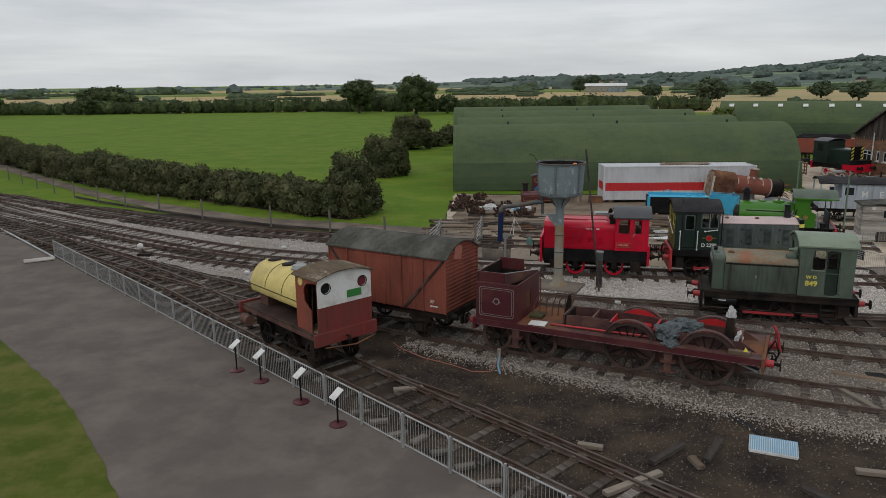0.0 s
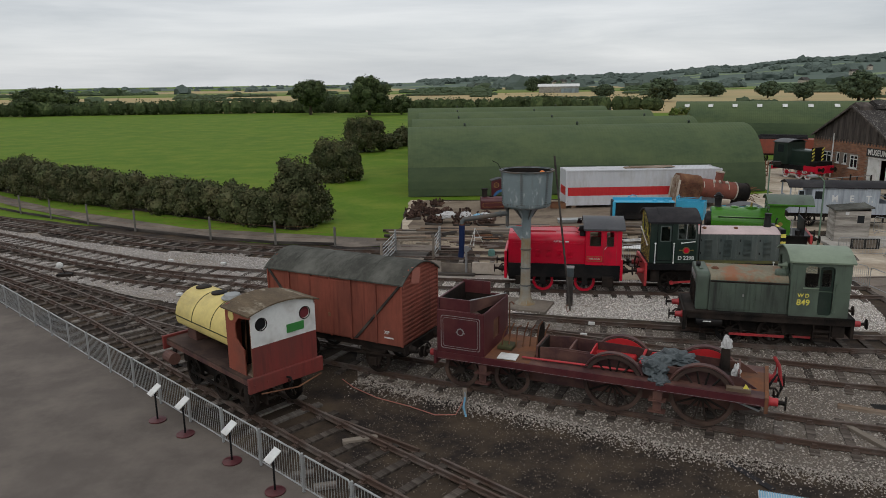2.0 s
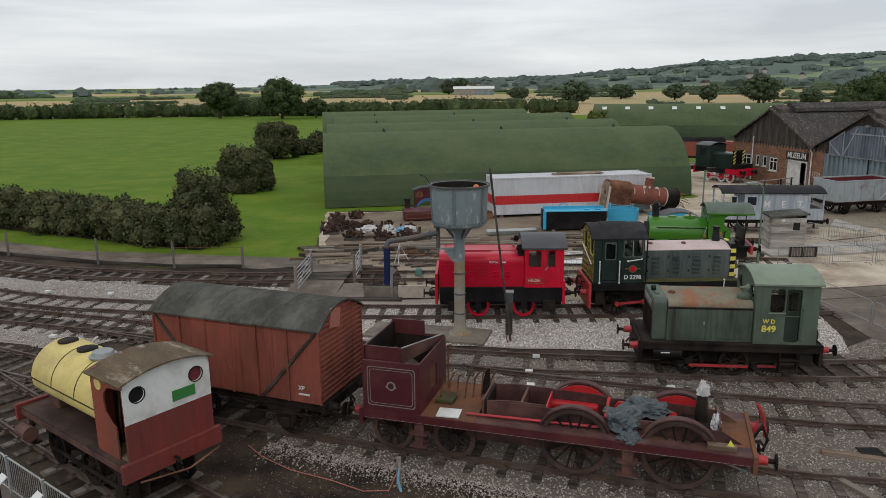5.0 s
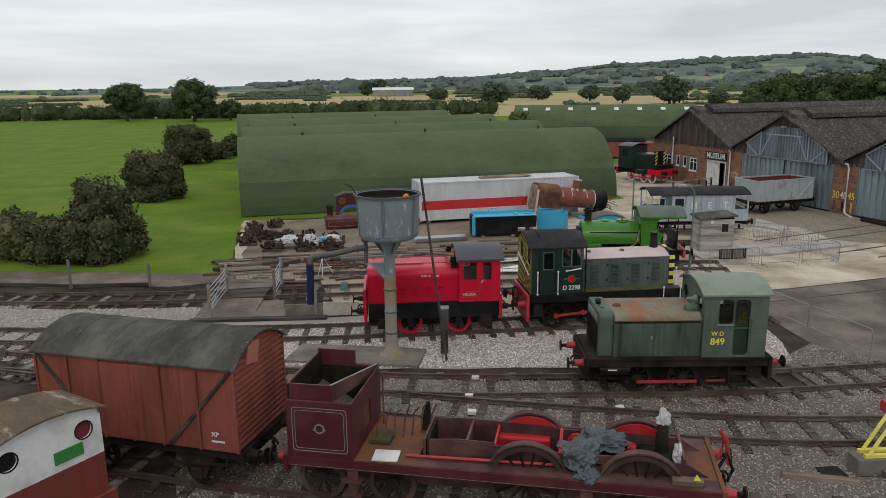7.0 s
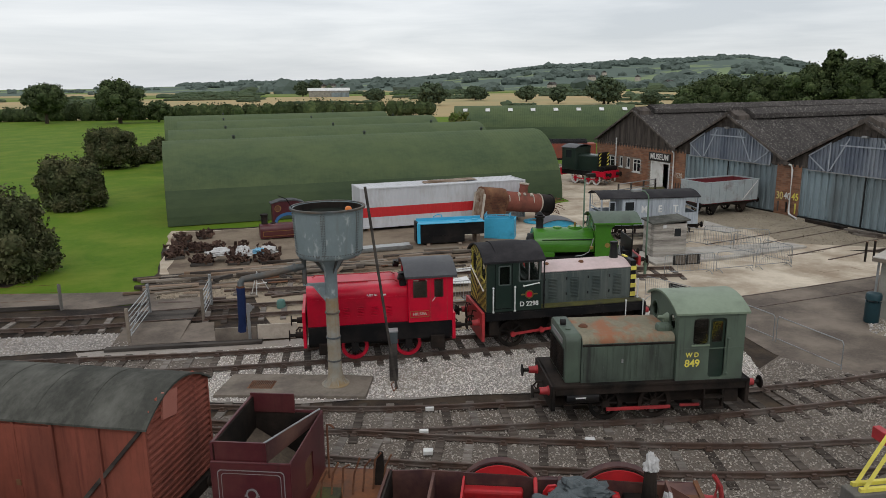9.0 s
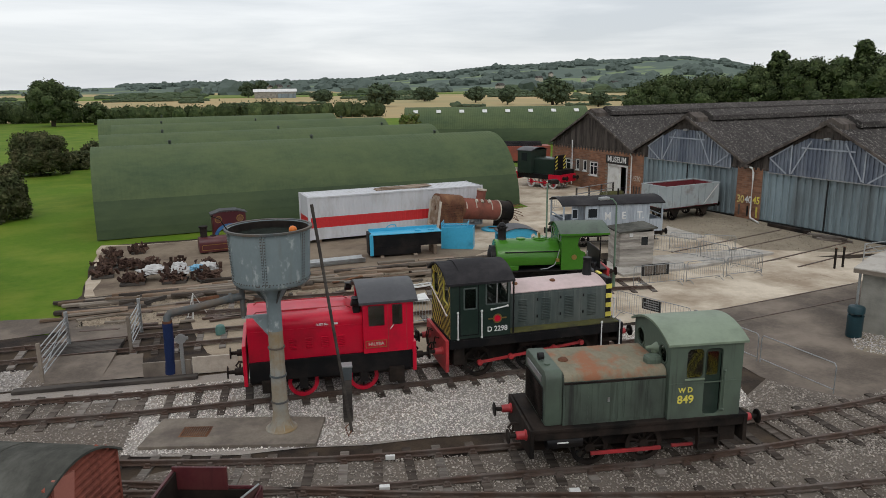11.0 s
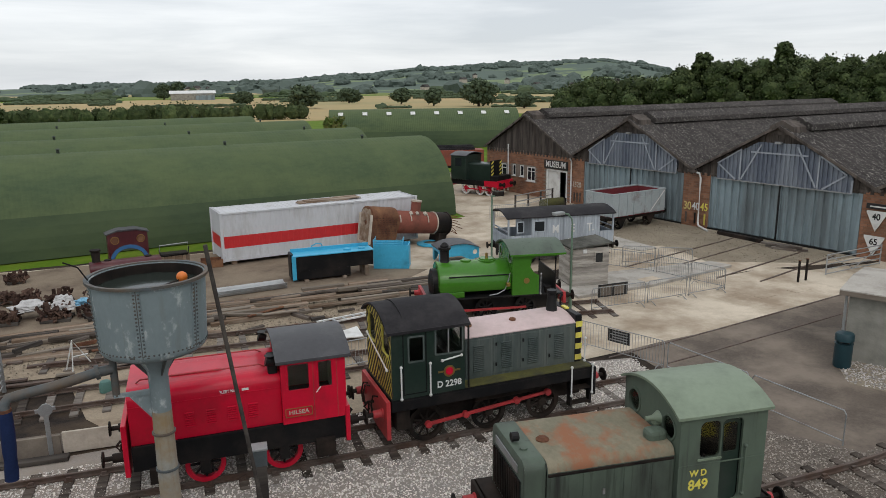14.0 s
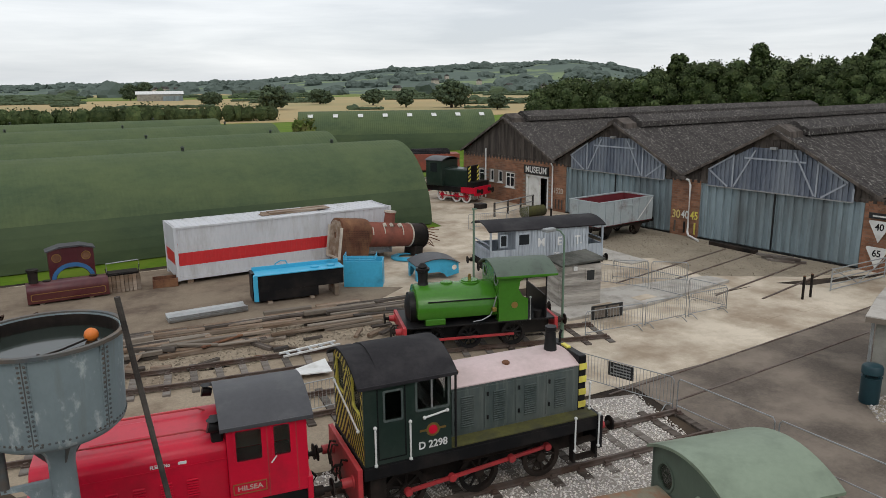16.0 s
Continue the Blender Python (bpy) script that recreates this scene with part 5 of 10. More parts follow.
def stripped_chassis():
    t = thing("locomotive_chassis", "stripped maroon steam locomotive chassis with coal bunker and open driving wheels", "locomotive", on_track("V", 6.4))
    fp = part("footplate", box(-5.2, -2.1, -1.2, 1.2, 1.16, 1.22, 0.006), M["rustplate"], t, "rust-orange bare footplate")
    for y in (-1.2, 0.72):
        part("side_platform", box(-2.1, 4.55, y, y + 0.48, 1.16, 1.22, 0.006), M["maroon_dull"], t)
    part("front_platform", box(3.75, 4.55, -0.72, 0.72, 1.16, 1.22, 0.006), M["rustplate"], t)
    for y in (-1.22, 1.17):
        v = part("valance", box(-5.2, 4.58, y, y + 0.05, 0.98, 1.22, 0.006), M["maroon"], t)
        part("lining", box(-5.1, 4.5, y - 0.004, y, 1.004, 1.012), M["galv"], v) if y < 0 else None
    # frames
    for y in (-0.62, 0.58):
        part("main_frame", prism([(-5.1, 0.55), (-5.1, 1.16), (-1.5, 1.16), (-1.3, 1.6), (0.9, 1.56), (1.2, 1.5), (2.3, 1.55), (3.9, 1.5), (4.4, 1.2), (4.4, 0.6), (3.6, 0.45), (-4, 0.45)], y, y + 0.04, "y"), M["maroon_dull"], t)
    for x in (-2.0, -1.0, 1.65, 3.85):
        part("frame_stretcher", box(x - 0.03, x + 0.03, -0.6, 0.6, 0.6, 1.6), M["maroon_dull"], t)
    part("red_stretcher", box(-0.4, 0.9, 0.3, 0.57, 1.0, 1.34, 0.06), M["inner_red"], t, "bright red inner frame stretcher")
    part("red_stretcher", box(2.35, 2.9, 0.3, 0.57, 1.0, 1.34, 0.06), M["inner_red"], t)
    for y in (-0.28, 0.18):
        part("frame_bracket", prism([(1.25, 1.1), (1.75, 1.1), (1.7, 1.5), (1.55, 1.62), (1.4, 1.6), (1.3, 1.45)], y, y + 0.06, "y", bevel=0.01), M["inner_red"], t, "bright red bracket")
        part("bracket_boss", lathe([(0.09, y - 0.05), (0.11, y - 0.03), (0.11, y + 0.09)], 12, "y", at=(1.5, 0, 1.46)), M["inner_red"], t)
    part("crank", cyl((0.42, -0.5, 0.86), (0.6, -0.1, 1.25), 0.11, 0.09, 12), M["inner_red"], t)
    part("eccentric", lathe([(0.22, -0.22), (0.24, -0.2), (0.24, -0.05), (0.2, -0.03)], 18, "y", at=(0.45, 0, 1.05)), M["rust"], t)
    part("cross_shaft", tube([(1.15, -0.6, 1.5), (1.15, 0.6, 1.5)], 0.045, 8), M["inner_red"], t)
    part("cylinder_block", box(2.95, 3.7, -0.58, 0.58, 0.7, 1.32, 0.06), M["frame"], t)
    # bunker
    bk = part("bunker", wall_with_holes([(-5.15, 1.22), (-3.55, 1.22), (-3.55, 2.6), (-5.15, 2.6)], [], -1.18, -1.13, "y"), M["maroon"], t, "lined maroon coal bunker")
    part("bunker_side", box(-5.15, -3.55, 1.13, 1.18, 1.22, 2.6), M["maroon"], bk)
    part("bunker_back", box(-5.15, -5.1, -1.13, 1.13, 1.22, 2.98), M["maroon"], bk)
    part("bunker_front", wall_with_holes([(-1.13, 1.22), (1.13, 1.22), (1.13, 2.6), (-1.13, 2.6)], [rrect(-0.28, 0.28, 1.5, 2.15, 0.05)], -3.6, -3.55, "x"), M["maroon"], bk)
    part("bunker_door", box(-3.63, -3.58, -0.28, 0.28, 1.5, 2.15), M["rust"], bk)
    part("coal_slope", prism([(-5.1, 2.2), (-4.0, 1.5), (-3.6, 1.5), (-3.6, 1.4), (-5.1, 1.4)], -1.12, 1.12, "y"), M["coaldust"], bk)
    for y in (-1.125, 1.1):
        part("bunker_lining", box(-5.08, -3.62, y, y + 0.025, 1.5, 2.58), M["frame"], bk)
    part("bunker_lining", box(-5.1, -5.075, -1.1, 1.1, 1.5, 2.95), M["frame"], bk)
    part("coal_rail", prism([(-5.15, 2.6), (-4.05, 2.6), (-4.05, 3.0), (-5.15, 3.0)], -1.1, -1.06, "y"), M["maroon"], bk)
    part("coal_rail", prism([(-5.15, 2.6), (-4.15, 2.6), (-4.15, 3.04), (-5.15, 3.04)], 1.06, 1.1, "y"), M["maroon"], bk)
    cp = bmesh.new()
    vs = [cp.verts.new(p) for p in ((-4.08, -1.08, 2.55), (-3.58, 1.1, 2.45), (-3.58, 1.1, 2.68), (-4.08, -1.08, 2.98))]
    cp.faces.new(vs)
    ex = bmesh.ops.extrude_face_region(cp, geom=cp.faces[:])
    bmesh.ops.translate(cp, verts=[v for v in ex["geom"] if isinstance(v, bmesh.types.BMVert)], vec=(-0.03, 0, 0))
    bmesh.ops.recalc_face_normals(cp, faces=cp.faces)
    part("coal_plate", cp, M["maroon_dull"], bk)
    part("coal_plate_edge", tube([(-4.09, -1.08, 2.99), (-3.6, 1.1, 2.69)], 0.02, 6), M["galv"], bk)
    part("top_edge", tube([(-5.13, -1.16, 2.61), (-3.57, -1.16, 2.61), (-3.57, 1.16, 2.61), (-5.13, 1.16, 2.61)], 0.025, 6), M["maroon"], bk)
    for a, b_ in ((0.0, 0.018), (0.07, 0.012)):
        part("lining", wall_with_holes(rrect(-5.02 + a, -3.68 - a, 1.36 + a, 2.46 - a, 0.08), [rrect(-5.02 + a + b_, -3.68 - a - b_, 1.36 + a + b_, 2.46 - a - b_, 0.08)], -1.186, -1.181, "y"), M["galv"], bk)
    c = part("crest", lathe([(0.13, -0.008), (0.13, 0)], 8, "y", at=(-4.35, -1.18, 1.95)), M["galv"], bk, "silver crest with dark red shield")
    part("crest_shield", lathe([(0.09, -0.012), (0.09, -0.006)], 8, "y", at=(-4.35, -1.18, 1.95)), M["maroon"], c)
    part("crest_ribbon", box(-4.5, -4.2, -1.19, -1.182, 1.9, 1.93), M["galv"], c)
    # cab end clutter
    for i in range(7):
        x = -3.3 + 0.2 * i
        part("lever", tube([(x, -0.2 + 0.12 * i, 1.22), (x + 0.06, -0.2 + 0.12 * i, 1.7 + 0.1 * (i % 3)), (x + 0.2, -0.25 + 0.12 * i, 2.0 + 0.1 * (i % 2))], 0.022, 6), M["rust"], t)
    part("reversing_stand", prism([(-2.35, 1.22), (-2.05, 1.22), (-2.1, 2.0), (-2.2, 2.0)], 0.55, 0.6, "y"), M["frame"], t)
    part("handbrake", tube([(-3.35, 0.75, 1.22), (-3.35, 0.75, 2.5), (-3.25, 0.65, 2.55), (-3.15, 0.6, 2.5)], 0.025, 6), M["rust"], t)
    part("loose_board", box(-3.2, -2.6, -0.95, -0.45, 1.24, 1.27, m=pose(0, 0, 0, 0, 0, 4)), M["white"], t)
    part("crate", box(-3.4, -2.9, -0.35, 0.2, 1.24, 1.34, 0.01), M["moss"], t)
    part("long_rod", tube([(-2.4, -0.85, 1.28), (1.0, -0.75, 1.3)], 0.035, 8), M["bufred"], t)
    well = part("firebox_well", box(-1.95, -1.9, -0.56, 0.56, 0.7, 1.6, 0.01), M["frame"], t, "open dark firebox well")
    for y in (-0.57, 0.53):
        part("well_side", prism([(-1.9, 0.7), (-0.35, 0.7), (-0.35, 1.62), (-1.2, 1.64), (-1.9, 1.58)], y, y + 0.035, "y"), M["maroon_dull"], well)
    part("well_end", box(-0.38, -0.33, -0.53, 0.53, 0.9, 1.55, 0.01), M["inner_red"], well)
    part("ash_bar", box(-1.88, -0.4, -0.05, 0.05, 0.72, 0.8, 0.01), M["rust"], well)
    # wheels
    for x in (-4.45, -2.72):
        for y in (-0.8, 0.76):
            wheel(t, x, y, 0.55, M["footbrown"], M["frame"], 10, z=0.55)
    for x in (0.42, 2.92):
        for y in (-0.8, 0.8):
            wl_ = wheel(t, x, y, 0.86, M["footbrown"], M["frame"] if y < 0 else M["inner_red"], 14, z=0.86)
            b = prism([(x + 0.96 * math.cos(a), 0.86 + 0.96 * math.sin(a)) for a in [radians(25 + 130 * i / 14) for i in range(15)]] + [(x + 0.92 * math.cos(a), 0.86 + 0.92 * math.sin(a)) for a in [radians(155 - 130 * i / 14) for i in range(15)]], y - 0.1, y + 0.1, "y")
            part("splasher_rim", b, M["maroon_dull"], t)
        part("axle", cyl((x, -0.75, 0.86), (x, 0.75, 0.86), 0.1, seg=12), M["frame"], t)
        part("splasher_plate", prism([(x + 0.9 * math.cos(a), 0.86 + 0.9 * math.sin(a)) for a in [radians(25 + 130 * i / 14) for i in range(15)]], 0.62, 0.65, "y"), M["inner_red"], t, "bright red splasher plate")
    for x in (-3.6, 1.75):
        part("step_plate", prism([(x - 0.14, 1.0), (x + 0.14, 1.0), (x + 0.11, 0.3), (x - 0.11, 0.3)], -1.16, -1.12, "y"), M["maroon_dull"], t)
        for z in (0.32, 0.66):
            part("step_tread", box(x - 0.24, x + 0.24, -1.26, -0.98, z, z + 0.04), M["maroon_dull"], t)
    for x, d in ((-5.22, -1), (4.6, 1)):
        bm = part("buffer_beam", box(x - 0.05, x + 0.05, -1.24, 1.24, 0.8, 1.26, 0.01), M["maroon"] if d < 0 else M["rustplate"], t)
        for y in (-0.86, 0.86):
            buffer(bm, x + 0.05 * d, y, 1.02, d, M["bufred"], 0.45)
        coupling(bm, x + 0.05 * d, 1.05, d)
    part("vacuum_pipe", tube([(4.65, 0.45, 1.0), (4.8, 0.45, 1.3), (4.85, 0.45, 1.7), (4.75, 0.45, 1.85), (4.9, 0.45, 1.6), (5.0, 0.45, 1.0)], 0.05, 8), M["bufred"], t)
    part("hose", tube([(4.65, 0.0, 1.1), (4.85, 0.02, 1.5), (5.0, 0.05, 1.1), (4.9, 0.05, 0.8)], 0.045, 8), M["black"], t)
    part("yellow_flag", prism([(3.95, 1.24), (4.2, 1.26), (4.05, 1.48)], -1.0, -0.97, "y"), M["yellow"], t)
    part("wood_block", box(3.55, 4.2, -1.05, -0.85, 1.22, 1.34, 0.01), M["timber"], t)
    return t


def crumpled(parent, cx, cy, cz, sx, sy, sz, material, name, seed, label=""):
    """A heap of crumpled cloth or sacking."""
    b = bmesh.new()
    bmesh.ops.create_icosphere(b, subdivisions=4, radius=1)
    for v in b.verts:
        n1 = noise.fractal(v.co * 1.7 + Vector((seed, 0, 0)), 1.0, 2.0, 4)
        n2 = abs(noise.noise(v.co * 4.5 + Vector((0, seed, 0))))
        k = 1 + 0.4 * n1 - 0.3 * n2
        v.co = Vector((v.co.x * sx * k, v.co.y * sy * k, max(-0.02, v.co.z * sz * k))) + Vector((cx, cy, cz))
    return part(name, b, material, parent, label)


def yellow_tank_engine():
    t = thing("tank_engine", "small tank engine with pale yellow tank and white cab back", "locomotive", on_track("Y", -5.2))
    part("footplate", box(-2.75, 2.55, -1.15, 1.2, 1.32, 1.4, 0.01), M["footbrown"], t)
    for y in (-0.62, 0.6):
        part("frame_plate", box(-2.7, 2.5, y, y + 0.04, 0.45, 1.34), M["frame"], t)
    for y in (-1.16, 1.16):
        part("valance", box(-2.75, 2.55, y, y + 0.05, 1.18, 1.33, 0.006), M["maroon_dull"], t)
    for x, d in ((-2.8, -1), (2.62, 1)):
        bm = part("buffer_beam", box(x - 0.06, x + 0.06, -1.26, 1.32, 1.02, 1.48, 0.02), M["brick_red"], t)
        coupling(bm, x + 0.06 * d, 1.2, d)
        for i in range(6):
            part("rivet", lathe([(0.03, 0), (0.02, 0.02)] if d > 0 else [(0.02, -0.02), (0.03, 0)], 8, "x", at=(x + 0.06 * d, -1.1 + i * 0.45, 1.25)), M["brick_red"], bm)
    part("brake_beam", tube([(2.7, -0.9, 0.95), (2.95, 0.2, 0.9), (2.7, 1.2, 0.95)], 0.025, 6), M["rust"], t)
    # boiler
    arch = [(-0.86, 1.92)] + [(-0.9 * math.cos(math.pi * i / 20), 2.2 + 0.88 * math.sin(math.pi * i / 20)) for i in range(21)] + [(0.86, 1.92)]
    bo = part("saddle_tank", prism(arch, -2.5, 1.2, "x", bevel=0.09), M["cream"], t, "pale yellow primed saddle tank", smooth=True)
    for x in (-1.3, -0.1):
        ar_ = [(y * 1.006, 2.2 + (z - 2.2) * 1.006) for y, z in arch[1:-1]]
        part("tank_band", prism(ar_ + [(y * 0.98, 2.2 + (z - 2.2) * 0.98) for y, z in reversed(ar_)], x - 0.018, x + 0.018, "x"), M["moss"], bo)
    part("tank_seam", box(-2.45, 1.2, -0.915, -0.88, 2.22, 2.25), M["moss"], bo)
    for x, r in ((-2.05, 0.2), (-1.0, 0.2), (-0.2, 0.28)):
        c = lathe([(r + 0.06, 3.06), (r + 0.06, 3.1), (r, 3.12), (r - 0.03, 3.2 if x > -0.5 else 3.13)], 20, at=(x, 0, 0))
        part("tank_hatch", c, M["galv"] if x > -0.5 else M["frame"], bo)
    part("hand_valve", tube([(-2.5, 0.2, 2.9), (-2.75, 0.25, 2.95), (-2.95, 0.3, 2.8)], 0.04, 6), M["galvpale"], bo)
    part("boiler_belly", cyl((-2.4, 0, 1.95), (1.2, 0, 1.95), 0.5, seg=20), M["frame"], t)
    part("smokebox_saddle", box(-2.3, -1.7, -0.6, 0.6, 1.4, 1.95, 0.03), M["maroon_dull"], t)
    part("firebox", box(0.3, 1.2, -0.55, 0.55, 1.4, 2.0, 0.03), M["frame"], t)
    part("drain_drum", cyl((-2.3, -1.35, 0.95), (-1.8, -1.35, 0.95), 0.2, seg=14), M["maroon_dull"], t)
    # cab
    c0, c1 = 1.2, 2.56
    side = [(c0, 1.4), (c0 + 0.95, 1.4), (c0 + 0.95, 2.2), (c0 + 0.8, 2.25), (c0 + 0.55, 2.45), (c0 + 0.5, 2.75), (c0 + 0.55, 2.95), (c0 + 0.75, 3.12), (c1, 3.2), (c1, 3.34), (c0, 3.34)]
    cab = part("cab", wall_with_holes(side, [], -1.04, -1.0, "y"), M["oxide"], t)
    part("cab_side", wall_with_holes(side, [], 1.16, 1.2, "y"), M["oxide"], cab)
    part("cab_front", wall_with_holes([(-1.0, 1.4), (1.16, 1.4), (1.16, 3.4), (0.1, 3.55), (-1.0, 3.4)], [ring_pts(-0.7, 3.0, 0.16), ring_pts(0.86, 3.0, 0.16)], c0, c0 + 0.04, "x"), M["oxide"], cab)
    back = part("cab_back", box(c1 - 0.04, c1, -1.02, 1.2, 1.4, 2.34), M["brick_red"], cab, "dark red lower back sheet")
    up_ = bowed(1.11, 3.3, 3.5, 10)
    out = [(-1.02, 2.34), (1.2, 2.34)] + [(y + 0.09, z) for y, z in reversed(up_)]
    part("back_sheet", wall_with_holes(out, [ring_pts(-0.68, 2.98, 0.175), ring_pts(0.82, 2.98, 0.175)], c1 - 0.04, c1, "x"), M["white"], cab, "white painted upper back sheet")
    for y, m_ in ((-0.68, M["dark"]), (0.82, M["wine"])):
        part("spectacle", lathe([(0.18, -0.06), (0.18, -0.045)], 20, "x", at=(c1, y, 2.98)), m_, cab)
        part("spectacle_rim", lathe([(0.2, 0), (0.2, 0.012), (0.172, 0.012), (0.172, 0)], 20, "x", at=(c1, y, 2.98), ring=True), M["frame"], cab)
    nb = part("name_board", box(c1, c1 + 0.03, 0.16, 0.76, 2.5, 2.76, 0.006, m=None), M["signgreen"], cab, "plain bright green board")
    part("lamp_hole", lathe([(0.15, 0), (0.15, 0.03)], 14, "y", at=(c0 + 0.35, -1.06, 3.12)), M["cream"], cab)
    part("cab_stanchion", tube([(c1 - 0.05, -1.0, 1.4), (c1 - 0.05, -1.0, 3.3)], 0.03, 8), M["rust"], cab)
    part("cab_stanchion", tube([(c1 - 0.15, 1.18, 1.4), (c1 - 0.15, 1.18, 3.3)], 0.025, 8), M["rust"], cab)
    part("brake_stand", tube([(c1 - 0.4, -0.7, 1.4), (c1 - 0.4, -0.7, 2.5)], 0.03, 8), M["rust"], cab)
    part("backhead", box(c0 + 0.05, c0 + 0.3, -0.6, 0.7, 1.4, 2.8, 0.05), M["frame"], cab)
    for i in range(5):
        part("pipe", tube([(c0 + 0.3, -0.6 + 0.28 * i, 1.5), (c0 + 0.4 + 0.05 * i, -0.65 + 0.28 * i, 2.2), (c0 + 0.3, -0.55 + 0.27 * i, 2.9)], 0.022, 6), M["rust"], cab)
    part("floor_board", box(c0 + 0.3, c1 - 0.05, -0.98, 1.15, 1.4, 1.44), M["timber"], cab)
    roof(t, c0 - 0.1, c1 + 0.1, 1.22, 3.33, 3.56, M["plyroof"], 0.04, y0=0.09)
    for x in (-1.6, 0.2, 1.75):
        for y in (-0.76, 0.76):
            wheel(t, x, y, 0.46, M["frame"], M["frame"], 9)
    part("coupling_rod", box(-1.6, 1.75, -0.95, -0.89, 0.42, 0.52, 0.01), M["frame"], t)
    for x in (-2.3, 2.2):
        part("step", box(x - 0.2, x + 0.2, -1.2, -0.98, 0.5, 0.54), M["frame"], t)
        part("step_hanger", box(x - 0.12, x + 0.12, -1.12, -1.08, 0.5, 1.3), M["frame"], t)
    return t


def green_saddle_tank():
    t = thing("saddle_tank_engine", "glossy apple-green saddle tank steam locomotive with a black smokebox", "locomotive", on_track("G", 20.95) @ Matrix.Diagonal((1.07, 1.05, 1.06, 1.0)))
    part("footplate", box(-3.0, 2.35, -1.1, 1.1, 0.92, 0.98, 0.01), M["black"], t)
    for y in (-0.6, 0.56):
        part("frame_plate", box(-2.95, 2.3, y, y + 0.04, 0.3, 0.95), M["black"], t)
    for x, d in ((-3.05, -1), (2.4, 1)):
        bm = part("buffer_beam", box(x - 0.06, x + 0.06, -1.15, 1.15, 0.55, 1.0, 0.015), M["bufred"], t)
        for y in (-0.8, 0.8):
            buffer(bm, x + 0.06 * d, y, 0.78, d, M["bufred"] if d < 0 else M["frame"], 0.4)
        coupling(bm, x + 0.06 * d, 0.75, d)
    out = [(-0.92, 1.18)] + [(-0.95 * math.cos(math.pi * i / 18), 1.45 + 0.78 * math.sin(math.pi * i / 18)) for i in range(19)] + [(0.92, 1.18)]
    part("saddle_tank", prism(out, -2.55, 0.28, "x", bevel=0.04), M["locogreen"], t, smooth=True)
    part("tank_moulding", box(-2.2, 0.2, -0.93, -0.90, 1.78, 1.82, 0.006), M["black"], t)
    part("smokebox", cyl((-2.75, 0, 1.38), (-2.4, 0, 1.38), 0.58, seg=24), M["black"], t, smooth=True)
    part("smokebox_door", lathe([(0.1, -2.86), (0.38, -2.82), (0.5, -2.75), (0.5, -2.72)], 24, "x", at=(0, 0, 1.38)), M["black"], t, smooth=True)
    part("boiler_belly", cyl((-2.4, 0, 1.3), (0.28, 0, 1.3), 0.55, seg=20), M["black"], t)
    part("splasher", box(-2.3, -1.6, -1.0, -0.7, 0.98, 1.2, 0.02), M["locogreen"], t)
    part("chimney", lathe([(0.28, 2.12), (0.2, 2.2), (0.17, 2.35), (0.19, 2.72), (0.25, 2.74), (0.25, 2.82), (0.15, 2.84)], 20, at=(-2.2, 0, 0)), M["black"], t, smooth=True)
    part("chimney_cap", lathe([(0.16, 2.84), (0.18, 2.88), (0.08, 3.0), (0.03, 3.02)], 16, at=(-2.2, 0, 0)), M["black"], t)
    part("tank_filler", lathe([(0.22, 2.2), (0.22, 2.26), (0.16, 2.28)], 18, at=(-1.35, 0, 0)), M["locogreen"], t)
    part("dome", lathe([(0.36, 2.18), (0.36, 2.24), (0.3, 2.26), (0.3, 2.3)], 22, at=(-0.5, 0, 0)), M["locogreen"], t)
    part("safety_valve", lathe([(0.06, 2.3), (0.05, 2.5)], 8, at=(-0.5, 0, 0)), M["brass"], t)
    c0, c1 = 0.28, 2.05
    side = [(c0, 0.98), (1.35, 0.98), (1.35, 1.75), (1.15, 1.85), (1.0, 2.1), (1.05, 2.4), (1.2, 2.5), (c1, 2.5), (c1, 2.66), (c0, 2.66)]
    cab = part("cab", wall_with_holes(side, [], -1.1, -1.06, "y"), M["locogreen"], t)
    part("cab_side", wall_with_holes(side, [], 1.06, 1.1, "y"), M["locogreen"], cab)
    end = [(-1.06, 0.98), (1.06, 0.98)] + list(reversed(bowed(1.06, 2.66, 2.94, 10)))
    part("cab_front", wall_with_holes(end, [ring_pts(-0.72, 2.42, 0.18), ring_pts(0.72, 2.42, 0.18)], c0, c0 + 0.04, "x"), M["locogreen"], cab)
    for y in (-0.72, 0.72):
        part("spectacle_rim", lathe([(0.22, -0.02), (0.22, 0), (0.17, 0), (0.17, -0.02)], 18, "x", at=(c0, y, 2.42), ring=True), M["galv"], cab)
    part("cab_back", box(c1 - 0.04, c1, -1.06, 1.06, 0.98, 1.8), M["black"], cab)
    for y in (-1.06, 1.06):
        part("cab_stanchion", tube([(c1 - 0.02, y, 1.0), (c1 - 0.02, y, 2.6)], 0.03, 8), M["black"], cab)
    part("works_plate", lathe([(0.12, -0.015), (0.12, 0)], 16, "y", at=(0.85, -1.1, 1.55)), M["brass"], cab)
    part("backhead", box(c0 + 0.04, c0 + 0.4, -0.5, 0.5, 0.98, 2.0, 0.04), M["black"], cab)
    roof(t, c0 - 0.12, c1 + 0.35, 1.22, 2.64, 2.98, M["wd_green"], 0.05)
    up_ = bowed(1.225, 2.62, 2.96)
    part("roof_edge", box(c0 - 0.12, c1 + 0.35, -1.24, -1.2, 2.56, 2.64, 0.006), M["locogreen"], t)
    rail_bar(t, [(1.42, -1.13, 1.0), (1.42, -1.13, 1.8)], 0.018, M["galv"])
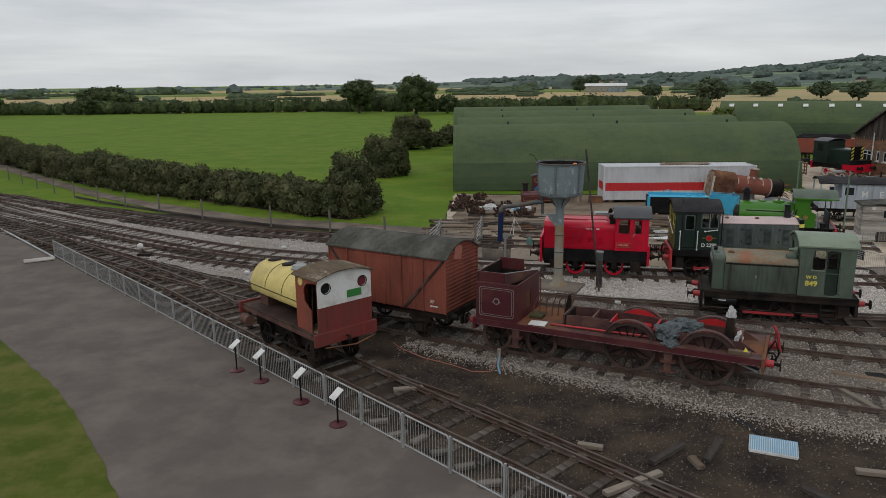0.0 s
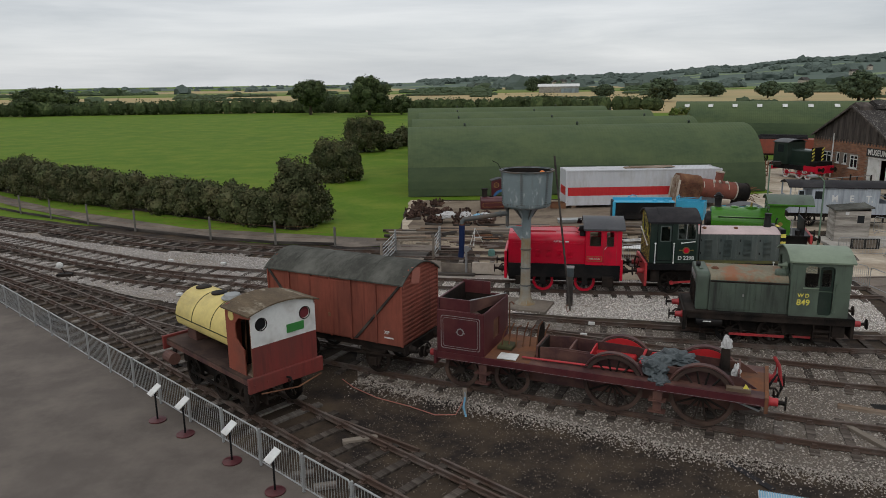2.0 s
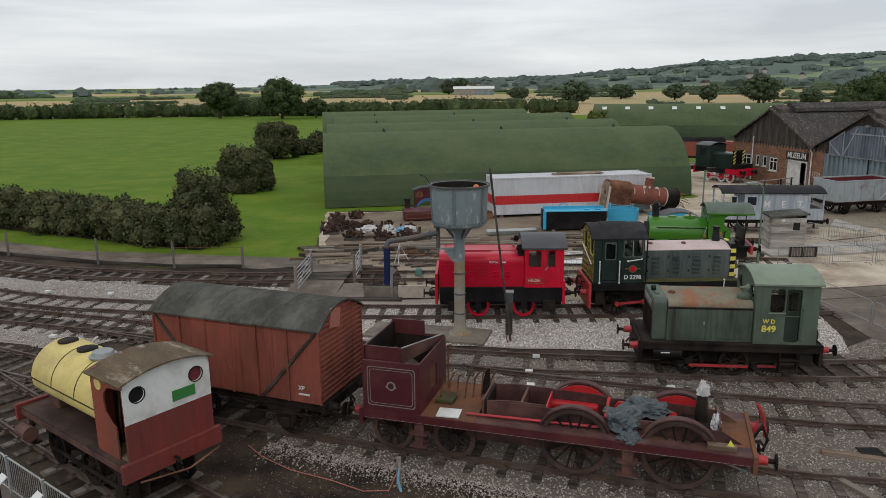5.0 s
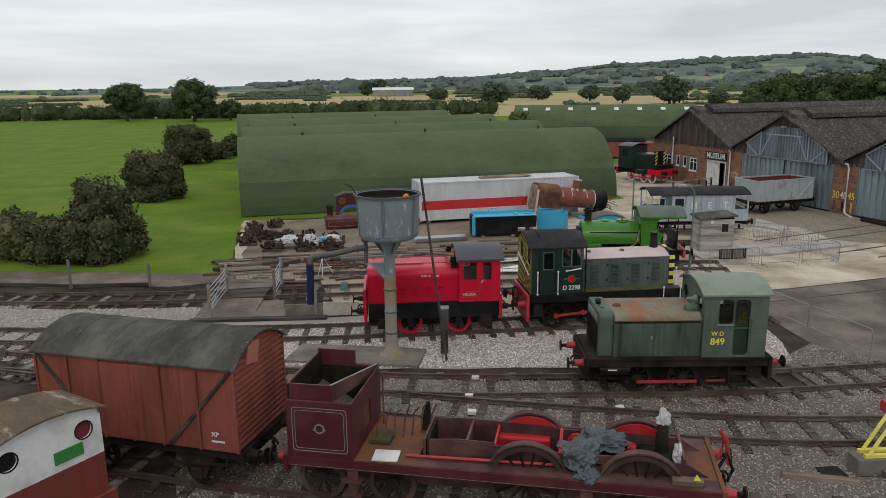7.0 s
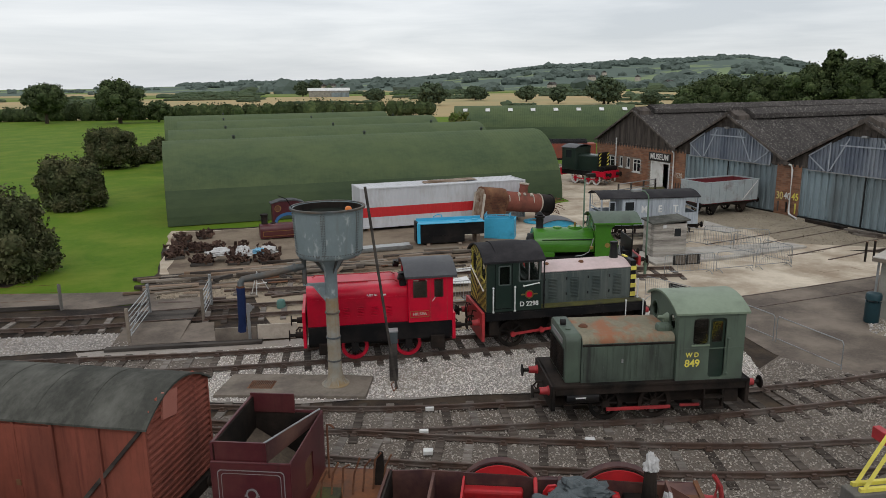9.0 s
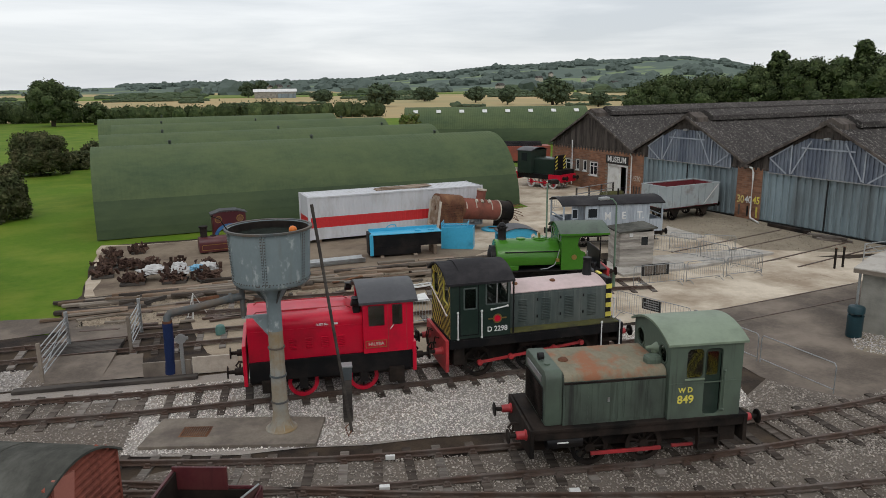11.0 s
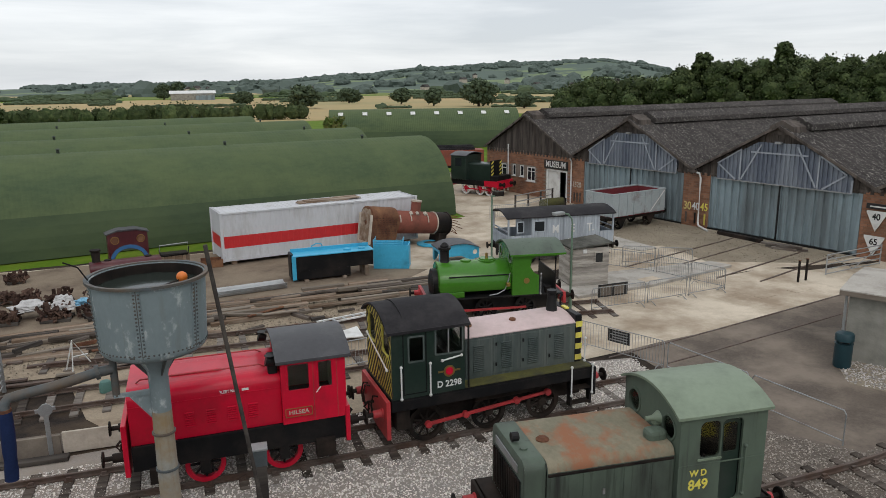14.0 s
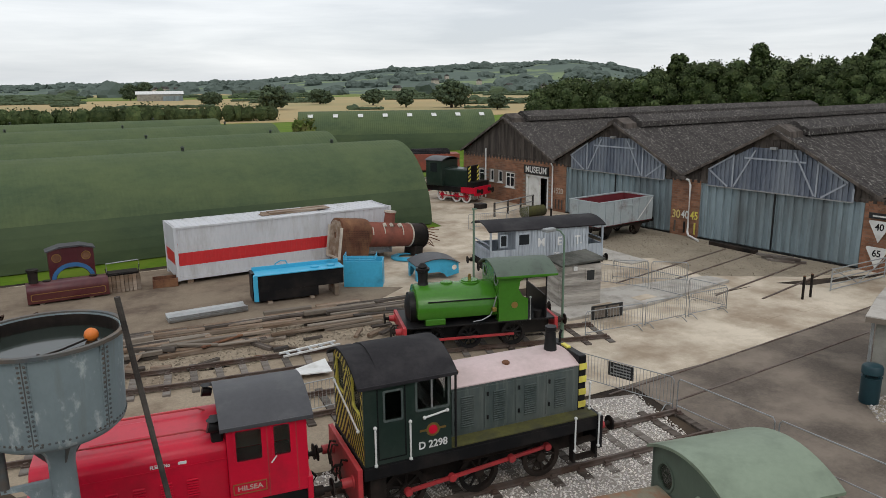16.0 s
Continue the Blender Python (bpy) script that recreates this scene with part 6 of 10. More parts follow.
    part("injector_pipe", tube([(-0.6, -0.95, 1.0), (-0.3, -1.0, 1.05), (0.0, -1.0, 1.2), (0.1, -1.02, 1.45), (0.2, -1.05, 1.9)], 0.022, 6), M["galv"], t)
    part("injector", box(0.05, 0.2, -1.1, -0.95, 1.35, 1.5, 0.02), M["brass"], t)
    for x in (-2.05, -0.7, 0.9):
        for y in (-0.76, 0.76):
            wheel(t, x, y, 0.42, M["black"], M["black"], 9)
    part("coupling_rod", box(-2.05, 0.9, -0.95, -0.89, 0.38, 0.47, 0.01), M["bufred"], t)
    part("cylinder", cyl((-2.7, -0.85, 0.6), (-2.1, -0.85, 0.6), 0.22, seg=16), M["black"], t)
    part("bucket", lathe([(0.12, 0.98), (0.16, 1.25)], 12, at=(1.75, -0.95, 0)), M["black"], t)
    return t


red_diesel()
green_diesel()
army_diesel()
covered_van()
CH = stripped_chassis()
yellow_tank_engine()
green_saddle_tank()
at = on_track("V", 6.4)
tarp = thing("tarpaulin", "crumpled grey-blue tarpaulin draped over the chassis", "tarpaulin", at)
crumpled(tarp, 1.55, -0.45, 1.35, 0.55, 0.5, 0.4, M["tarp"], "cloth", 3)
crumpled(tarp, 2.1, 0.1, 1.5, 0.6, 0.4, 0.3, M["tarp"], "cloth", 5)
crumpled(tarp, 1.75, -0.95, 1.18, 0.35, 0.3, 0.18, M["tarp"], "cloth", 8)
post = thing("wrapped_post", "dark iron post with its top wrapped in grey rag", "post", at)
part("post", lathe([(0.24, 1.22), (0.16, 1.35), (0.12, 2.05)], 12, at=(3.45, 0.25, 0)), M["frame"], post)
crumpled(post, 3.45, 0.25, 2.05, 0.15, 0.15, 0.32, M["bag"], "rag", 4)
crumpled(post, 3.78, -0.05, 1.38, 0.12, 0.34, 0.3, M["bag"], "rag", 11)
part("padded_strip", box(3.6, 4.3, 0.0, 0.25, 1.62, 1.68, m=pose(0, 0, 0, 0, 12, -12)), M["galv"], post)


# ---- arched huts ----
def hut(x, y, turn, length, radius, height, vents=3, windows=0):
    """An arched corrugated hut, its right end at (x, y), running to the left."""
    at = Matrix.Translation((x, y, 0)) @ Matrix.Rotation(radians(turn), 4, "Z")
    h = thing("arched_hut", "long dark green corrugated semicircular hut", "hut", at, "row of arched huts")
    n = 28
    out = [(-radius * math.cos(math.pi * i / n), height * math.sin(math.pi * i / n)) for i in range(n + 1)]
    b = bmesh.new()
    # corrugated skin: ribs run round the arch
    rings = []
    steps = int(length / 0.3)
    for k in range(steps * 2 + 1):
        s = -length * k / (steps * 2)
        o = 0.025 if k % 2 else 0.0
        rings.append([b.verts.new((s, u * (1 + o / radius), v * (1 + o / height))) for u, v in out])
    for r0, r1 in zip(rings, rings[1:]):
        for i in range(n):
            b.faces.new((r0[i], r0[i + 1], r1[i + 1], r1[i]))
    bmesh.ops.recalc_face_normals(b, faces=b.faces)
    shell = part("shell", b, M["hut"], h, smooth=False)
    # thin strip in a darker green over the lowest part of both sides
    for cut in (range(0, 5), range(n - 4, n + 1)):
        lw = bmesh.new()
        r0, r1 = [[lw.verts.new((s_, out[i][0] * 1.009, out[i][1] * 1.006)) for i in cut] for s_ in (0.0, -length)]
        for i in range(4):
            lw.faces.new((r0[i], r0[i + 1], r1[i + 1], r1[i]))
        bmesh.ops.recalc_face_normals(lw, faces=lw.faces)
        part("skirt_sheet", lw, M["hut_low"], shell, "darker green lower strip")
    for ex in (-0.06, -length + 0.06):
        e = bmesh.new()
        vs = [e.verts.new((ex, u * 0.99, v * 0.99)) for u, v in out]
        e.faces.new(vs)
        r = bmesh.ops.extrude_face_region(e, geom=e.faces[:])
        bmesh.ops.translate(e, verts=[v for v in r["geom"] if isinstance(v, bmesh.types.BMVert)], vec=(-0.05 if ex > -1 else 0.05, 0, 0))
        bmesh.ops.recalc_face_normals(e, faces=e.faces)
        part("end_wall", e, M["hut"], h)
    for i in range(vents):
        s = -length * (i + 0.5) / vents
        v = cyl((s, 0, height - 0.02), (s, 0, height + 0.22), 0.1, 0.1, 10)
        cyl((s, 0, height + 0.22), (s, 0, height + 0.32), 0.19, 0.06, 10, v)
        part("roof_vent", v, M["hut_vent"], h)
    for i in range(windows):
        s = -length * (i + 0.5) / windows
        a = radians(62)
        w = Matrix.Translation((s, -radius * 1.012 * math.cos(a), height * 1.012 * math.sin(a))) @ Matrix.Rotation(radians(28), 4, "X")
        part("skylight", box(-0.38, 0.38, -0.45, 0.45, -0.03, 0.05, m=w), M["white"], h, "pale translucent skylight panel")
    return h


HT = -2.2
hut(33.1, 70.9, HT, 31.9, 5.4, 5.75)
hut(33.8, 85.4, HT, 31.9, 5.4, 5.75)
hut(35.2, 103.4, HT, 31.9, 5.4, 5.75)
hut(34.0, 121.0, HT, 31.9, 5.4, 5.75, 2)
hut(77.0, 116.6, -25, 30.5, 5.4, 6.0, 0, 8)


# ---- museum sheds ----
def corrugated(x0, x1, z_of, z0, y, pitch=0.2, depth=0.04):
    """A ribbed upright sheet in the plane y, from z0 up to z_of(x)."""
    b = bmesh.new()
    xs = []
    k = int((x1 - x0) / pitch)
    for i in range(k):
        a = x0 + (x1 - x0) * i / k
        w = (x1 - x0) / k
        xs += [(a, 0), (a + 0.45 * w, 0), (a + 0.55 * w, depth), (a + 0.95 * w, depth)]
    xs.append((x1, 0))
    lo = [b.verts.new((x, y - o, z0)) for x, o in xs]
    hi = [b.verts.new((x, y - o, z_of(x))) for x, o in xs]
    for i in range(len(xs) - 1):
        b.faces.new((lo[i], lo[i + 1], hi[i + 1], hi[i]))
    return b


# local frame of the sheds: x runs along the front to the right, y into the shed
FRONT = Matrix.Translation((43.48, 76.45, 0)) @ Matrix.Rotation(radians(-88.6), 4, "Z")
BAY, EAVE, RIDGE, DEEP = 12.15, 3.95, 7.1, 48.0
sheds = thing("museum_sheds", "brick engine sheds with three weathered gables and sheet doors", "building", FRONT)


def rafter(x, i):
    u = x - i * BAY
    return EAVE + (RIDGE - EAVE) * (1 - abs(u - BAY / 2) / (BAY / 2))


for i in range(4):
    x0 = i * BAY
    for s in (0, 1):
        b = bmesh.new()
        xa, xb = (x0, x0 + BAY / 2) if s == 0 else (x0 + BAY / 2, x0 + BAY)
        za, zb = (EAVE, RIDGE) if s == 0 else (RIDGE, EAVE)
        n = 70
        rows_ = []
        for k in range(n * 2 + 1):
            y = -0.35 + (DEEP + 0.5) * k / (n * 2)
            o = 0.05 if k % 2 else 0.0
            rows_.append([b.verts.new((xa, y, za + o + 0.06)), b.verts.new(((xa + xb) / 2, y, (za + zb) / 2 + o + 0.06)), b.verts.new((xb, y, zb + o + 0.06))])
        for r0, r1 in zip(rows_, rows_[1:]):
            for k in range(2):
                b.faces.new((r0[k], r0[k + 1], r1[k + 1], r1[k]))
        part("roof_slope", b, M["roofsheet"], sheds)
    # raised ridge cap set back from the gable
    r = prism([(x0 + BAY / 2 - 1.0, RIDGE - 0.25), (x0 + BAY / 2 + 1.0, RIDGE - 0.25), (x0 + BAY / 2 + 0.95, RIDGE + 0.1), (x0 + BAY / 2, RIDGE + 0.55), (x0 + BAY / 2 - 0.95, RIDGE + 0.1)], 1.56, DEEP, "y")
    part("ridge_cap", r, M["roofsheet"], sheds)
    part("valley_gutter", box(x0 + BAY - 0.22, x0 + BAY + 0.22, -0.4, DEEP, EAVE - 0.12, EAVE + 0.02), M["board"], sheds)
part("back_wall", box(0, BAY * 4, DEEP - 0.3, DEEP, 0, EAVE), M["board"], sheds)
part("side_wall", box(-0.02, 0.3, 0.3, DEEP, -0.05, EAVE), M["brick"], sheds)
part("side_wall", box(BAY * 4 - 0.3, BAY * 4, 0.3, DEEP, -0.05, EAVE), M["brick"], sheds)


def brick_skin(x0, x1, z0, z1, y, holes=()):
    """Courses of bricks standing proud of the wall, in three mixed tones."""
    b = bmesh.new()
    rows_ = int((z1 - z0) / 0.15)
    for r in range(rows_):
        z = z0 + r * (z1 - z0) / rows_
        x = x0 - (0.22 if r % 2 else 0.0)
        while x < x1:
            a, c = max(x, x0) + 0.008, min(x + 0.44, x1) - 0.008
            h = (z1 - z0) / rows_
            if c - a > 0.05 and not any(a < hx1 and c > hx0 and z + h > hz0 and z < hz1 for hx0, hx1, hz0, hz1 in holes):
                vs = [b.verts.new(p) for p in ((a, y, z + 0.008), (c, y, z + 0.008), (c, y, z + h - 0.008), (a, y, z + h - 0.008))]
                ws = [b.verts.new((v.co.x, y - 0.015, v.co.z)) for v in vs]
                b.faces.new(ws)
                for i in range(4):
                    b.faces.new((vs[i], vs[(i + 1) % 4], ws[(i + 1) % 4], ws[i]))
            x += 0.44
    bmesh.ops.recalc_face_normals(b, faces=b.faces)
    return b


WIN = [(1.65, 3.1, 1.4, 2.55), (3.95, 4.45, 1.6, 2.6), (5.05, 5.6, 1.6, 2.6), (6.05, 7.2, 1.3, 2.55)]
DOOR = (8.75, 11.35, 0.0, 2.6)
fw = part("brick_wall", wall_with_holes([(0, -0.05), (8.75, -0.05), (8.75, 2.6), (11.35, 2.6), (11.35, -0.05), (13.35, -0.05), (13.35, EAVE), (0, EAVE)], [[(a, c), (b_, c), (b_, d), (a, d)] for a, b_, c, d in WIN], 0.0, 0.3, "y"), M["mortar"], sheds)
tagged(part("bricks", brick_skin(0, 13.35, -0.05, EAVE - 0.2, 0.0, WIN + [DOOR]), M["brick_isl"], fw), kind="stuff")
for a, b_, c, d in WIN:
    w = part("window", wall_with_holes([(a, c), (b_, c), (b_, d), (a, d)], [[(a + 0.09, c + 0.09), (b_ - 0.09, c + 0.09), (b_ - 0.09, d - 0.09), (a + 0.09, d - 0.09)]], 0.02, 0.1, "y"), M["white"], sheds)
    part("pane", box(a + 0.08, b_ - 0.08, 0.05, 0.06, c + 0.08, d - 0.08), M["winglass"], w)
    part("sill", box(a - 0.05, b_ + 0.05, -0.08, 0.04, c - 0.08, c), M["white"], w)
    if b_ - a > 0.8:
        part("mullion", box((a + b_) / 2 - 0.04, (a + b_) / 2 + 0.04, 0.015, 0.08, c + 0.05, d - 0.05), M["white"], w)
        part("transom", box(a + 0.05, b_ - 0.05, 0.016, 0.078, d - 0.42, d - 0.35), M["white"], w)
part("entrance_frame", wall_with_holes([(8.7, 0), (8.85, 0), (8.85, 2.45), (11.2, 2.45), (11.2, 0), (11.35, 0), (11.35, 2.6), (8.7, 2.6)], [], 0.0, 0.16, "y"), M["white"], sheds)
part("entrance_door", box(8.86, 10.3, 0.14, 0.2, 0.0, 2.45), M["white"], sheds, "plain white entrance door")
# near-black plate paints the shade of the open doorway
part("entrance_lobby", box(10.3, 11.2, 0.6, 0.64, 0.0, 2.45), M["dark"], sheds)
ns = part("name_sign", box(8.5, 11.45, -0.1, -0.02, 2.66, 3.4, 0.01), M["signblack"], sheds, "dark sign board with white capital letters")
text_mesh("MUSEUM", 0.72, M["white"], ns, near(9.98, -0.105, 3.03), "lettering", 0.9)
part("soil_pipe", cyl((3.45, -0.12, 0.1), (3.45, -0.12, 4.4), 0.06, seg=10), M["white"], sheds)
part("downpipe", tube([(11.95, -0.3, 3.75), (11.95, -0.12, 3.5), (11.95, -0.12, 0.0)], 0.06, 8), M["white"], sheds)
part("downpipe", tube([(24.3, -0.4, 3.85), (24.75, -0.25, 3.75), (24.85, -0.2, 3.4), (24.85, -0.2, 0.35), (25.0, -0.3, 0.15), (26.2, -0.9, 0.06)], 0.07, 8), M["white"], sheds)
part("gutter_head", box(23.9, 24.6, -0.5, -0.3, 3.75, 3.95, 0.02), M["board"], sheds)
for i, (p0, p1) in enumerate(((13.35 - 0.002, 13.4), (23.3, 25.5), (35.6, 37.6), (47.6, 48.6))):
    if i:
        pier = part("brick_pier", box(p0, p1, 0.0, 0.45, -0.05, EAVE - 0.15), M["mortar"], sheds)
        tagged(part("bricks", brick_skin(p0, p1, -0.05, EAVE - 0.2, 0.0), M["brick_isl"], pier), kind="stuff")
for body, x, z, s, m_ in (("1520", 12.55, 1.6, 0.62, "cream2"), ("30", 23.75, 1.35, 0.78, "cream"), ("40", 24.45, 1.38, 0.72, "white"), ("45", 25.15, 1.4, 0.72, "yellow")):
    text_mesh(body, s, M[m_], sheds, near(x, -0.03, z), "wall_number", 0.85)
for x, m_ in ((12.3, "board"), (12.65, "board"), (13.0, "board"), (23.7, "board"), (24.45, "dark"), (25.25, "yellow")):
    part("gauge_post", box(x - 0.05, x + 0.05, -0.08, -0.02, 0.2, 0.95), M[m_], sheds)
for z, s in ((1.75, "40"), (0.35, "65")):
    sg = part("triangle_sign", prism([(35.95, z + 1.0), (37.05, z + 1.0), (37.05, z + 0.9), (36.5, z - 0.15), (35.95, z + 0.9)], -0.14, -0.1, "y"), M["white"], sheds, "white triangular speed board")
    text_mesh(s, 0.5, M["black"], sg, near(36.5, -0.145, z + 0.66), "lettering", 0.9)
part("sign_header", box(35.9, 37.4, -0.14, -0.1, 2.85, 3.15), M["signblack"], sheds)
part("sign_bar", box(36.1, 37.1, -0.148, -0.14, 2.95, 3.03), M["white"], sheds)
for i in range(4):
    x0 = i * BAY
    d0, d1 = (13.4, 23.3) if i == 1 else (25.5, 35.6) if i == 2 else (x0 + 1.2, x0 + BAY - 1.2)
    mid = x0 + BAY / 2
    if i:
        for a, b_ in ((d0, (d0 + d1) / 2 - 0.04), ((d0 + d1) / 2 + 0.04, d1)):
            dr = part("sliding_door", corrugated(a, b_, lambda x: 3.72, 0.12, 0.12, 0.52, 0.11), M["doorsheet"], sheds, "tall blue-grey sheet sliding door")
            part("door_edge", box(a - 0.04, a + 0.06, 0.05, 0.16, 0.1, 3.72), M["doorsheet"], dr)
            part("door_back", box(a, b_, 0.14, 0.18, 0.1, 3.72), M["doorsheet"], dr)
        # solid near-black strip painted as the shade between the two leaves
        part("door_gap", box((d0 + d1) / 2 - 0.035, (d0 + d1) / 2 + 0.035, -0.03, 0.06, 0.12, 3.7), M["dark"], sheds)
        part("door_track", box(d0 - 0.3, d1 + 0.3, -0.02, 0.2, 3.70, 3.82), M["board"], sheds)
        part("door_sill", box(d0, d1, -0.05, 0.3, -0.05, 0.1), M["dark"], sheds)
        g0, g1 = d0 + 0.5, d1 - 0.6

        def inner(x, i=i):
            return min(rafter(x, i) - 0.25, RIDGE - 1.0)
        g = part("gable_sheet", corrugated(g0, g1, inner, 3.55, -0.05, 0.3, 0.08), M["gablesheet"], sheds, "slate-blue corrugated gable sheeting")
        # white trussing on the sheeting
        h = RIDGE - 1.15
        for (xa, za), (xb, zb) in (((mid - 1.9, h - 0.5), (mid + 1.9, h - 0.5)), ((mid - 1.2, h), (mid - 2.5, 3.65)), ((mid + 1.2, h), (mid + 2.5, 3.65)),
                                   ((mid - 2.6, 3.6), (mid - 2.6, h - 0.35)), ((mid + 2.6, 3.6), (mid + 2.6, h - 0.35)),
                                   ((mid - 2.6, h - 0.4), (mid - 4.3, 4.55)), ((mid + 2.6, h - 0.4), (mid + 4.3, 4.55)), ((mid - 2.9, 3.6), (mid - 4.2, 4.5)), ((mid + 2.9, 3.6), (mid + 4.2, 4.5)),
                                   ((g1, 3.55), (g1, 4.3))):
            L_ = math.hypot(xb - xa, zb - za)
            part("brace", box(0, L_, -0.17, -0.14, -0.05, 0.05, m=Matrix.Translation((xa, 0, za)) @ Matrix.Rotation(-math.atan2(zb - za, xb - xa), 4, "Y")), M["bracewhite"], g)
        part("sheet_foot", box(g0, g1, -0.15, 0.0, 3.5, 3.57), M["galv"], g)
        part("floodlight", box(mid - 0.2, mid + 0.2, -0.4, -0.15, RIDGE - 1.05, RIDGE - 0.9, 0.03), M["galv"], sheds)
    # dark boards round the sheeting and up to the ridge
    n = 56
    for k in range(n):
        a, c = x0 + 0.05 + k * (BAY - 0.1) / n, x0 + 0.05 + (k + 1) * (BAY - 0.1) / n
        m_ = (a + c) / 2
        lo = EAVE - 0.35
        if i and g0 < m_ < g1:
            lo = min(rafter(m_, i) - 0.27, RIDGE - 1.02)
        part("gable_board", prism([(a + 0.006, lo), (c - 0.006, lo), (c - 0.006, rafter(c, i) + 0.02), (a + 0.006, rafter(a, i) + 0.02)], 0.0 if k % 2 else -0.02, 0.1, "y"), M["board"], sheds)
    if i:
        part("gable_back", prism([(x0 + 0.1, EAVE - 0.1), (x0 + BAY - 0.1, EAVE - 0.1), (mid, RIDGE - 0.1)], 0.12, 0.16, "y"), M["gablesheet"], sheds)
    for s in (-1, 1):
        xa = mid + s * BAY / 2
        L_ = math.hypot(BAY / 2, RIDGE - EAVE)
        part("barge_board", box(0, L_, -0.42, -0.36, -0.06, 0.1, m=Matrix.Translation((xa, 0, EAVE + 0.03)) @ Matrix.Rotation(-math.atan2(RIDGE - EAVE, -s * BAY / 2), 4, "Y")), M["board"], sheds)
    part("ridge_front", prism([(mid - 0.85, RIDGE - 0.5), (mid + 0.85, RIDGE - 0.5), (mid + 0.78, RIDGE + 0.0), (mid, RIDGE + 0.38), (mid - 0.78, RIDGE + 0.0)], -0.12, 1.2, "y"), M["board"], sheds)


# ---- water tank ----
def water_tank():
    t = thing("water_tank", "round riveted blue-grey water tank on a column with swing pipe", "water tank", pose(5.66, 34.3, 0))
    R0, R1, Z0, Z1 = 1.06, 1.15, 4.56, 6.10
    n = 48
    # shell with a rounded lower edge and a dished bottom
    b = lathe([(0.3, Z0 - 0.16), (R0 - 0.3, Z0 - 0.08), (R0 - 0.1, Z0 - 0.03), (R0 - 0.02, Z0 + 0.04), (R0, Z0 + 0.12), (R1 - 0.02, Z1), (R1 - 0.05, Z1), (R0 - 0.04, Z0 + 0.16), (0.2, Z0 + 0.06)], n)
    tank = part("tank", b, M["tankblue"], t, smooth=True)
    part("rim", lathe([(R1 - 0.03, Z1 - 0.04), (R1 + 0.045, Z1 - 0.03), (R1 + 0.045, Z1 + 0.03), (R1 - 0.03, Z1 + 0.03)], n, ring=True), M["rimgrey"], tank, "dark angle-iron rim", smooth=True)
    part("inner_lining", lathe([(R1 - 0.055, Z1 - 0.02), (R1 - 0.06, Z1 - 0.5), (R1 - 0.08, Z1 - 0.5), (R1 - 0.07, Z1 - 0.02)], n, ring=True), M["frame"], tank)
    part("water", cyl((0, 0, Z1 - 0.3), (0, 0, Z1 - 0.22), R1 - 0.07, seg=n), M["water"], tank, "dark still water")
    # lapped seams with a double row of dark rivets, and a row round the foot
    for a in range(0, 360, 60):
        q = Matrix.Rotation(radians(a - 111), 4, "Z")
        strip = part("seam_strip", prism([(R0 - 0.01, Z0 + 0.1), (R0 + 0.012, Z0 + 0.1), (R1 + 0.0, Z1 - 0.02), (R1 - 0.03, Z1 - 0.02)], -0.07, 0.07, "y"), M["tankblue"], tank, at=q)
        part("seam_gap", prism([(R0, Z0 + 0.1), (R0 + 0.016, Z0 + 0.1), (R1 + 0.004, Z1 - 0.02), (R1 - 0.02, Z1 - 0.02)], -0.012, 0.006, "y"), M["rimgrey"], strip)
        s = bmesh.new()
        for k in range(17):
            f = (k + 0.5) / 17
            r = R0 + (R1 - R0) * f + 0.012
            for off in (-0.045, 0.045):
                m0 = len(s.verts)
                lathe([(0.024, 0), (0.017, 0.014), (0.005, 0.018)], 6, "z", s)
                s.verts.ensure_lookup_table()
                for v in s.verts[m0:]:
                    v.co = Vector((r + v.co.z, off + v.co.x, Z0 + 0.13 + f * (Z1 - Z0 - 0.2) + v.co.y))
        tagged(part("rivet_seam", s, M["rimgrey"], tank, at=q), kind="stuff")
    s = bmesh.new()
    for k in range(72):
        a = 2 * math.pi * k / 72
        m0 = len(s.verts)
        lathe([(0.022, 0), (0.016, 0.014), (0.005, 0.018)], 6, "z", s)
        s.verts.ensure_lookup_table()
        for v in s.verts[m0:]:
            v.co = Matrix.Rotation(a, 3, "Z") @ Vector((R0 + 0.002 + v.co.z, v.co.x, Z0 + 0.15 + v.co.y))
    tagged(part("foot_rivets", s, M["rimgrey"], tank), kind="stuff")
    # chipped paint showing iron round the lower edge
    rc = random.Random(8)
    for k in range(26):
        a, w_ = rc.uniform(0, 6.28), rc.uniform(0.03, 0.1)
        part("paint_chip", box(R0 + 0.0, R0 + 0.006, -w_, w_, Z0 + 0.1, Z0 + 0.1 + rc.uniform(0.015, 0.04), 0.004), M["rimgrey"], tank, at=Matrix.Rotation(a, 4, "Z"))
    part("float", lathe([(0.02, -0.115)] + [(0.115 * math.cos(radians(x)), 0.115 * math.sin(radians(x))) for x in range(-75, 90, 15)] + [(0.01, 0.115)], 18, at=(0.66, -0.05, Z1 - 0.13)), M["orange"], t, "orange ball float", smooth=True)
    part("float_arm", tube([(0.6, -0.1, Z1 - 0.17), (0.2, -0.35, Z1 - 0.19), (-0.1, -0.5, Z1 - 0.19)], 0.016, 6), M["frame"], t)
    part("valve", box(-0.4, 0.05, -0.54, -0.48, Z1 - 0.25, Z1 - 0.18), M["frame"], t)
    part("valve_arm", box(-0.16, -0.12, -0.66, -0.36, Z1 - 0.24, Z1 - 0.19), M["frame"], t)
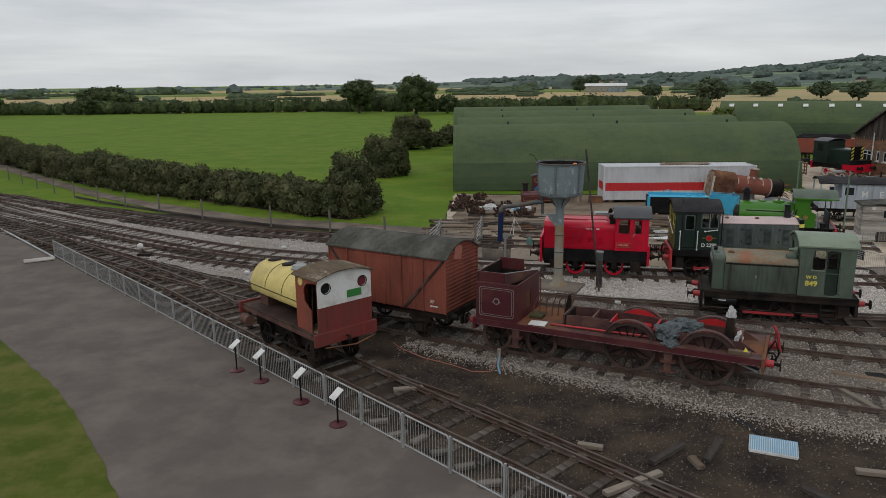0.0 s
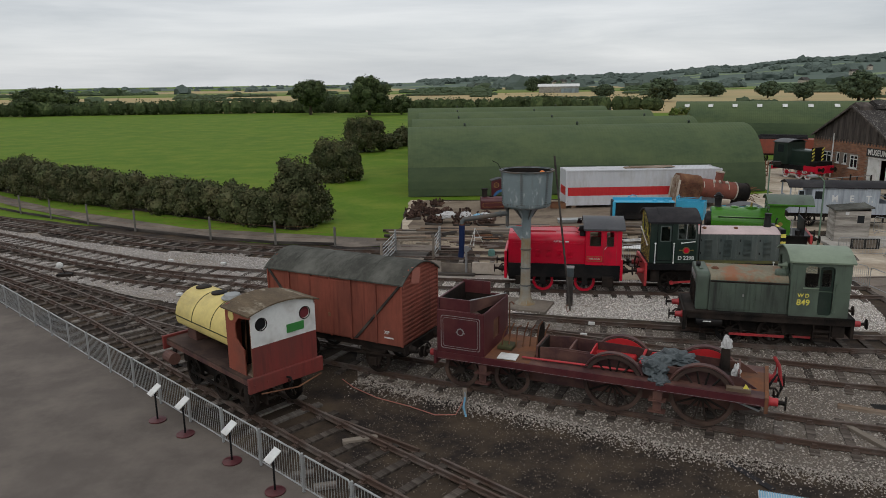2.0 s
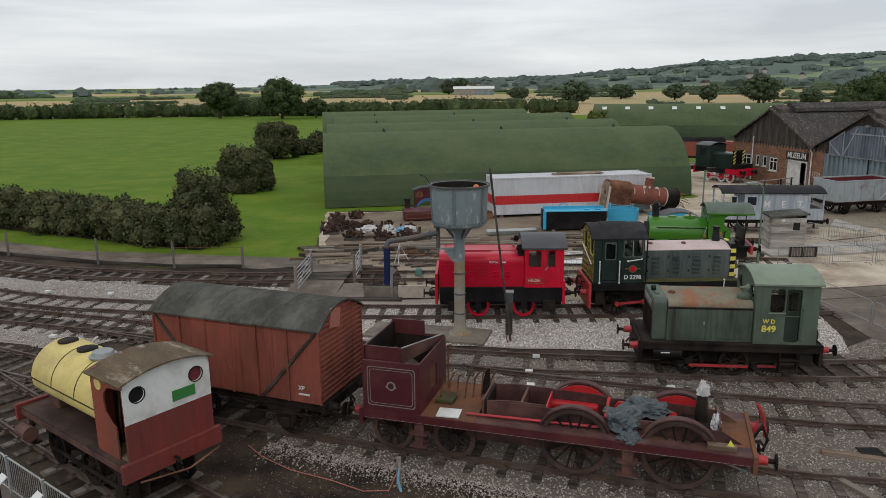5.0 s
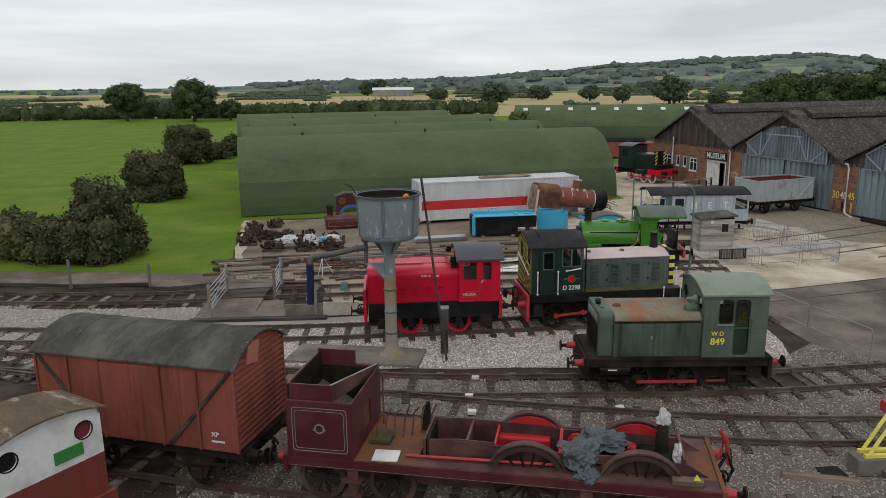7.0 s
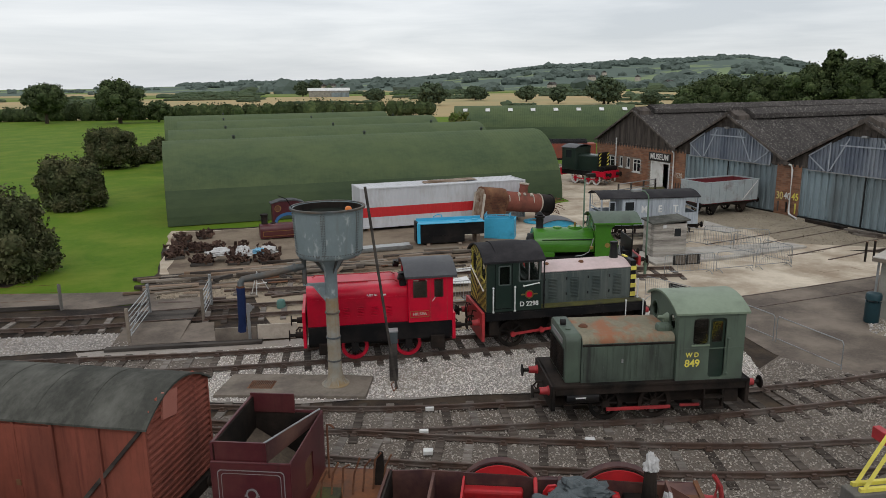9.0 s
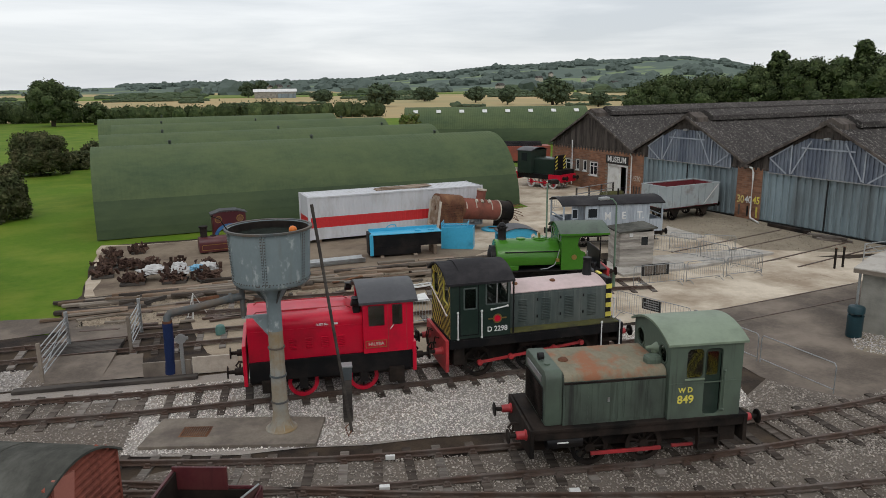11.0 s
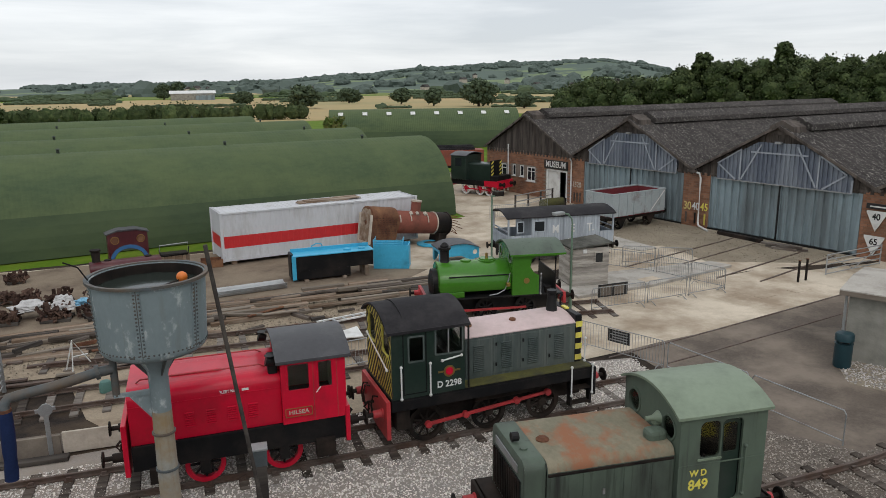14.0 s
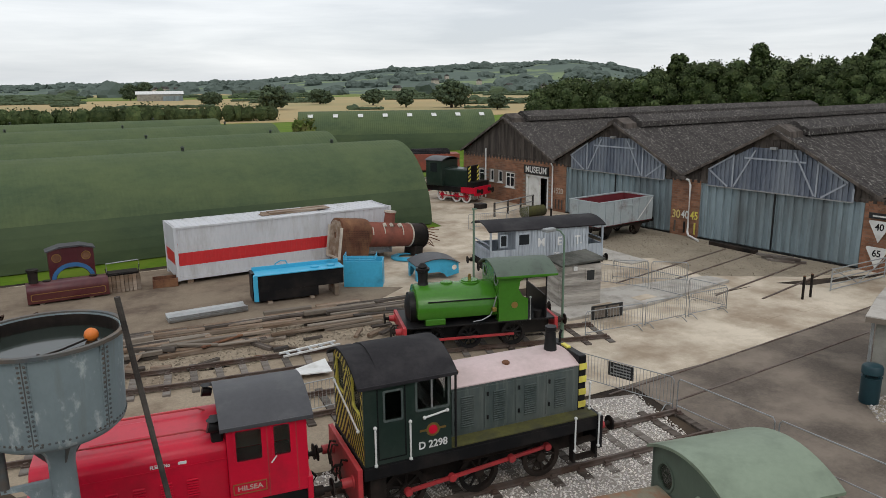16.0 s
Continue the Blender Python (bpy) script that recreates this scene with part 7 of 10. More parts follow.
    col = part("column", lathe([(0.42, 0.1), (0.4, 0.14), (0.27, 0.3), (0.225, 0.62), (0.2, 3.9), (0.23, 4.05), (0.36, 4.28), (0.5, 4.5)], 24), M["tankcol"], t, smooth=True)
    part("column_head", lathe([(0.206, 2.75), (0.206, 3.9), (0.236, 4.05), (0.366, 4.28), (0.506, 4.5)], 24), M["tankblue"], col, smooth=True)
    for i in range(4):
        part("head_bracket", prism([(0.22, 3.95), (0.62, 4.47), (0.34, 4.47)], -0.014, 0.014, "y"), M["rimgrey"], col, at=Matrix.Rotation(2 * math.pi * i / 4 + 0.2, 4, "Z"))
    for z in (0.95, 1.75, 2.6):
        part("column_band", lathe([(0.22, z - 0.03), (0.245, z - 0.02), (0.245, z + 0.02), (0.22, z + 0.03)], 24), M["rimgrey"], col)
    for i in range(8):
        part("base_web", prism([(0.2, 0.1), (0.42, 0.1), (0.22, 0.45)], -0.015, 0.015, "y"), M["tankcol"], col, at=Matrix.Rotation(2 * math.pi * i / 8, 4, "Z"))
    part("base_flange", lathe([(0.46, 0.06), (0.46, 0.12), (0.4, 0.14)], 24), M["tankcol"], col)
    # outlet with its stay, and the swing pipe that carries the bag
    part("outlet_pipe", tube([(-0.84, 0.02, Z0 - 0.02), (-0.84, 0.02, 4.05), (-0.84, 0.02, 3.62)], 0.075, 12), M["rimgrey"], t, smooth=True)
    part("outlet_flange", cyl((-0.84, 0.02, Z0 - 0.12), (-0.84, 0.02, Z0 - 0.04), 0.15, seg=16), M["rimgrey"], t)
    part("pipe_stay", prism([(-0.9, 3.60), (-0.17, 3.52), (-0.17, 3.62), (-0.9, 3.66)], -0.05, 0.05, "y"), M["tankblue"], t)
    part("stay_gusset", prism([(-0.62, 3.57), (-0.19, 2.95), (-0.19, 3.54)], -0.018, 0.018, "y"), M["tankblue"], t)
    sw = part("swing_pipe", tube([(-0.84, 0.02, 4.22), (-1.16, 0.04, 4.20), (-1.9, 0.12, 4.06), (-2.55, 0.2, 3.98), (-2.74, 0.2, 3.96), (-2.82, 0.16, 3.86), (-2.83, 0.14, 3.72)], 0.105, 14), M["rimgrey"], t, "dark iron swing pipe", smooth=True)
    part("joint_flange", cyl((-1.1, 0.04, 4.205), (-1.18, 0.045, 4.195), 0.15, seg=16), M["rimgrey"], sw)
    part("elbow_collar", cyl((-2.83, 0.14, 3.78), (-2.83, 0.14, 3.70), 0.125, seg=16), M["rust"], sw)
    part("bag", tube([(-2.83, 0.14, 3.72), (-2.83, 0.13, 3.3), (-2.845, 0.13, 2.9), (-2.86, 0.15, 2.5), (-2.88, 0.16, 2.28)], 0.13, 14), M["bluehose"], t, "dark blue canvas filling bag", smooth=True)
    part("ladder_hook", tube([(-1.1, 0.1, Z1 + 0.02), (-1.25, 0.15, Z1 + 0.3), (-1.5, 0.2, Z1 + 0.42)], 0.015, 6), M["frame"], t)
    return t


water_tank()
slab = part("tank_plinth", prism([(1.75, 34.95), (6.3, 32.9), (7.0, 34.4), (6.2, 34.85), (2.6, 36.5)], -0.05, 0.1, "z", bevel=0.02), M["slab"])
tagged(slab, "weathered concrete plinth under the water tank", "plinth")
g = thing("drain_grate", "rusty iron grate set in a concrete plinth", "grate", pose(3.35, 35.15, 0.105, 0, 0, -24))
part("frame", wall_with_holes([(-0.42, -0.32), (0.42, -0.32), (0.42, 0.32), (-0.42, 0.32)], [[(-0.37, -0.27), (0.37, -0.27), (0.37, 0.27), (-0.37, 0.27)]], 0.0, 0.03, "y"), M["rust"], g, at=Matrix.Rotation(radians(-90), 4, "X"))
for i in range(12):
    part("grate_bar", box(-0.36 + i * 0.064, -0.335 + i * 0.064, -0.28, 0.28, 0.0, 0.025), M["rust"], g)
p = thing("iron_rod", "long dark iron rod leaning beside the water tank", "rod", Matrix())
part("rod", tube([(7.48, 33.3, 0.0), (7.06, 33.28, 3.3), (6.62, 33.25, 6.8)], 0.045, 8), M["darkwood"], p)
part("rod_hook", tube([(7.48, 33.3, 0.05), (7.3, 33.05, 0.02), (7.25, 33.15, 0.25), (7.36, 33.2, 0.3)], 0.02, 6), M["rust"], p)
p = thing("wooden_post", "dark square timber post with a metal box on top", "post", pose(7.62, 34.05, 0, 0, 0, -15))
part("post", box(-0.14, 0.14, -0.14, 0.14, 0, 1.35, 0.015), M["darkwood"], p)
part("box", box(-0.16, 0.16, -0.16, 0.16, 1.35, 1.75, 0.02), M["tarp"], p)
part("lid", box(-0.18, 0.18, -0.18, 0.18, 1.75, 1.8, 0.01), M["galv"], p)


# ---- container and heavy loose parts ----
def container():
    t = thing("shipping_container", "long off-white shipping container with a red band", "container", pose(19.5, 60.1, 0, 0, 0, -2.2))
    L, W, Z0, Z1 = 12.19, 2.44, 0.3, 2.95
    for y, s in ((-W / 2, 1), (W / 2, -1)):
        for z0, z1, m_ in ((Z0, 0.95, "box_white"), (0.95, 1.62, "box_red"), (1.62, Z1, "box_white")):
            b = corrugated(-L / 2 + 0.1, L / 2 - 0.1, lambda x, z=z1: z, z0, 0.0, 0.28, 0.018)
            if s < 0:
                bmesh.ops.transform(b, matrix=Matrix.Rotation(math.pi, 4, "Z"), verts=b.verts)
            bmesh.ops.translate(b, verts=b.verts, vec=(0, y, 0))
            part("side_panel", b, M[m_], t, "red painted band" if m_ == "box_red" else "")
    for x in (-L / 2, L / 2):
        for z0, z1, m_ in ((Z0, 0.95, "box_white"), (0.95, 1.62, "box_red"), (1.62, Z1, "box_white")):
            part("end_panel", box(x - 0.03, x + 0.03, -W / 2 + 0.05, W / 2 - 0.05, z0, z1), M[m_], t)
        for y in (-W / 2, W / 2):
            part("corner_post", box(x - 0.08, x + 0.08, y - 0.08, y + 0.08, Z0 - 0.12, Z1 + 0.02, 0.01), M["box_white"], t)
    for y in (-W / 2, W / 2):
        part("bottom_rail", box(-L / 2, L / 2, y - 0.06, y + 0.06, Z0 - 0.1, Z0 + 0.05), M["box_white"], t)
        part("top_rail", box(-L / 2, L / 2, y - 0.05, y + 0.05, Z1 - 0.08, Z1 + 0.01), M["box_white"], t)
    prof = []
    k = 40
    for i in range(k):
        a = -L / 2 + 0.08 + i * (L - 0.16) / k
        w = (L - 0.16) / k
        prof += [(a, Z1 - 0.03), (a + w * 0.1, Z1), (a + w * 0.55, Z1), (a + w * 0.65, Z1 - 0.03)]
    part("roof_panel", prism(prof + [(L / 2 - 0.08, Z1 - 0.07), (-L / 2 + 0.08, Z1 - 0.07)], -W / 2 + 0.04, W / 2 - 0.04, "y"), M["box_white"], t)
    for x in (-5.5, 0, 5.5):
        part("bearer", box(x - 0.15, x + 0.15, -1.2, 1.2, 0.0, 0.2), M["timber"], t)
    return t


container()
w = thing("timber_stack", "flat stack of brown boards on the container roof", "timber", pose(20.2, 60.2, 2.955, 0, 0, -2))
for i, (x0, x1, y0, y1, z) in enumerate(((-2.0, 1.2, -0.5, 0.1, 0), (-1.8, 1.4, 0.12, 0.5, 0), (-1.5, 1.0, -0.4, 0.3, 0.06), (0.6, 2.0, -0.5, 0.5, 0.061))):
    part("board", box(x0, x1, y0, y1, z, z + 0.055, 0.006), M["timber"], w)

# black and blue side tank
t = thing("side_tank", "bright blue and black locomotive side tank standing on timbers", "tank", pose(15.45, 53.35, 0.0, 0, 0, -9.5))
part("body", box(0.1, 4.2, 0.05, 1.0, 0.55, 1.32, 0.02), M["black"], t)
part("lower_body", box(0.12, 2.95, 0.06, 1.0, 0.1, 0.6, 0.02), M["black"], t)
part("top_plate", box(-0.05, 4.25, 0.0, 1.05, 1.32, 1.37, 0.01), M["blue"], t, "bright blue top plate")
part("end_strip", box(-0.1, 0.1, 0.0, 0.12, 0.12, 1.36, 0.01), M["blue"], t)
part("end_plate", box(-0.12, 0.02, 0.3, 1.1, 0.12, 1.42, 0.01), M["black"], t)
part("back_rail", box(0.0, 4.2, 1.0, 1.06, 1.36, 1.55, 0.01), M["blue"], t)
part("pipe_hoop", tube([(1.1, 1.1, 1.3), (1.15, 1.1, 1.6), (1.4, 1.1, 1.72), (1.65, 1.1, 1.68), (1.8, 1.1, 1.35)], 0.035, 8), M["blue"], t)
for x in (2.9, 3.7):
    part("filler_lid", lathe([(0.2, 1.37), (0.2, 1.44), (0.14, 1.46)], 16, at=(x, 0.5, 0)), M["blue"], t)
for x in (0.6, 2.6, 3.8):
    part("bearer", box(x - 0.1, x + 0.1, -0.1, 1.1, 0.0, 0.1 if x < 3 else 0.55), M["timber"], t)
t = thing("coal_bunker", "bright sky-blue steel coal bunker with slatted top rail", "bunker", pose(20.1, 53.75, 0.0, 0, 0, -34))
part("front_plate", prism([(0.0, 0.05), (1.95, 0.05), (1.95, 1.3), (1.6, 1.32), (0.0, 1.32)], 0.0, 0.05, "y"), M["blue"], t)
part("back_plate", box(0.0, 1.95, 1.0, 1.05, 0.05, 1.32), M["blue"], t)
part("end_plate", box(0.0, 0.05, 0.05, 1.0, 0.05, 1.32), M["blue"], t)
part("end_plate", box(1.9, 1.95, 0.05, 1.0, 0.05, 1.3), M["blue"], t)
part("floor_plate", box(0.0, 1.95, 0.0, 1.05, 0.0, 0.06), M["blue"], t)
for k in range(3):
    part("coal_rail", tube([(0.02, 1.0, 1.4 + k * 0.09), (0.02, 0.02, 1.4 + k * 0.09), (1.6, 0.02, 1.4 + k * 0.09), (1.6, 1.0, 1.4 + k * 0.09)], 0.022, 6), M["blue"], t)
for x in (0.02, 0.8, 1.6):
    part("rail_post", box(x - 0.02, x + 0.02, 0.0, 0.04, 1.3, 1.6), M["blue"], t)
t = thing("cab_sheet", "bright sky-blue locomotive cab upper with a grey bowed roof", "cab", pose(24.9, 52.9, 0.0, 0, 0, -14))
sd = [(-1.15, 0.0), (-0.95, 0.0), (-0.8, 0.28), (-0.55, 0.4), (0.1, 0.4), (0.35, 0.28), (0.5, 0.1), (1.15, 0.25), (1.15, 0.85)] + [(x, z) for x, z in reversed(bowed(1.15, 0.82, 1.1, 10))][1:]
part("side", wall_with_holes(sd, [ring_pts(0.92, 0.58, 0.14)], -0.75, -0.7, "y"), M["blue"], t)
part("side", wall_with_holes(sd, [], 0.7, 0.75, "y"), M["blue"], t)
part("end", wall_with_holes([(-0.7, 0.0), (-0.5, 0.0), (-0.5, 0.5), (-0.3, 0.62), (0.3, 0.62), (0.5, 0.5), (0.5, 0.0), (0.7, 0.0), (0.7, 0.85), (-0.7, 0.85)], [], -1.15, -1.1, "x"), M["blue"], t)
up_ = bowed(1.2, 0.84, 1.14)
part("roof", prism(up_ + [(x, z - 0.04) for x, z in reversed(up_)], -0.85, 0.85, "y"), M["greyroof"], t, smooth=True)
t = thing("ring_plate", "flat sky-blue steel ring lying on the concrete", "ring", pose(25.9, 57.3, 0.0))
part("ring", lathe([(0.95, 0.02), (0.95, 0.1), (0.55, 0.16), (0.5, 0.1)], 24, ring=True), M["blue"], t)

# rusty boiler, nose down on timbers
t = thing("locomotive_boiler", "stripped red-oxide locomotive boiler with rusty firebox and pale lagging bands", "boiler", pose(22.57, 57.55, 0.45, 0, 8, 3))
part("firebox", prism(rounded_hood(0.76, 0.02, 2.2, 0.6, 10), -1.25, 0.5, "x", bevel=0.03), M["rust"], t, "rust-brown riveted firebox", smooth=True)
part("firebox_end", wall_with_holes([(-0.68, 0.05), (0.68, 0.05), (0.68, 1.6), (0.35, 2.06), (-0.35, 2.06), (-0.68, 1.6)], [ring_pts(0, 1.25, 0.17)], -1.31, -1.25, "x"), M["timber"], t)
for y in (-0.68, 0.68):
    part("end_strip", box(-1.36, -1.26, y - 0.08, y + 0.08, 0.0, 1.75), M["cream2"], t)
part("end_strip", box(-1.36, -1.26, -0.6, 0.6, 0.0, 0.12), M["cream2"], t)
bs = bmesh.new()
for i in range(16):
    for j in range(14):
        box(-1.15 + i * 0.1, -1.12 + i * 0.1, -0.785, -0.75, 0.15 + j * 0.11, 0.18 + j * 0.11, bm=bs)
tagged(part("stay_head", bs, M["scrap"], t), kind="stuff")
part("barrel", cyl((0.45, 0, 1.32), (3.6, 0, 1.32), 0.72, 0.68, 28), M["boiler"], t, smooth=True)
part("firebox_ring", cyl((0.42, 0, 1.32), (0.62, 0, 1.32), 0.8, 0.76, 28), M["rust"], t, smooth=True)
for x in (3.5,):
    part("band", lathe([(0.70, x - 0.04), (0.725, x - 0.03), (0.725, x + 0.03), (0.70, x + 0.04)], 28, "x", at=(0, 0, 1.32)), M["cream2"], t)
for x, a0, a1 in ((1.5, 215, 262), (2.75, 195, 262), (0.72, 228, 268)):
    part("chalk_strip", tube([(x, 0.735 * math.sin(radians(a)), 1.32 - 0.735 * math.cos(radians(a))) for a in range(a0, a1, 6)], 0.035, 6), M["cream2"], t)
for x in (1.6, 2.05, 2.6):
    part("chalk_patch", tube([(x, 0.73 * math.sin(radians(a)), 1.32 - 0.73 * math.cos(radians(a))) for a in range(205, 224, 6)], 0.1, 6), M["cream2"], t)
part("dome", lathe([(0.42, 1.93), (0.31, 2.05), (0.30, 2.55), (0.34, 2.57), (0.34, 2.62)], 20, at=(2.15, 0, 0)), M["boiler"], t, smooth=True)
part("dome_cap", lathe([(0.35, 2.62), (0.35, 2.72), (0.2, 2.74)], 20, at=(2.15, 0, 0)), M["cream2"], t)
part("smokebox", cyl((3.56, 0, 1.3), (4.5, 0, 1.3), 0.72, 0.7, 26), M["frame"], t, smooth=True)
part("smokebox_ring", lathe([(0.66, 4.44), (0.76, 4.46), (0.76, 4.52), (0.6, 4.53)], 26, "x", at=(0, 0, 1.3)), M["frame"], t)
part("saddle", box(3.75, 4.35, -0.55, 0.55, 0.13, 0.75, 0.04), M["frame"], t)
for i in range(16):
    a = 2 * math.pi * i / 16
    part("tube_end", tube([(4.4, 0.4 * math.cos(a), 1.3 + 0.4 * math.sin(a)), (4.9, 0.42 * math.cos(a), 1.25 + 0.45 * math.sin(a)), (5.1 + 0.2 * (i % 3), 0.6 * math.cos(a + 0.3), 1.25 + 0.6 * math.sin(a + 0.3))], 0.025, 5), M["rust"], t)
for x in (-1.0, -0.05):
    part("bearer", box(x, x + 0.32, -0.9, 0.9, -0.5 + x * 0.1, 0.03), M["timber"], t)

# maroon tank and cab sheet, crates
t = thing("side_tank", "lined maroon locomotive saddle tank lying on the concrete", "tank", pose(6.6, 59.75, 0.0, 0, 0, -2.5))
part("body", prism(rounded_hood(0.55, 0.08, 0.95, 0.35), 0.0, 3.5, "x", bevel=0.02), M["maroon"], t, smooth=True)
part("lining", wall_with_holes(rrect(0.15, 3.35, 0.2, 0.55, 0.08), [rrect(0.18, 3.32, 0.23, 0.52, 0.08)], -0.556, -0.552, "y"), M["brass"], t)
part("chimney", lathe([(0.24, 0.9), (0.2, 1.0), (0.22, 1.5), (0.27, 1.52), (0.27, 1.6)], 16, at=(0.35, 0.1, 0)), M["frame"], t, smooth=True)
for x in (0.9, 2.9):
    part("lid", lathe([(0.18, 0.93), (0.18, 1.0)], 14, at=(x, 0.1, 0)), M["frame"], t)
part("bearer", box(0.5, 0.7, -0.5, 0.5, 0.0, 0.08), M["timber"], t)
part("bearer", box(2.6, 2.8, -0.5, 0.5, 0.0, 0.08), M["timber"], t)
t = thing("cab_sheet", "maroon locomotive cab front with blue-edged arch and dark roof", "cab", pose(8.9, 62.2, 0.0, 0, 0, -1.5))
ar = [(-1.05, 0.0), (-0.75, 0.0)] + [(0.78 * math.cos(radians(a)), 0.35 + 0.62 * math.sin(radians(a))) for a in range(180, -1, -15)] + [(0.75, 0.0), (1.05, 0.0), (1.05, 1.85), (0.5, 1.98), (-0.5, 1.98), (-1.05, 1.85)]
part("sheet", wall_with_holes(ar, [ring_pts(-0.68, 1.5, 0.2), ring_pts(0.68, 1.5, 0.2)], 0.0, 0.06, "y"), M["maroon"], t)
part("arch_edge", wall_with_holes([(1.0 * math.cos(radians(a)), 0.35 + 0.85 * math.sin(radians(a))) for a in range(180, -1, -12)] + [(0.8 * math.cos(radians(a)), 0.35 + 0.64 * math.sin(radians(a))) for a in range(0, 181, 12)], [], -0.02, 0.0, "y"), M["arcblue"], t)
part("roof", prism([(-1.15, 1.82), (-0.5, 2.0), (0.5, 2.0), (1.15, 1.82), (1.15, 1.88), (0.5, 2.08), (-0.5, 2.08), (-1.15, 1.88)], -0.05, 0.9, "y"), M["greyroof"], t)
for y in (-0.68, 0.68):
    part("spectacle", lathe([(0.2, 0.01), (0.2, 0.03)], 16, "y", at=(y, 0, 1.5)), M["rust"], t)
    part("rim", lathe([(0.23, -0.01), (0.23, 0.0), (0.19, 0.0), (0.19, -0.01)], 16, "y", at=(y, 0, 1.5), ring=True), M["brass"], t)
for sx in (-1.05, 1.0):
    part("side_sheet", box(sx, sx + 0.05, 0.06, 0.85, 0.0, 1.85), M["maroon"], t)
t = thing("stillage", "grey slatted timber crate with iron scrap on top", "crate", pose(10.85, 59.75, 0, 0, 0, -4))
for i in range(8):
    part("slat", box(-0.75 + i * 0.19, -0.58 + i * 0.19, -0.42, -0.38, 0.0, 0.85, 0.005), M["timber"], t)
part("back", box(-0.75, 0.76, 0.38, 0.42, 0.0, 0.85), M["timber"], t)
for sx in (-0.75, 0.72):
    part("side", box(sx, sx + 0.04, -0.38, 0.38, 0.0, 0.85), M["timber"], t)
part("iron_frame", tube([(-0.8, -0.4, 1.25), (-0.75, -0.4, 0.9), (0.7, -0.4, 0.95), (0.75, -0.4, 1.3)], 0.03, 6), M["frame"], t)
part("iron_frame", tube([(-0.7, 0.3, 0.85), (-0.7, 0.3, 1.35), (0.8, 0.3, 1.4), (0.8, 0.3, 0.85)], 0.03, 6), M["galv"], t)
part("scrap", box(-0.7, 0.7, -0.35, 0.35, 0.8, 0.98, 0.03), M["frame"], t)
t = thing("iron_tray", "open rusty iron tray on the concrete", "tray", pose(12.75, 59.35, 0, 0, 0, -12))
for a in (box(-0.6, 0.6, -0.4, 0.4, 0.0, 0.08), box(-0.6, 0.6, -0.4, -0.36, 0.08, 0.42), box(-0.6, 0.6, 0.36, 0.4, 0.08, 0.42), box(-0.6, -0.56, -0.36, 0.36, 0.08, 0.42), box(0.56, 0.6, -0.36, 0.36, 0.08, 0.42)):
    part("plate", a, M["rust"], t)
t = thing("sheet_stack", "stack of galvanised trough sections on the concrete", "metal stack", pose(13.1, 53.1, 0, 0, 0, -3))
for i in range(3):
    part("trough", prism([(-0.35, 0.02 + i * 0.07), (0.35, 0.02 + i * 0.07), (0.42, 0.14 + i * 0.07), (0.37, 0.14 + i * 0.07), (0.3, 0.06 + i * 0.07), (-0.3, 0.06 + i * 0.07), (-0.37, 0.14 + i * 0.07), (-0.42, 0.14 + i * 0.07)], -1.7, 1.7, "x"), M["galvpale"], t)

# long weathered baulks along the edge of the concrete
rnd = random.Random(5)
n_b = 0
for i in range(95):
    x = rnd.uniform(0.5, 20)
    row = rnd.choice((0, 0, 1, 1, 2, 3, 4))
    y = 52.4 - 0.095 * x - row * 0.62 + rnd.uniform(-0.25, 0.25) - (0.9 if x < 8 else 0)
    L = rnd.uniform(1.6, 4.6)
    t = thing("timber_baulk", "long weathered railway timber lying on the ground", "timber", pose(x, y, rnd.choice((0.0, 0.0, 0.14)), rnd.uniform(-2, 2), 0, rnd.uniform(-12, -3)), "loose timbers beside the track")
    part("baulk", box(-L / 2, L / 2, -rnd.uniform(0.09, 0.15), rnd.uniform(0.09, 0.15), 0.0, rnd.uniform(0.1, 0.18), 0.02), rnd.choice((M["timber"], M["timber"], M["sleeper"], M["timber_pale"])), t)

# broken ends of timber thrown about on the rubble
rnd = random.Random(41)
for k in range(46):
    f = rnd.random()
    L = rnd.uniform(0.5, 1.9)
    t = thing("timber_offcut", "short broken piece of weathered timber on the rubble", "timber", pose(1.5 + 19 * f, 49.9 - 2.9 * f + rnd.uniform(-1.7, 1.5), rnd.choice((0.0, 0.0, 0.12, 0.2)), rnd.uniform(-6, 6), rnd.uniform(-2, 2), rnd.gauss(-9, 32)), "broken timber on the rubble")
    part("offcut", box(-L / 2, L / 2, -rnd.uniform(0.05, 0.14), rnd.uniform(0.05, 0.14), 0.0, rnd.uniform(0.05, 0.16), 0.015), rnd.choice((M["timber"], M["timber_pale"], M["sleeper"], M["darkwood"], M["rust"])), t)

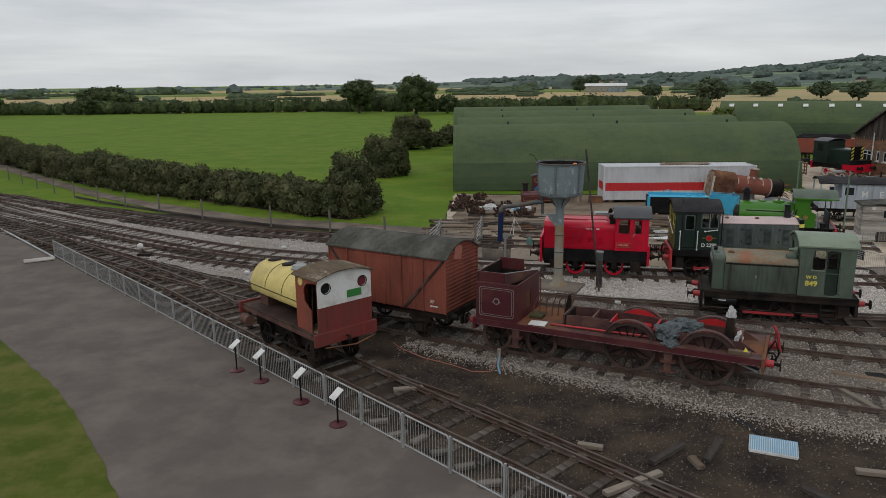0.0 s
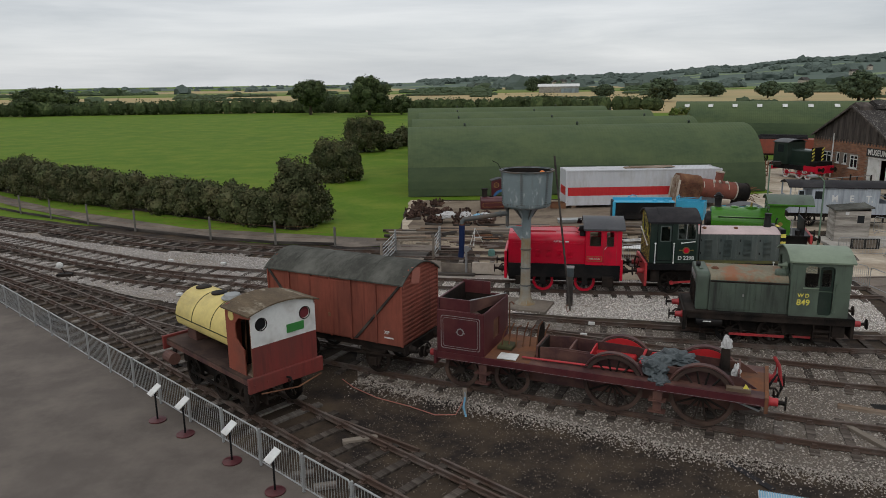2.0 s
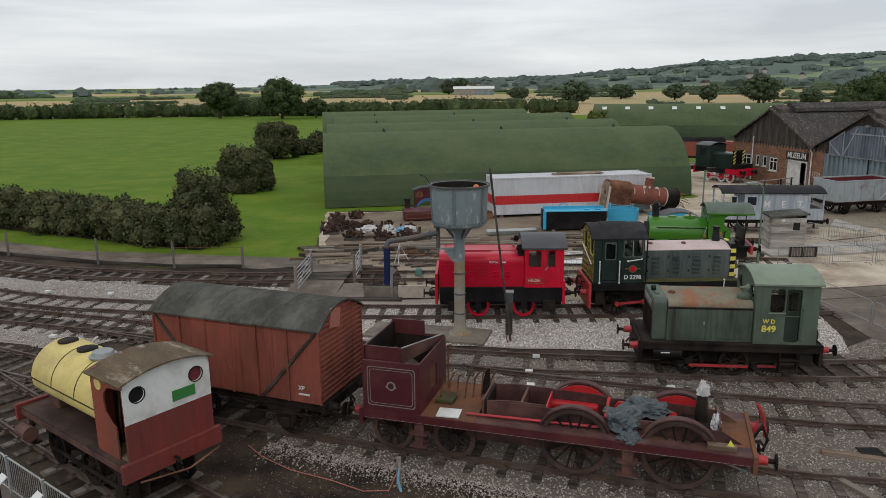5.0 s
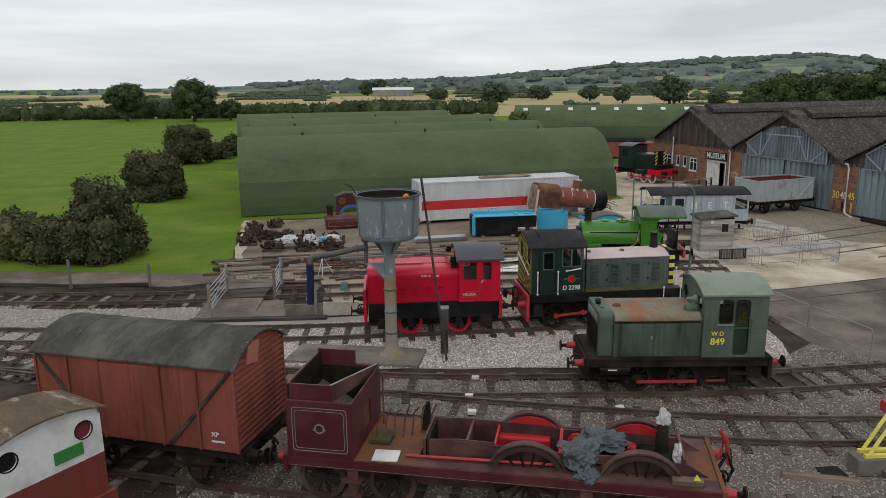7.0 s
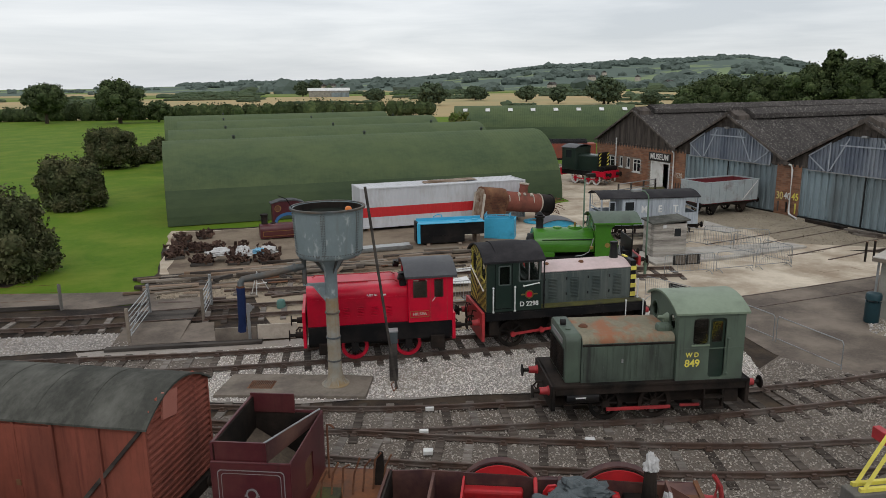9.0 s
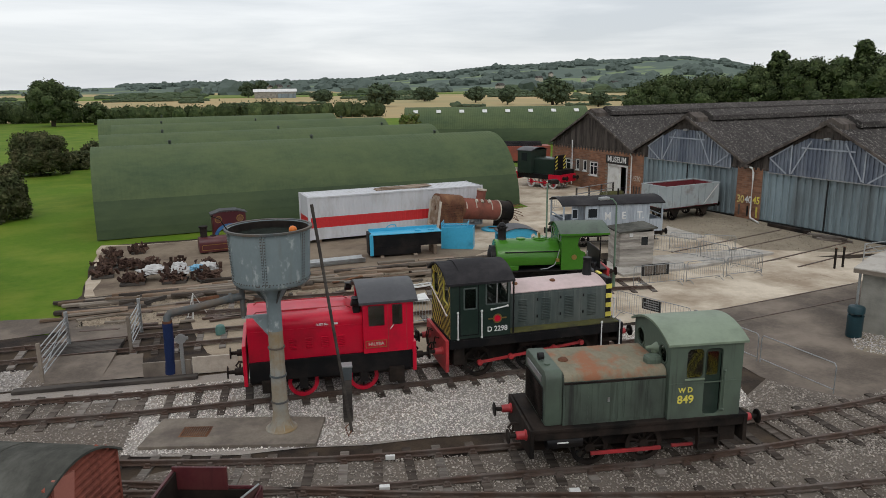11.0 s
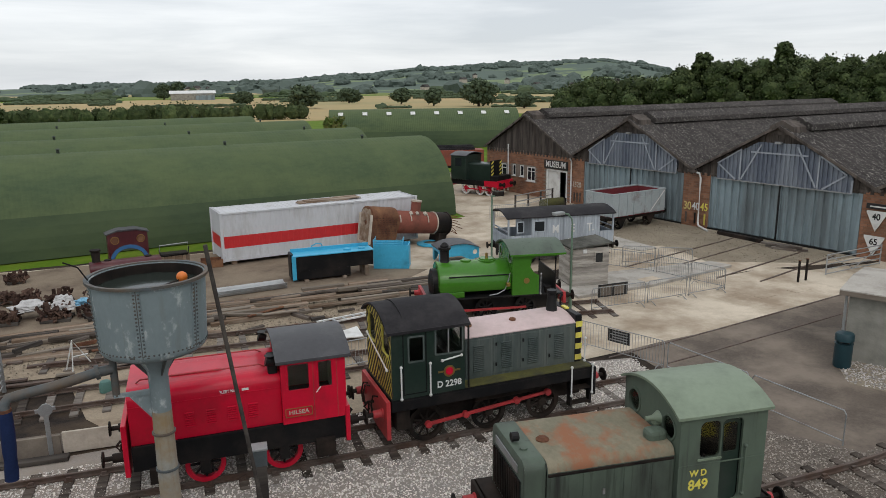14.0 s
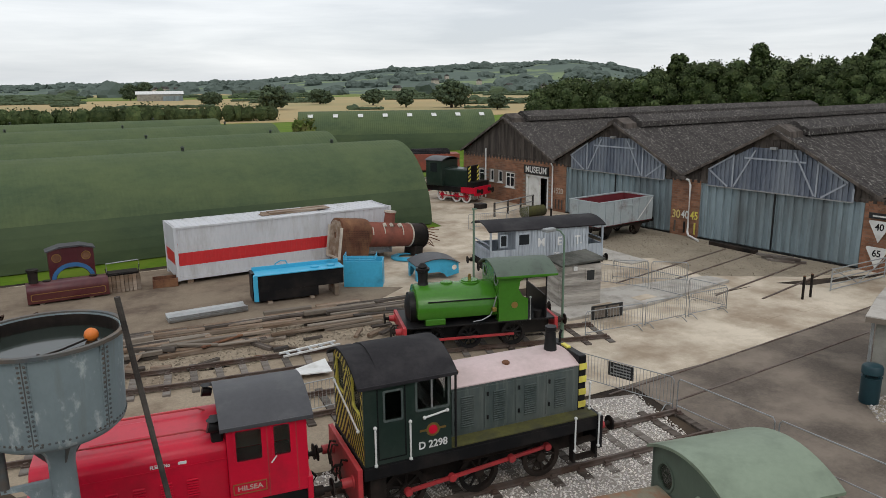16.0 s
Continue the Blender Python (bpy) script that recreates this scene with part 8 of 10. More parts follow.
# scrap piles of rail chairs and iron, with white sacks
rnd = random.Random(9)
for i, (cx, cy, s) in enumerate(((1.4, 58.0, 1.0), (1.2, 56.2, 0.9), (2.6, 57.6, 0.9), (2.6, 54.0, 1.0), (4.6, 53.4, 1.0), (6.2, 52.9, 1.0), (3.6, 56.8, 0.9), (5.0, 56.4, 0.8), (6.6, 55.6, 0.8), (1.8, 60.8, 0.7), (3.2, 61.5, 0.7))):
    t = thing("scrap_pallet", "pallet heaped with rusty iron rail chairs", "scrap pile", pose(cx, cy, 0, 0, 0, rnd.uniform(-15, 15)), "scrap piles on the concrete")
    for k in range(5):
        part("pallet_slat", box(-0.6 * s, 0.6 * s, (-0.5 + k * 0.22) * s, (-0.38 + k * 0.22) * s, 0.09, 0.12), M["darkwood"], t)
    for k in (-0.5, 0, 0.44):
        part("pallet_bearer", box(-0.6 * s, 0.6 * s, k * s, (k + 0.1) * s, 0.0, 0.09), M["darkwood"], t)
    b = bmesh.new()
    for k in range(60):
        h = 0.12 + abs(rnd.gauss(0, 0.22)) * s
        m_ = pose(rnd.gauss(0, 0.3) * s, rnd.gauss(0, 0.28) * s, h, rnd.uniform(0, 360), rnd.uniform(0, 360), rnd.uniform(0, 360))
        a = rnd.uniform(0.1, 0.2)
        box(-a, a, -0.08, 0.08, -0.03, 0.03, bm=b, m=m_)
        box(-0.04, 0.04, -0.07, 0.07, 0.02, 0.1, bm=b, m=m_)
    tagged(part("scrap_iron", b, M["scrap"], t), kind="stuff")
for cx, cy, z, s in ((3.6, 54.4, 0.5, 0.75), (5.0, 55.2, 0.3, 0.45), (4.9, 53.6, 0.5, 0.5), (6.3, 54.2, 0.35, 0.6)):
    t = thing("sack", "crumpled dirty white plastic sack on scrap", "sack", pose(cx, cy, 0.05))
    crumpled(t, 0, 0, z * 0.7, s, s * 0.7, 0.35, M["bag"], "sack", cx)
t = thing("sack", "crumpled blue plastic sack among scrap", "sack", pose(5.75, 54.0, 0.05))
crumpled(t, 0, 0, 0.35, 0.4, 0.3, 0.25, M["palblue"], "sack", 7)
for i in range(26):
    x, y = rnd.uniform(0.8, 9), rnd.uniform(45.6, 50.5)
    t = thing("loose_timber", "grey broken timber lying between the tracks", "timber", pose(x, y, 0.0, 0, 0, rnd.uniform(-22, 5)), "loose timbers beside the track")
    L = rnd.uniform(0.6, 2.6)
    part("plank", box(-L / 2, L / 2, -0.09, 0.09, 0.0, 0.08, 0.01), rnd.choice((M["timber"], M["timber_pale"], M["rail"])), t)

# small valve among the rubble, target post and concrete panels
t = thing("valve_cap", "faded teal iron valve cap on the rubble", "valve", pose(5.4, 43.9, 0))
part("cap", lathe([(0.2, 0.0), (0.2, 0.25), (0.15, 0.36), (0.06, 0.4)], 16), M["teal"], t, smooth=True)
t = thing("target_post", "grey iron post with a round plate", "post", pose(3.55, 40.05, 0))
part("post", box(-0.06, 0.06, -0.06, 0.06, 0, 1.5, 0.01), M["galv"], t)
part("plate", lathe([(0.18, -0.08), (0.18, -0.06)], 18, "y", at=(0, 0, 1.35)), M["galv"], t)
part("plate_arm", box(-0.25, 0.25, -0.05, 0.0, 1.3, 1.4), M["galv"], t)
t = thing("concrete_trough", "pale concrete panel beside the track", "panel", pose(4.6, 39.85, 0, 0, 0, -14))
part("panel", box(-0.75, 0.8, -0.08, 0.0, 0.0, 0.62, 0.01), M["cream2"], t)
part("panel", box(-2.4, -0.8, -0.08, 0.0, 0.0, 0.55, 0.01), M["slab"], t)
t = thing("metal_trestle", "small white metal trestle standing among timbers", "trestle", pose(4.6, 46.2, 0, 0, 0, 20))
for pts in ([(0, 0, 0), (0.1, 0, 1.2), (0.7, 0.1, 0.2)], [(0, 0.5, 0), (0.1, 0.0, 1.2)], [(0.05, 0, 0.6), (0.6, 0.05, 0.55)]):
    part("leg", tube(pts, 0.025, 6), M["white"], t)


# ---- foot crossing with gates ----
def crossing_gate(x, y, turn, L, label):
    t = thing("pedestrian_gate", label, "gate", pose(x, y, 0, 0, 0, turn), "gates of the foot crossing")
    for k in (0, L):
        part("gate_post", box(k - 0.06, k + 0.06, -0.06, 0.06, 0.0, 1.45, 0.01), M["timber_pale"] if k == 0 else M["galv"], t)
    for k in range(6):
        part("gate_bar", tube([(0.05, 0, 0.25 + k * 0.2), (L - 0.05, 0, 0.25 + k * 0.2)], 0.022, 6), M["galvpale"], t)
    part("gate_brace", tube([(0.05, 0, 0.25), (L - 0.05, 0, 1.25)], 0.02, 6), M["galvpale"], t)
    return t


crossing_gate(-0.9, 41.5, 78, 3.6, "galvanised tubular gate beside the foot crossing")
crossing_gate(2.0, 43.3, 78, 2.4, "galvanised tubular gate beside the foot crossing")
t = thing("foot_crossing", "dark boarded foot crossing over the rails", "crossing", pose(0.4, 44.3, 0, 0, 0, -14), kind="structure")
for k in range(9):
    part("plank", box(-1.2, 1.3, -0.68 + k * 0.155, -0.54 + k * 0.155, 0.0, 0.15, 0.008), M["darkwood"], t)
part("ramp", prism([(-3.6, 0.0), (-0.8, 0.14), (-0.8, 0.0)], -1.25, 1.3, "x"), M["road"], t)
part("ramp_edge", box(-1.3, 4.6, -3.9, -3.6, 0.0, 0.12, 0.01), M["darkwood"], t)
part("ramp", prism([(3.2, 0.0), (0.8, 0.14), (0.8, 0.0)], -1.25, 1.3, "x"), M["road"], t)
flat("path", [(-1.2, 41.3), (5.2, 39.7), (5.4, 40.9), (2.3, 41.7), (2.4, 42.9), (-0.9, 43.6)], 0.03, M["road"], "dark tarmac strip leading to the foot crossing")


# ---- brake van, open wagon, shed and museum forecourt ----
def brake_van():
    t = thing("brake_van", "pale blue-grey boarded brake van with black roof and white letters", "wagon", pose(29.4, 50.35, 0.0, 0, 0, -17) @ Matrix.Translation((0.4, 0, 0)) @ Matrix.Diagonal((0.89, 1, 1, 1)))
    L, W, Z0, EA, CR = 7.1, 1.28, 0.95, 2.72, 3.02
    x0, x1 = -2.0, 2.6
    for s in (-1, 1):
        n = 24
        for i in range(n):
            a = x0 + (x1 - x0) * i / n
            part("board", box(a + 0.008, a + (x1 - x0) / n - 0.008, s * W - (0.04 if s > 0 else 0.0), s * W + (0.0 if s > 0 else 0.04), Z0, EA), M["metgrey"], t)
    part("inner_body", box(x0 + 0.02, x1 - 0.02, -W + 0.03, W - 0.03, Z0, EA), M["metgrey"], t)
    for x in (-3.5, 3.5):
        for y in (-W, W):
            part("veranda_post", box(x - 0.05, x + 0.05, y - 0.05, y + 0.05, Z0, EA, 0.008), M["metgrey"], t)
        for z in (Z0 + 0.5, Z0 + 0.95):
            part("veranda_rail", box(x - 0.03, x + 0.03, -W, W, z, z + 0.06), M["metgrey"], t)
        part("veranda_panel", box(x - 0.03, x + 0.03, -W, W, Z0, Z0 + 0.75), M["metgrey"], t)
    for y in (-W, W):
        part("side_panel", box(-3.5, -2.0, y - 0.03, y + 0.03, Z0, Z0 + 0.75), M["metgrey"], t)
        part("side_panel", box(2.6, 3.5, y - 0.03, y + 0.03, Z0, Z0 + 0.75), M["metgrey"], t)
    for xa, xb in ((-2.95, -2.5), (-1.85, -1.1)):
        w_ = part("window", wall_with_holes(rrect(xa, xb, 1.85, 2.5, 0.03), [rrect(xa + 0.06, xb - 0.06, 1.91, 2.44, 0.03)], -W - 0.03, -W + 0.02, "y"), M["metgrey"], t)
        part("pane", box(xa + 0.05, xb - 0.05, -W - 0.012, -W - 0.006, 1.9, 2.45), M["winglass"], w_)
    for body_, x, s in (("M", -0.4, 0.62), ("E", 0.75, 0.62), ("T.", 1.95, 0.62)):
        text_mesh(body_, s, M["white"], t, near(x, -W - 0.006, 1.95), "lettering", 0.95)
    text_mesh("35", 0.36, M["white"], t, near(0.6, -W - 0.006, 1.25), "running_number")
    roof(t, -3.65, 3.65, W + 0.1, EA, CR, M["roofblack"], 0.06)
    part("solebar", box(-3.55, 3.55, -1.1, 1.1, 0.68, 0.95, 0.01), M["frame"], t)
    for x, d in ((-3.58, -1), (3.58, 1)):
        hs = part("headstock", box(x - 0.06, x + 0.06, -1.25, 1.25, 0.66, 1.0, 0.01), M["frame"], t)
        for y in (-0.86, 0.86):
            buffer(hs, x + 0.06 * d, y, 0.82, d, M["frame"], 0.45)
    for x in (-1.9, 1.9):
        for y in (-0.76, 0.76):
            wheel(t, x, y, 0.42, M["frame"], M["frame"], 8, z=0.44)
    part("footboard", box(-3.3, 3.3, -1.42, -1.2, 0.42, 0.46), M["darkwood"], t)
    for x in (-3, -1, 1, 3):
        part("board_bracket", box(x - 0.03, x + 0.03, -1.36, -1.1, 0.44, 0.75), M["frame"], t)
    part("stove_pipe", cyl((1.0, 0.3, 2.9), (1.0, 0.3, 3.4), 0.06, seg=10), M["frame"], t)
    return t


brake_van()


def open_wagon():
    t = thing("open_wagon", "light grey steel open wagon with a wine-red inside", "wagon", pose(40.35, 55.0, 0.0, 0, 0, 2))
    L, W, Z0, Z1 = 5.2, 1.25, 1.0, 2.5
    for y, s in ((-W, -1), (W, 1)):
        part("side", box(-L / 2, L / 2, y - 0.03, y + 0.03, Z0, Z1, 0.008), M["wagongrey"], t)
        part("side_lining", box(-L / 2 + 0.05, L / 2 - 0.05, y - s * 0.045 - 0.01, y - s * 0.045 + 0.01, Z0, Z1 - 0.03), M["wine"], t)
        part("top_rim", box(-L / 2 - 0.05, L / 2 + 0.05, y - 0.06, y + 0.06, Z1, Z1 + 0.07, 0.008), M["wagongrey"], t)
        for x in (-2.0, -1.2, -0.55, 0.55, 1.2, 2.0):
            part("rib", box(x - 0.04, x + 0.04, y + (s * 0.03 if s > 0 else -0.08), y + (0.08 if s > 0 else -0.03), Z0, Z1), M["wagongrey"], t)
        part("side_door", box(-0.5, 0.5, y + (0.03 if s > 0 else -0.06), y + (0.06 if s > 0 else -0.03), Z0 + 0.05, Z1 - 0.2, 0.006), M["wagongrey"], t)
        part("door_hinge", box(-0.5, 0.5, y + (0.06 if s > 0 else -0.09), y + (0.09 if s > 0 else -0.06), Z1 - 0.4, Z1 - 0.3), M["wagongrey"], t)
        part("stripe", prism([(1.0, Z0 + 0.08), (1.1, Z0 + 0.08), (2.5, Z1 - 0.05), (2.4, Z1 - 0.05)], y - 0.095, y - 0.082, "y"), M["white"], t) if s < 0 else None
    for x in (-L / 2, L / 2):
        part("end", box(x - 0.03, x + 0.03, -W + 0.03, W - 0.03, Z0, Z1, 0.008), M["wagongrey"], t)
        part("end_lining", box(x * 0.984 - 0.01, x * 0.984 + 0.01, -W + 0.05, W - 0.05, Z0, Z1 - 0.03), M["wine"], t)
        part("top_rim", box(x - 0.06, x + 0.06, -W, W, Z1 + 0.001, Z1 + 0.069), M["wagongrey"], t)
        for y in (-0.5, 0.5):
            part("end_rib", box(x + (0.03 if x > 0 else -0.09), x + (0.09 if x > 0 else -0.03), y - 0.05, y + 0.05, Z0, Z1), M["wagongrey"], t)
    part("floor", box(-L / 2, L / 2, -W, W, Z0 - 0.05, Z0 + 0.02), M["wine"], t)
    part("solebar", box(-L / 2, L / 2, -1.05, 1.05, 0.72, 0.95), M["frame"], t)
    for x, d in ((-L / 2, -1), (L / 2, 1)):
        for y in (-0.86, 0.86):
            buffer(t, x, y, 0.88, d, M["frame"], 0.45)
    for x in (-1.45, 1.45):
        for y in (-0.76, 0.76):
            wheel(t, x, y, 0.44, M["frame"], M["frame"], 8, z=0.46)
        part("axle_guard", prism([(x - 0.45, 0.75), (x + 0.45, 0.75), (x + 0.12, 0.25), (x - 0.12, 0.25)], -1.05, -1.0, "y"), M["frame"], t)
    return t


open_wagon()

t = thing("garden_shed", "silvered timber shed with a felt roof and one small window", "shed", pose(27.6, 45.2, 0, 0, 0, -17))
part("base", box(-1.0, 1.0, -0.85, 0.85, 0.0, 0.12), M["darkwood"], t)
for k in range(14):
    z = 0.12 + k * 0.135
    part("board", box(-0.95, 0.95, -0.84, -0.79, z, z + 0.128, 0.004), M["shedwood"], t)
    part("board", box(-0.97, -0.93, -0.79, 0.8, z, z + 0.128, 0.004), M["shedwood"], t)
part("right_wall", box(0.92, 0.96, -0.79, 0.8, 0.12, 2.1), M["shedwood"], t)
part("back_wall", box(-0.93, 0.92, 0.76, 0.8, 0.12, 2.0), M["shedwood"], t)
part("roof", prism([(-1.08, 1.98), (1.08, 2.18), (1.08, 2.26), (-1.08, 2.06)], -0.98, 0.95, "y"), M["vanroof"], t)
wn_ = part("window", box(0.2, 0.62, -0.87, -0.83, 1.25, 1.75), M["winglass"], t)
part("window_frame", wall_with_holes([(0.16, 1.21), (0.66, 1.21), (0.66, 1.79), (0.16, 1.79)], [[(0.22, 1.27), (0.6, 1.27), (0.6, 1.73), (0.22, 1.73)]], -0.885, -0.84, "y"), M["shedwood"], wn_)
part("alarm_box", box(-0.45, -0.25, -0.9, -0.84, 1.75, 1.95, 0.02), M["white"], t)
part("door", box(-0.99, -0.965, -0.5, 0.3, 0.15, 1.85), M["shedwood"], t)


def lamp_post(x, y, h, head, label):
    t = thing("lamp_post", label, "street lamp", pose(x, y, 0))
    part("base", cyl((0, 0, 0), (0, 0, 0.9), 0.075, seg=12), M["lampgreen"], t)
    part("pole", cyl((0, 0, 0.9), (0, 0, h), 0.05, 0.042, 12), M["lampgreen"], t)
    if head == "arm":
        part("arm", tube([(0, 0, h), (-0.03, 0.0, h + 0.2), (-0.2, 0.05, h + 0.42), (-0.5, 0.1, h + 0.5)], 0.035, 8), M["lampgreen"], t)
        part("lantern", box(-0.95, -0.42, -0.02, 0.24, h + 0.42, h + 0.56, 0.04), M["galv"], t)
    else:
        part("bracket", box(-0.05, 0.45, -0.04, 0.04, h - 0.04, h + 0.02), M["lampgreen"], t)
        part("floodlight", box(0.15, 0.6, -0.2, 0.2, h - 0.02, h + 0.2, 0.02), M["frame"], t)
    return t


lamp_post(23.6, 41.6, 4.05, "arm", "grey-green lamp post with a curved arm")
lamp_post(23.4, 47.2, 4.55, "flood", "grey-green post with a floodlight")

# museum forecourt diesel
t = thing("diesel_shunter", "small black diesel shunter with red buffer beam and white-rimmed red wheels", "locomotive", pose(40.7, 73.5, 0.0, 0, 0, -70) @ Matrix.Diagonal((1.0, 1.05, 1.14, 1.0)))
part("underframe", box(-2.6, 2.6, -1.0, 1.0, 0.75, 1.15, 0.02), M["black"], t)
part("cab", box(-2.5, -0.8, -1.15, 1.15, 1.15, 3.1, 0.03), M["bg_green"], t)
roof(t, -2.6, -0.7, 1.22, 3.08, 3.32, M["greyroof"], 0.05)
part("bonnet", prism(rounded_hood(0.75, 1.15, 2.5, 0.15), -0.8, 1.6, "x"), M["bg_green"], t)
part("nose", box(1.6, 1.75, -0.75, 0.75, 1.15, 2.75, 0.03), M["black"], t)
for k in range(5):
    for y in (-0.76, 0.46):
        part("warning_stripe", prism([(y, 1.25 + k * 0.3), (y + 0.3, 1.4 + k * 0.3), (y + 0.3, 1.53 + k * 0.3), (y, 1.38 + k * 0.3)], 1.74, 1.765, "x"), M["yellow"], t)
part("platform", box(1.75, 2.6, -1.0, 1.0, 1.15, 1.6, 0.03), M["black"], t)
for x, d in ((2.65, 1), (-2.65, -1)):
    bm_ = part("buffer_beam", box(x - 0.06, x + 0.06, -1.15, 1.15, 0.6, 1.25, 0.02), M["red"], t)
    for y in (-0.8, 0.8):
        buffer(bm_, x + d * 0.06, y, 0.95, d, M["frame"], 0.45)
part("side_skirt", box(1.2, 2.6, -1.12, -1.0, 0.75, 1.2), M["red"], t)
for y in (-0.6, 0.1):
    part("cab_window", box(-2.52, -2.49, y, y + 0.5, 2.2, 2.95), M["white"], t)
for y in (-1.16, 1.14):
    part("cab_window", box(-2.0, -1.3, y, y + 0.02, 2.2, 2.85), M["winglass"], t)
for x in (-1.0, 0.6, 1.6):
    for y in (-0.85, 0.85):
        wheel(t, x, y, 0.46, M["white"], M["red"], 9, z=0.49)
part("coupling_rod", box(-1.0, 1.6, -0.98, -0.93, 0.42, 0.5), M["red"], t)
t = thing("open_wagon", "red-oxide open wagon loaded with dark iron sections", "wagon", pose(46.5, 88.0, 0.0, 0, 0, -25))
part("body", box(-3.6, 3.6, -1.2, 1.2, 1.0, 2.7, 0.02), M["oxide"], t)
for k in range(6):
    part("iron_section", box(-3.2 + 0.3 * (k % 3), 2.6, -1.0 + k * 0.35, -0.8 + k * 0.35, 2.7, 2.9 + 0.12 * (k % 3)), M["roofblack"], t)
part("solebar", box(-3.5, 3.5, -1.0, 1.0, 0.75, 1.0), M["frame"], t)
for x in (-2.0, 2.0):
    for y in (-0.76, 0.76):
        wheel(t, x, y, 0.46, M["frame"], M["frame"], 8, z=0.46)
for sx, sy in ((36.3, 77.5), (37.4, 75.6), (35.8, 75.0)):
    t = thing("stillage", "brown slatted steel stillage on the concrete", "stillage", pose(sx, sy, 0, 0, 0, -15), "stillages beside the huts")
    for z in (0.1, 0.45, 0.8, 1.15):
        part("rail", tube([(-0.7, -0.5, z), (0.7, -0.5, z), (0.7, 0.5, z), (-0.7, 0.5, z), (-0.7, -0.5, z)], 0.035, 6), M["rustplate"], t)
    for x in (-0.7, 0.7):
        for y in (-0.5, 0.5):
            part("post", box(x - 0.05, x + 0.05, y - 0.05, y + 0.05, 0, 1.5), M["rustplate"], t)


# ---- barriers ----
def barrier(x0, y0, x1, y1, label, bars=0, h=1.08, feet=True, group="crowd barriers", m_="galv", r=0.02):
    L = math.hypot(x1 - x0, y1 - y0)
    t = thing("barrier", label, "barrier", pose(x0, y0, 0, 0, 0, math.degrees(math.atan2(y1 - y0, x1 - x0))), group)
    part("frame", tube([(0.03, 0, 0.06), (0.03, 0, h - 0.1), (0.1, 0, h), (L - 0.1, 0, h), (L - 0.03, 0, h - 0.1), (L - 0.03, 0, 0.06)], r, 8), M[m_], t)
    part("bottom_rail", tube([(0.03, 0, 0.2), (L - 0.03, 0, 0.2)], r * 0.9, 6), M[m_], t)
    if bars:
        bar = tube([(0, 0, 0.2), (0, 0, h)], 0.008, 4)
        ob = part("bar", bar, M[m_], t)
        for k in range(bars):
            o = ob if k == 0 else ob.copy()
            if k:
                scene.collection.objects.link(o)
                o.parent = t
            o.location.x = L * (k + 1) / (bars + 1)
    if feet:
        for x in (0.25, L - 0.25):
            part("foot", tube([(x, -0.3, 0.0), (x, -0.05, 0.12), (x, 0.05, 0.12), (x, 0.3, 0.0)], 0.018, 6), M[m_], t)
    return t


def barrier_run(pts, size, label, **kw):
    for (x0, y0), (x1, y1) in zip(pts, pts[1:]):
        L = math.hypot(x1 - x0, y1 - y0)
        n = max(1, round(L / size))
        for k in range(n):
            a, b = k / n + 0.012, (k + 1) / n - 0.012
            barrier(x0 + (x1 - x0) * a, y0 + (y1 - y0) * a, x0 + (x1 - x0) * b, y0 + (y1 - y0) * b, label, **kw)


barrier_run([(21.3, 38.6), (22.25, 35.05)], 3.7, "galvanised barrier with fine upright bars beside the road", bars=30, r=0.016)
barrier_run([(22.25, 35.05), (22.2, 31.7), (22.1, 28.6)], 3.3, "plain galvanised two-rail barrier along the service road", feet=False)
barrier_run([(24.6, 41.4), (27.5, 40.9), (32.4, 40.4)], 2.3, "galvanised crowd barrier with upright bars and splayed feet", bars=18)
barrier_run([(32.4, 40.4), (31.9, 44.4), (30.6, 47.2)], 2.3, "galvanised crowd barrier with upright bars and splayed feet", bars=18)
barrier_run([(34.6, 44.2), (31.9, 46.9)], 2.3, "galvanised crowd barrier with upright bars and splayed feet", bars=18)
barrier_run([(33.6, 62.0), (36.5, 61.2), (39.5, 62.4)], 2.3, "galvanised crowd barrier with upright bars and splayed feet", bars=18)
s = thing("notice_board", "black notice board with white lines fixed to a barrier", "sign", pose(21.85, 36.9, 0.0, 0, 0, -75))
part("board", box(-0.45, 0.45, 0.03, 0.06, 0.55, 1.02, 0.005), M["signblack"], s, at=Matrix.Rotation(math.pi, 4, "Z"))
for k in range(4):
    part("text_bar", box(-0.36, 0.36 - 0.1 * (k % 2), 0.062, 0.066, 0.62 + k * 0.1, 0.66 + k * 0.1), M["galvpale"], s, at=Matrix.Rotation(math.pi, 4, "Z"))
s = thing("notice_board", "black notice board with pale panels on the low wall", "sign", pose(26.9, 42.4, 0.0, 0, 0, -10))
part("board", box(-0.8, 0.8, -0.04, 0.0, 0.15, 0.75, 0.005), M["signblack"], s)
for k in range(2):
    part("panel", box(-0.65 + k * 0.7, -0.1 + k * 0.7, -0.046, -0.04, 0.22, 0.68), M["slab"], s)
t = thing("loading_platform", "low pale concrete platform beside the siding", "platform", pose(0, 0, 0), kind="structure")
part("slab", prism([(25.6, 43.3), (30.0, 42.8), (36.5, 43.2), (36.3, 44.4), (32.8, 45.2), (30.0, 45.8), (26.0, 46.2)], -0.05, 0.12, "z", bevel=0.02), M["slabpale"], t)
for x, y in ((28.2, 43.7), (30.6, 43.6), (33.2, 38.9), (35.4, 38.6)):
    c = part("access_cover", box(x - 0.55, x + 0.55, y - 0.3, y + 0.3, -0.01 if y < 40 else 0.12, 0.004 if y < 40 else 0.13), M["concrete"])
    tagged(c, "rectangular access cover let into the concrete", "cover")
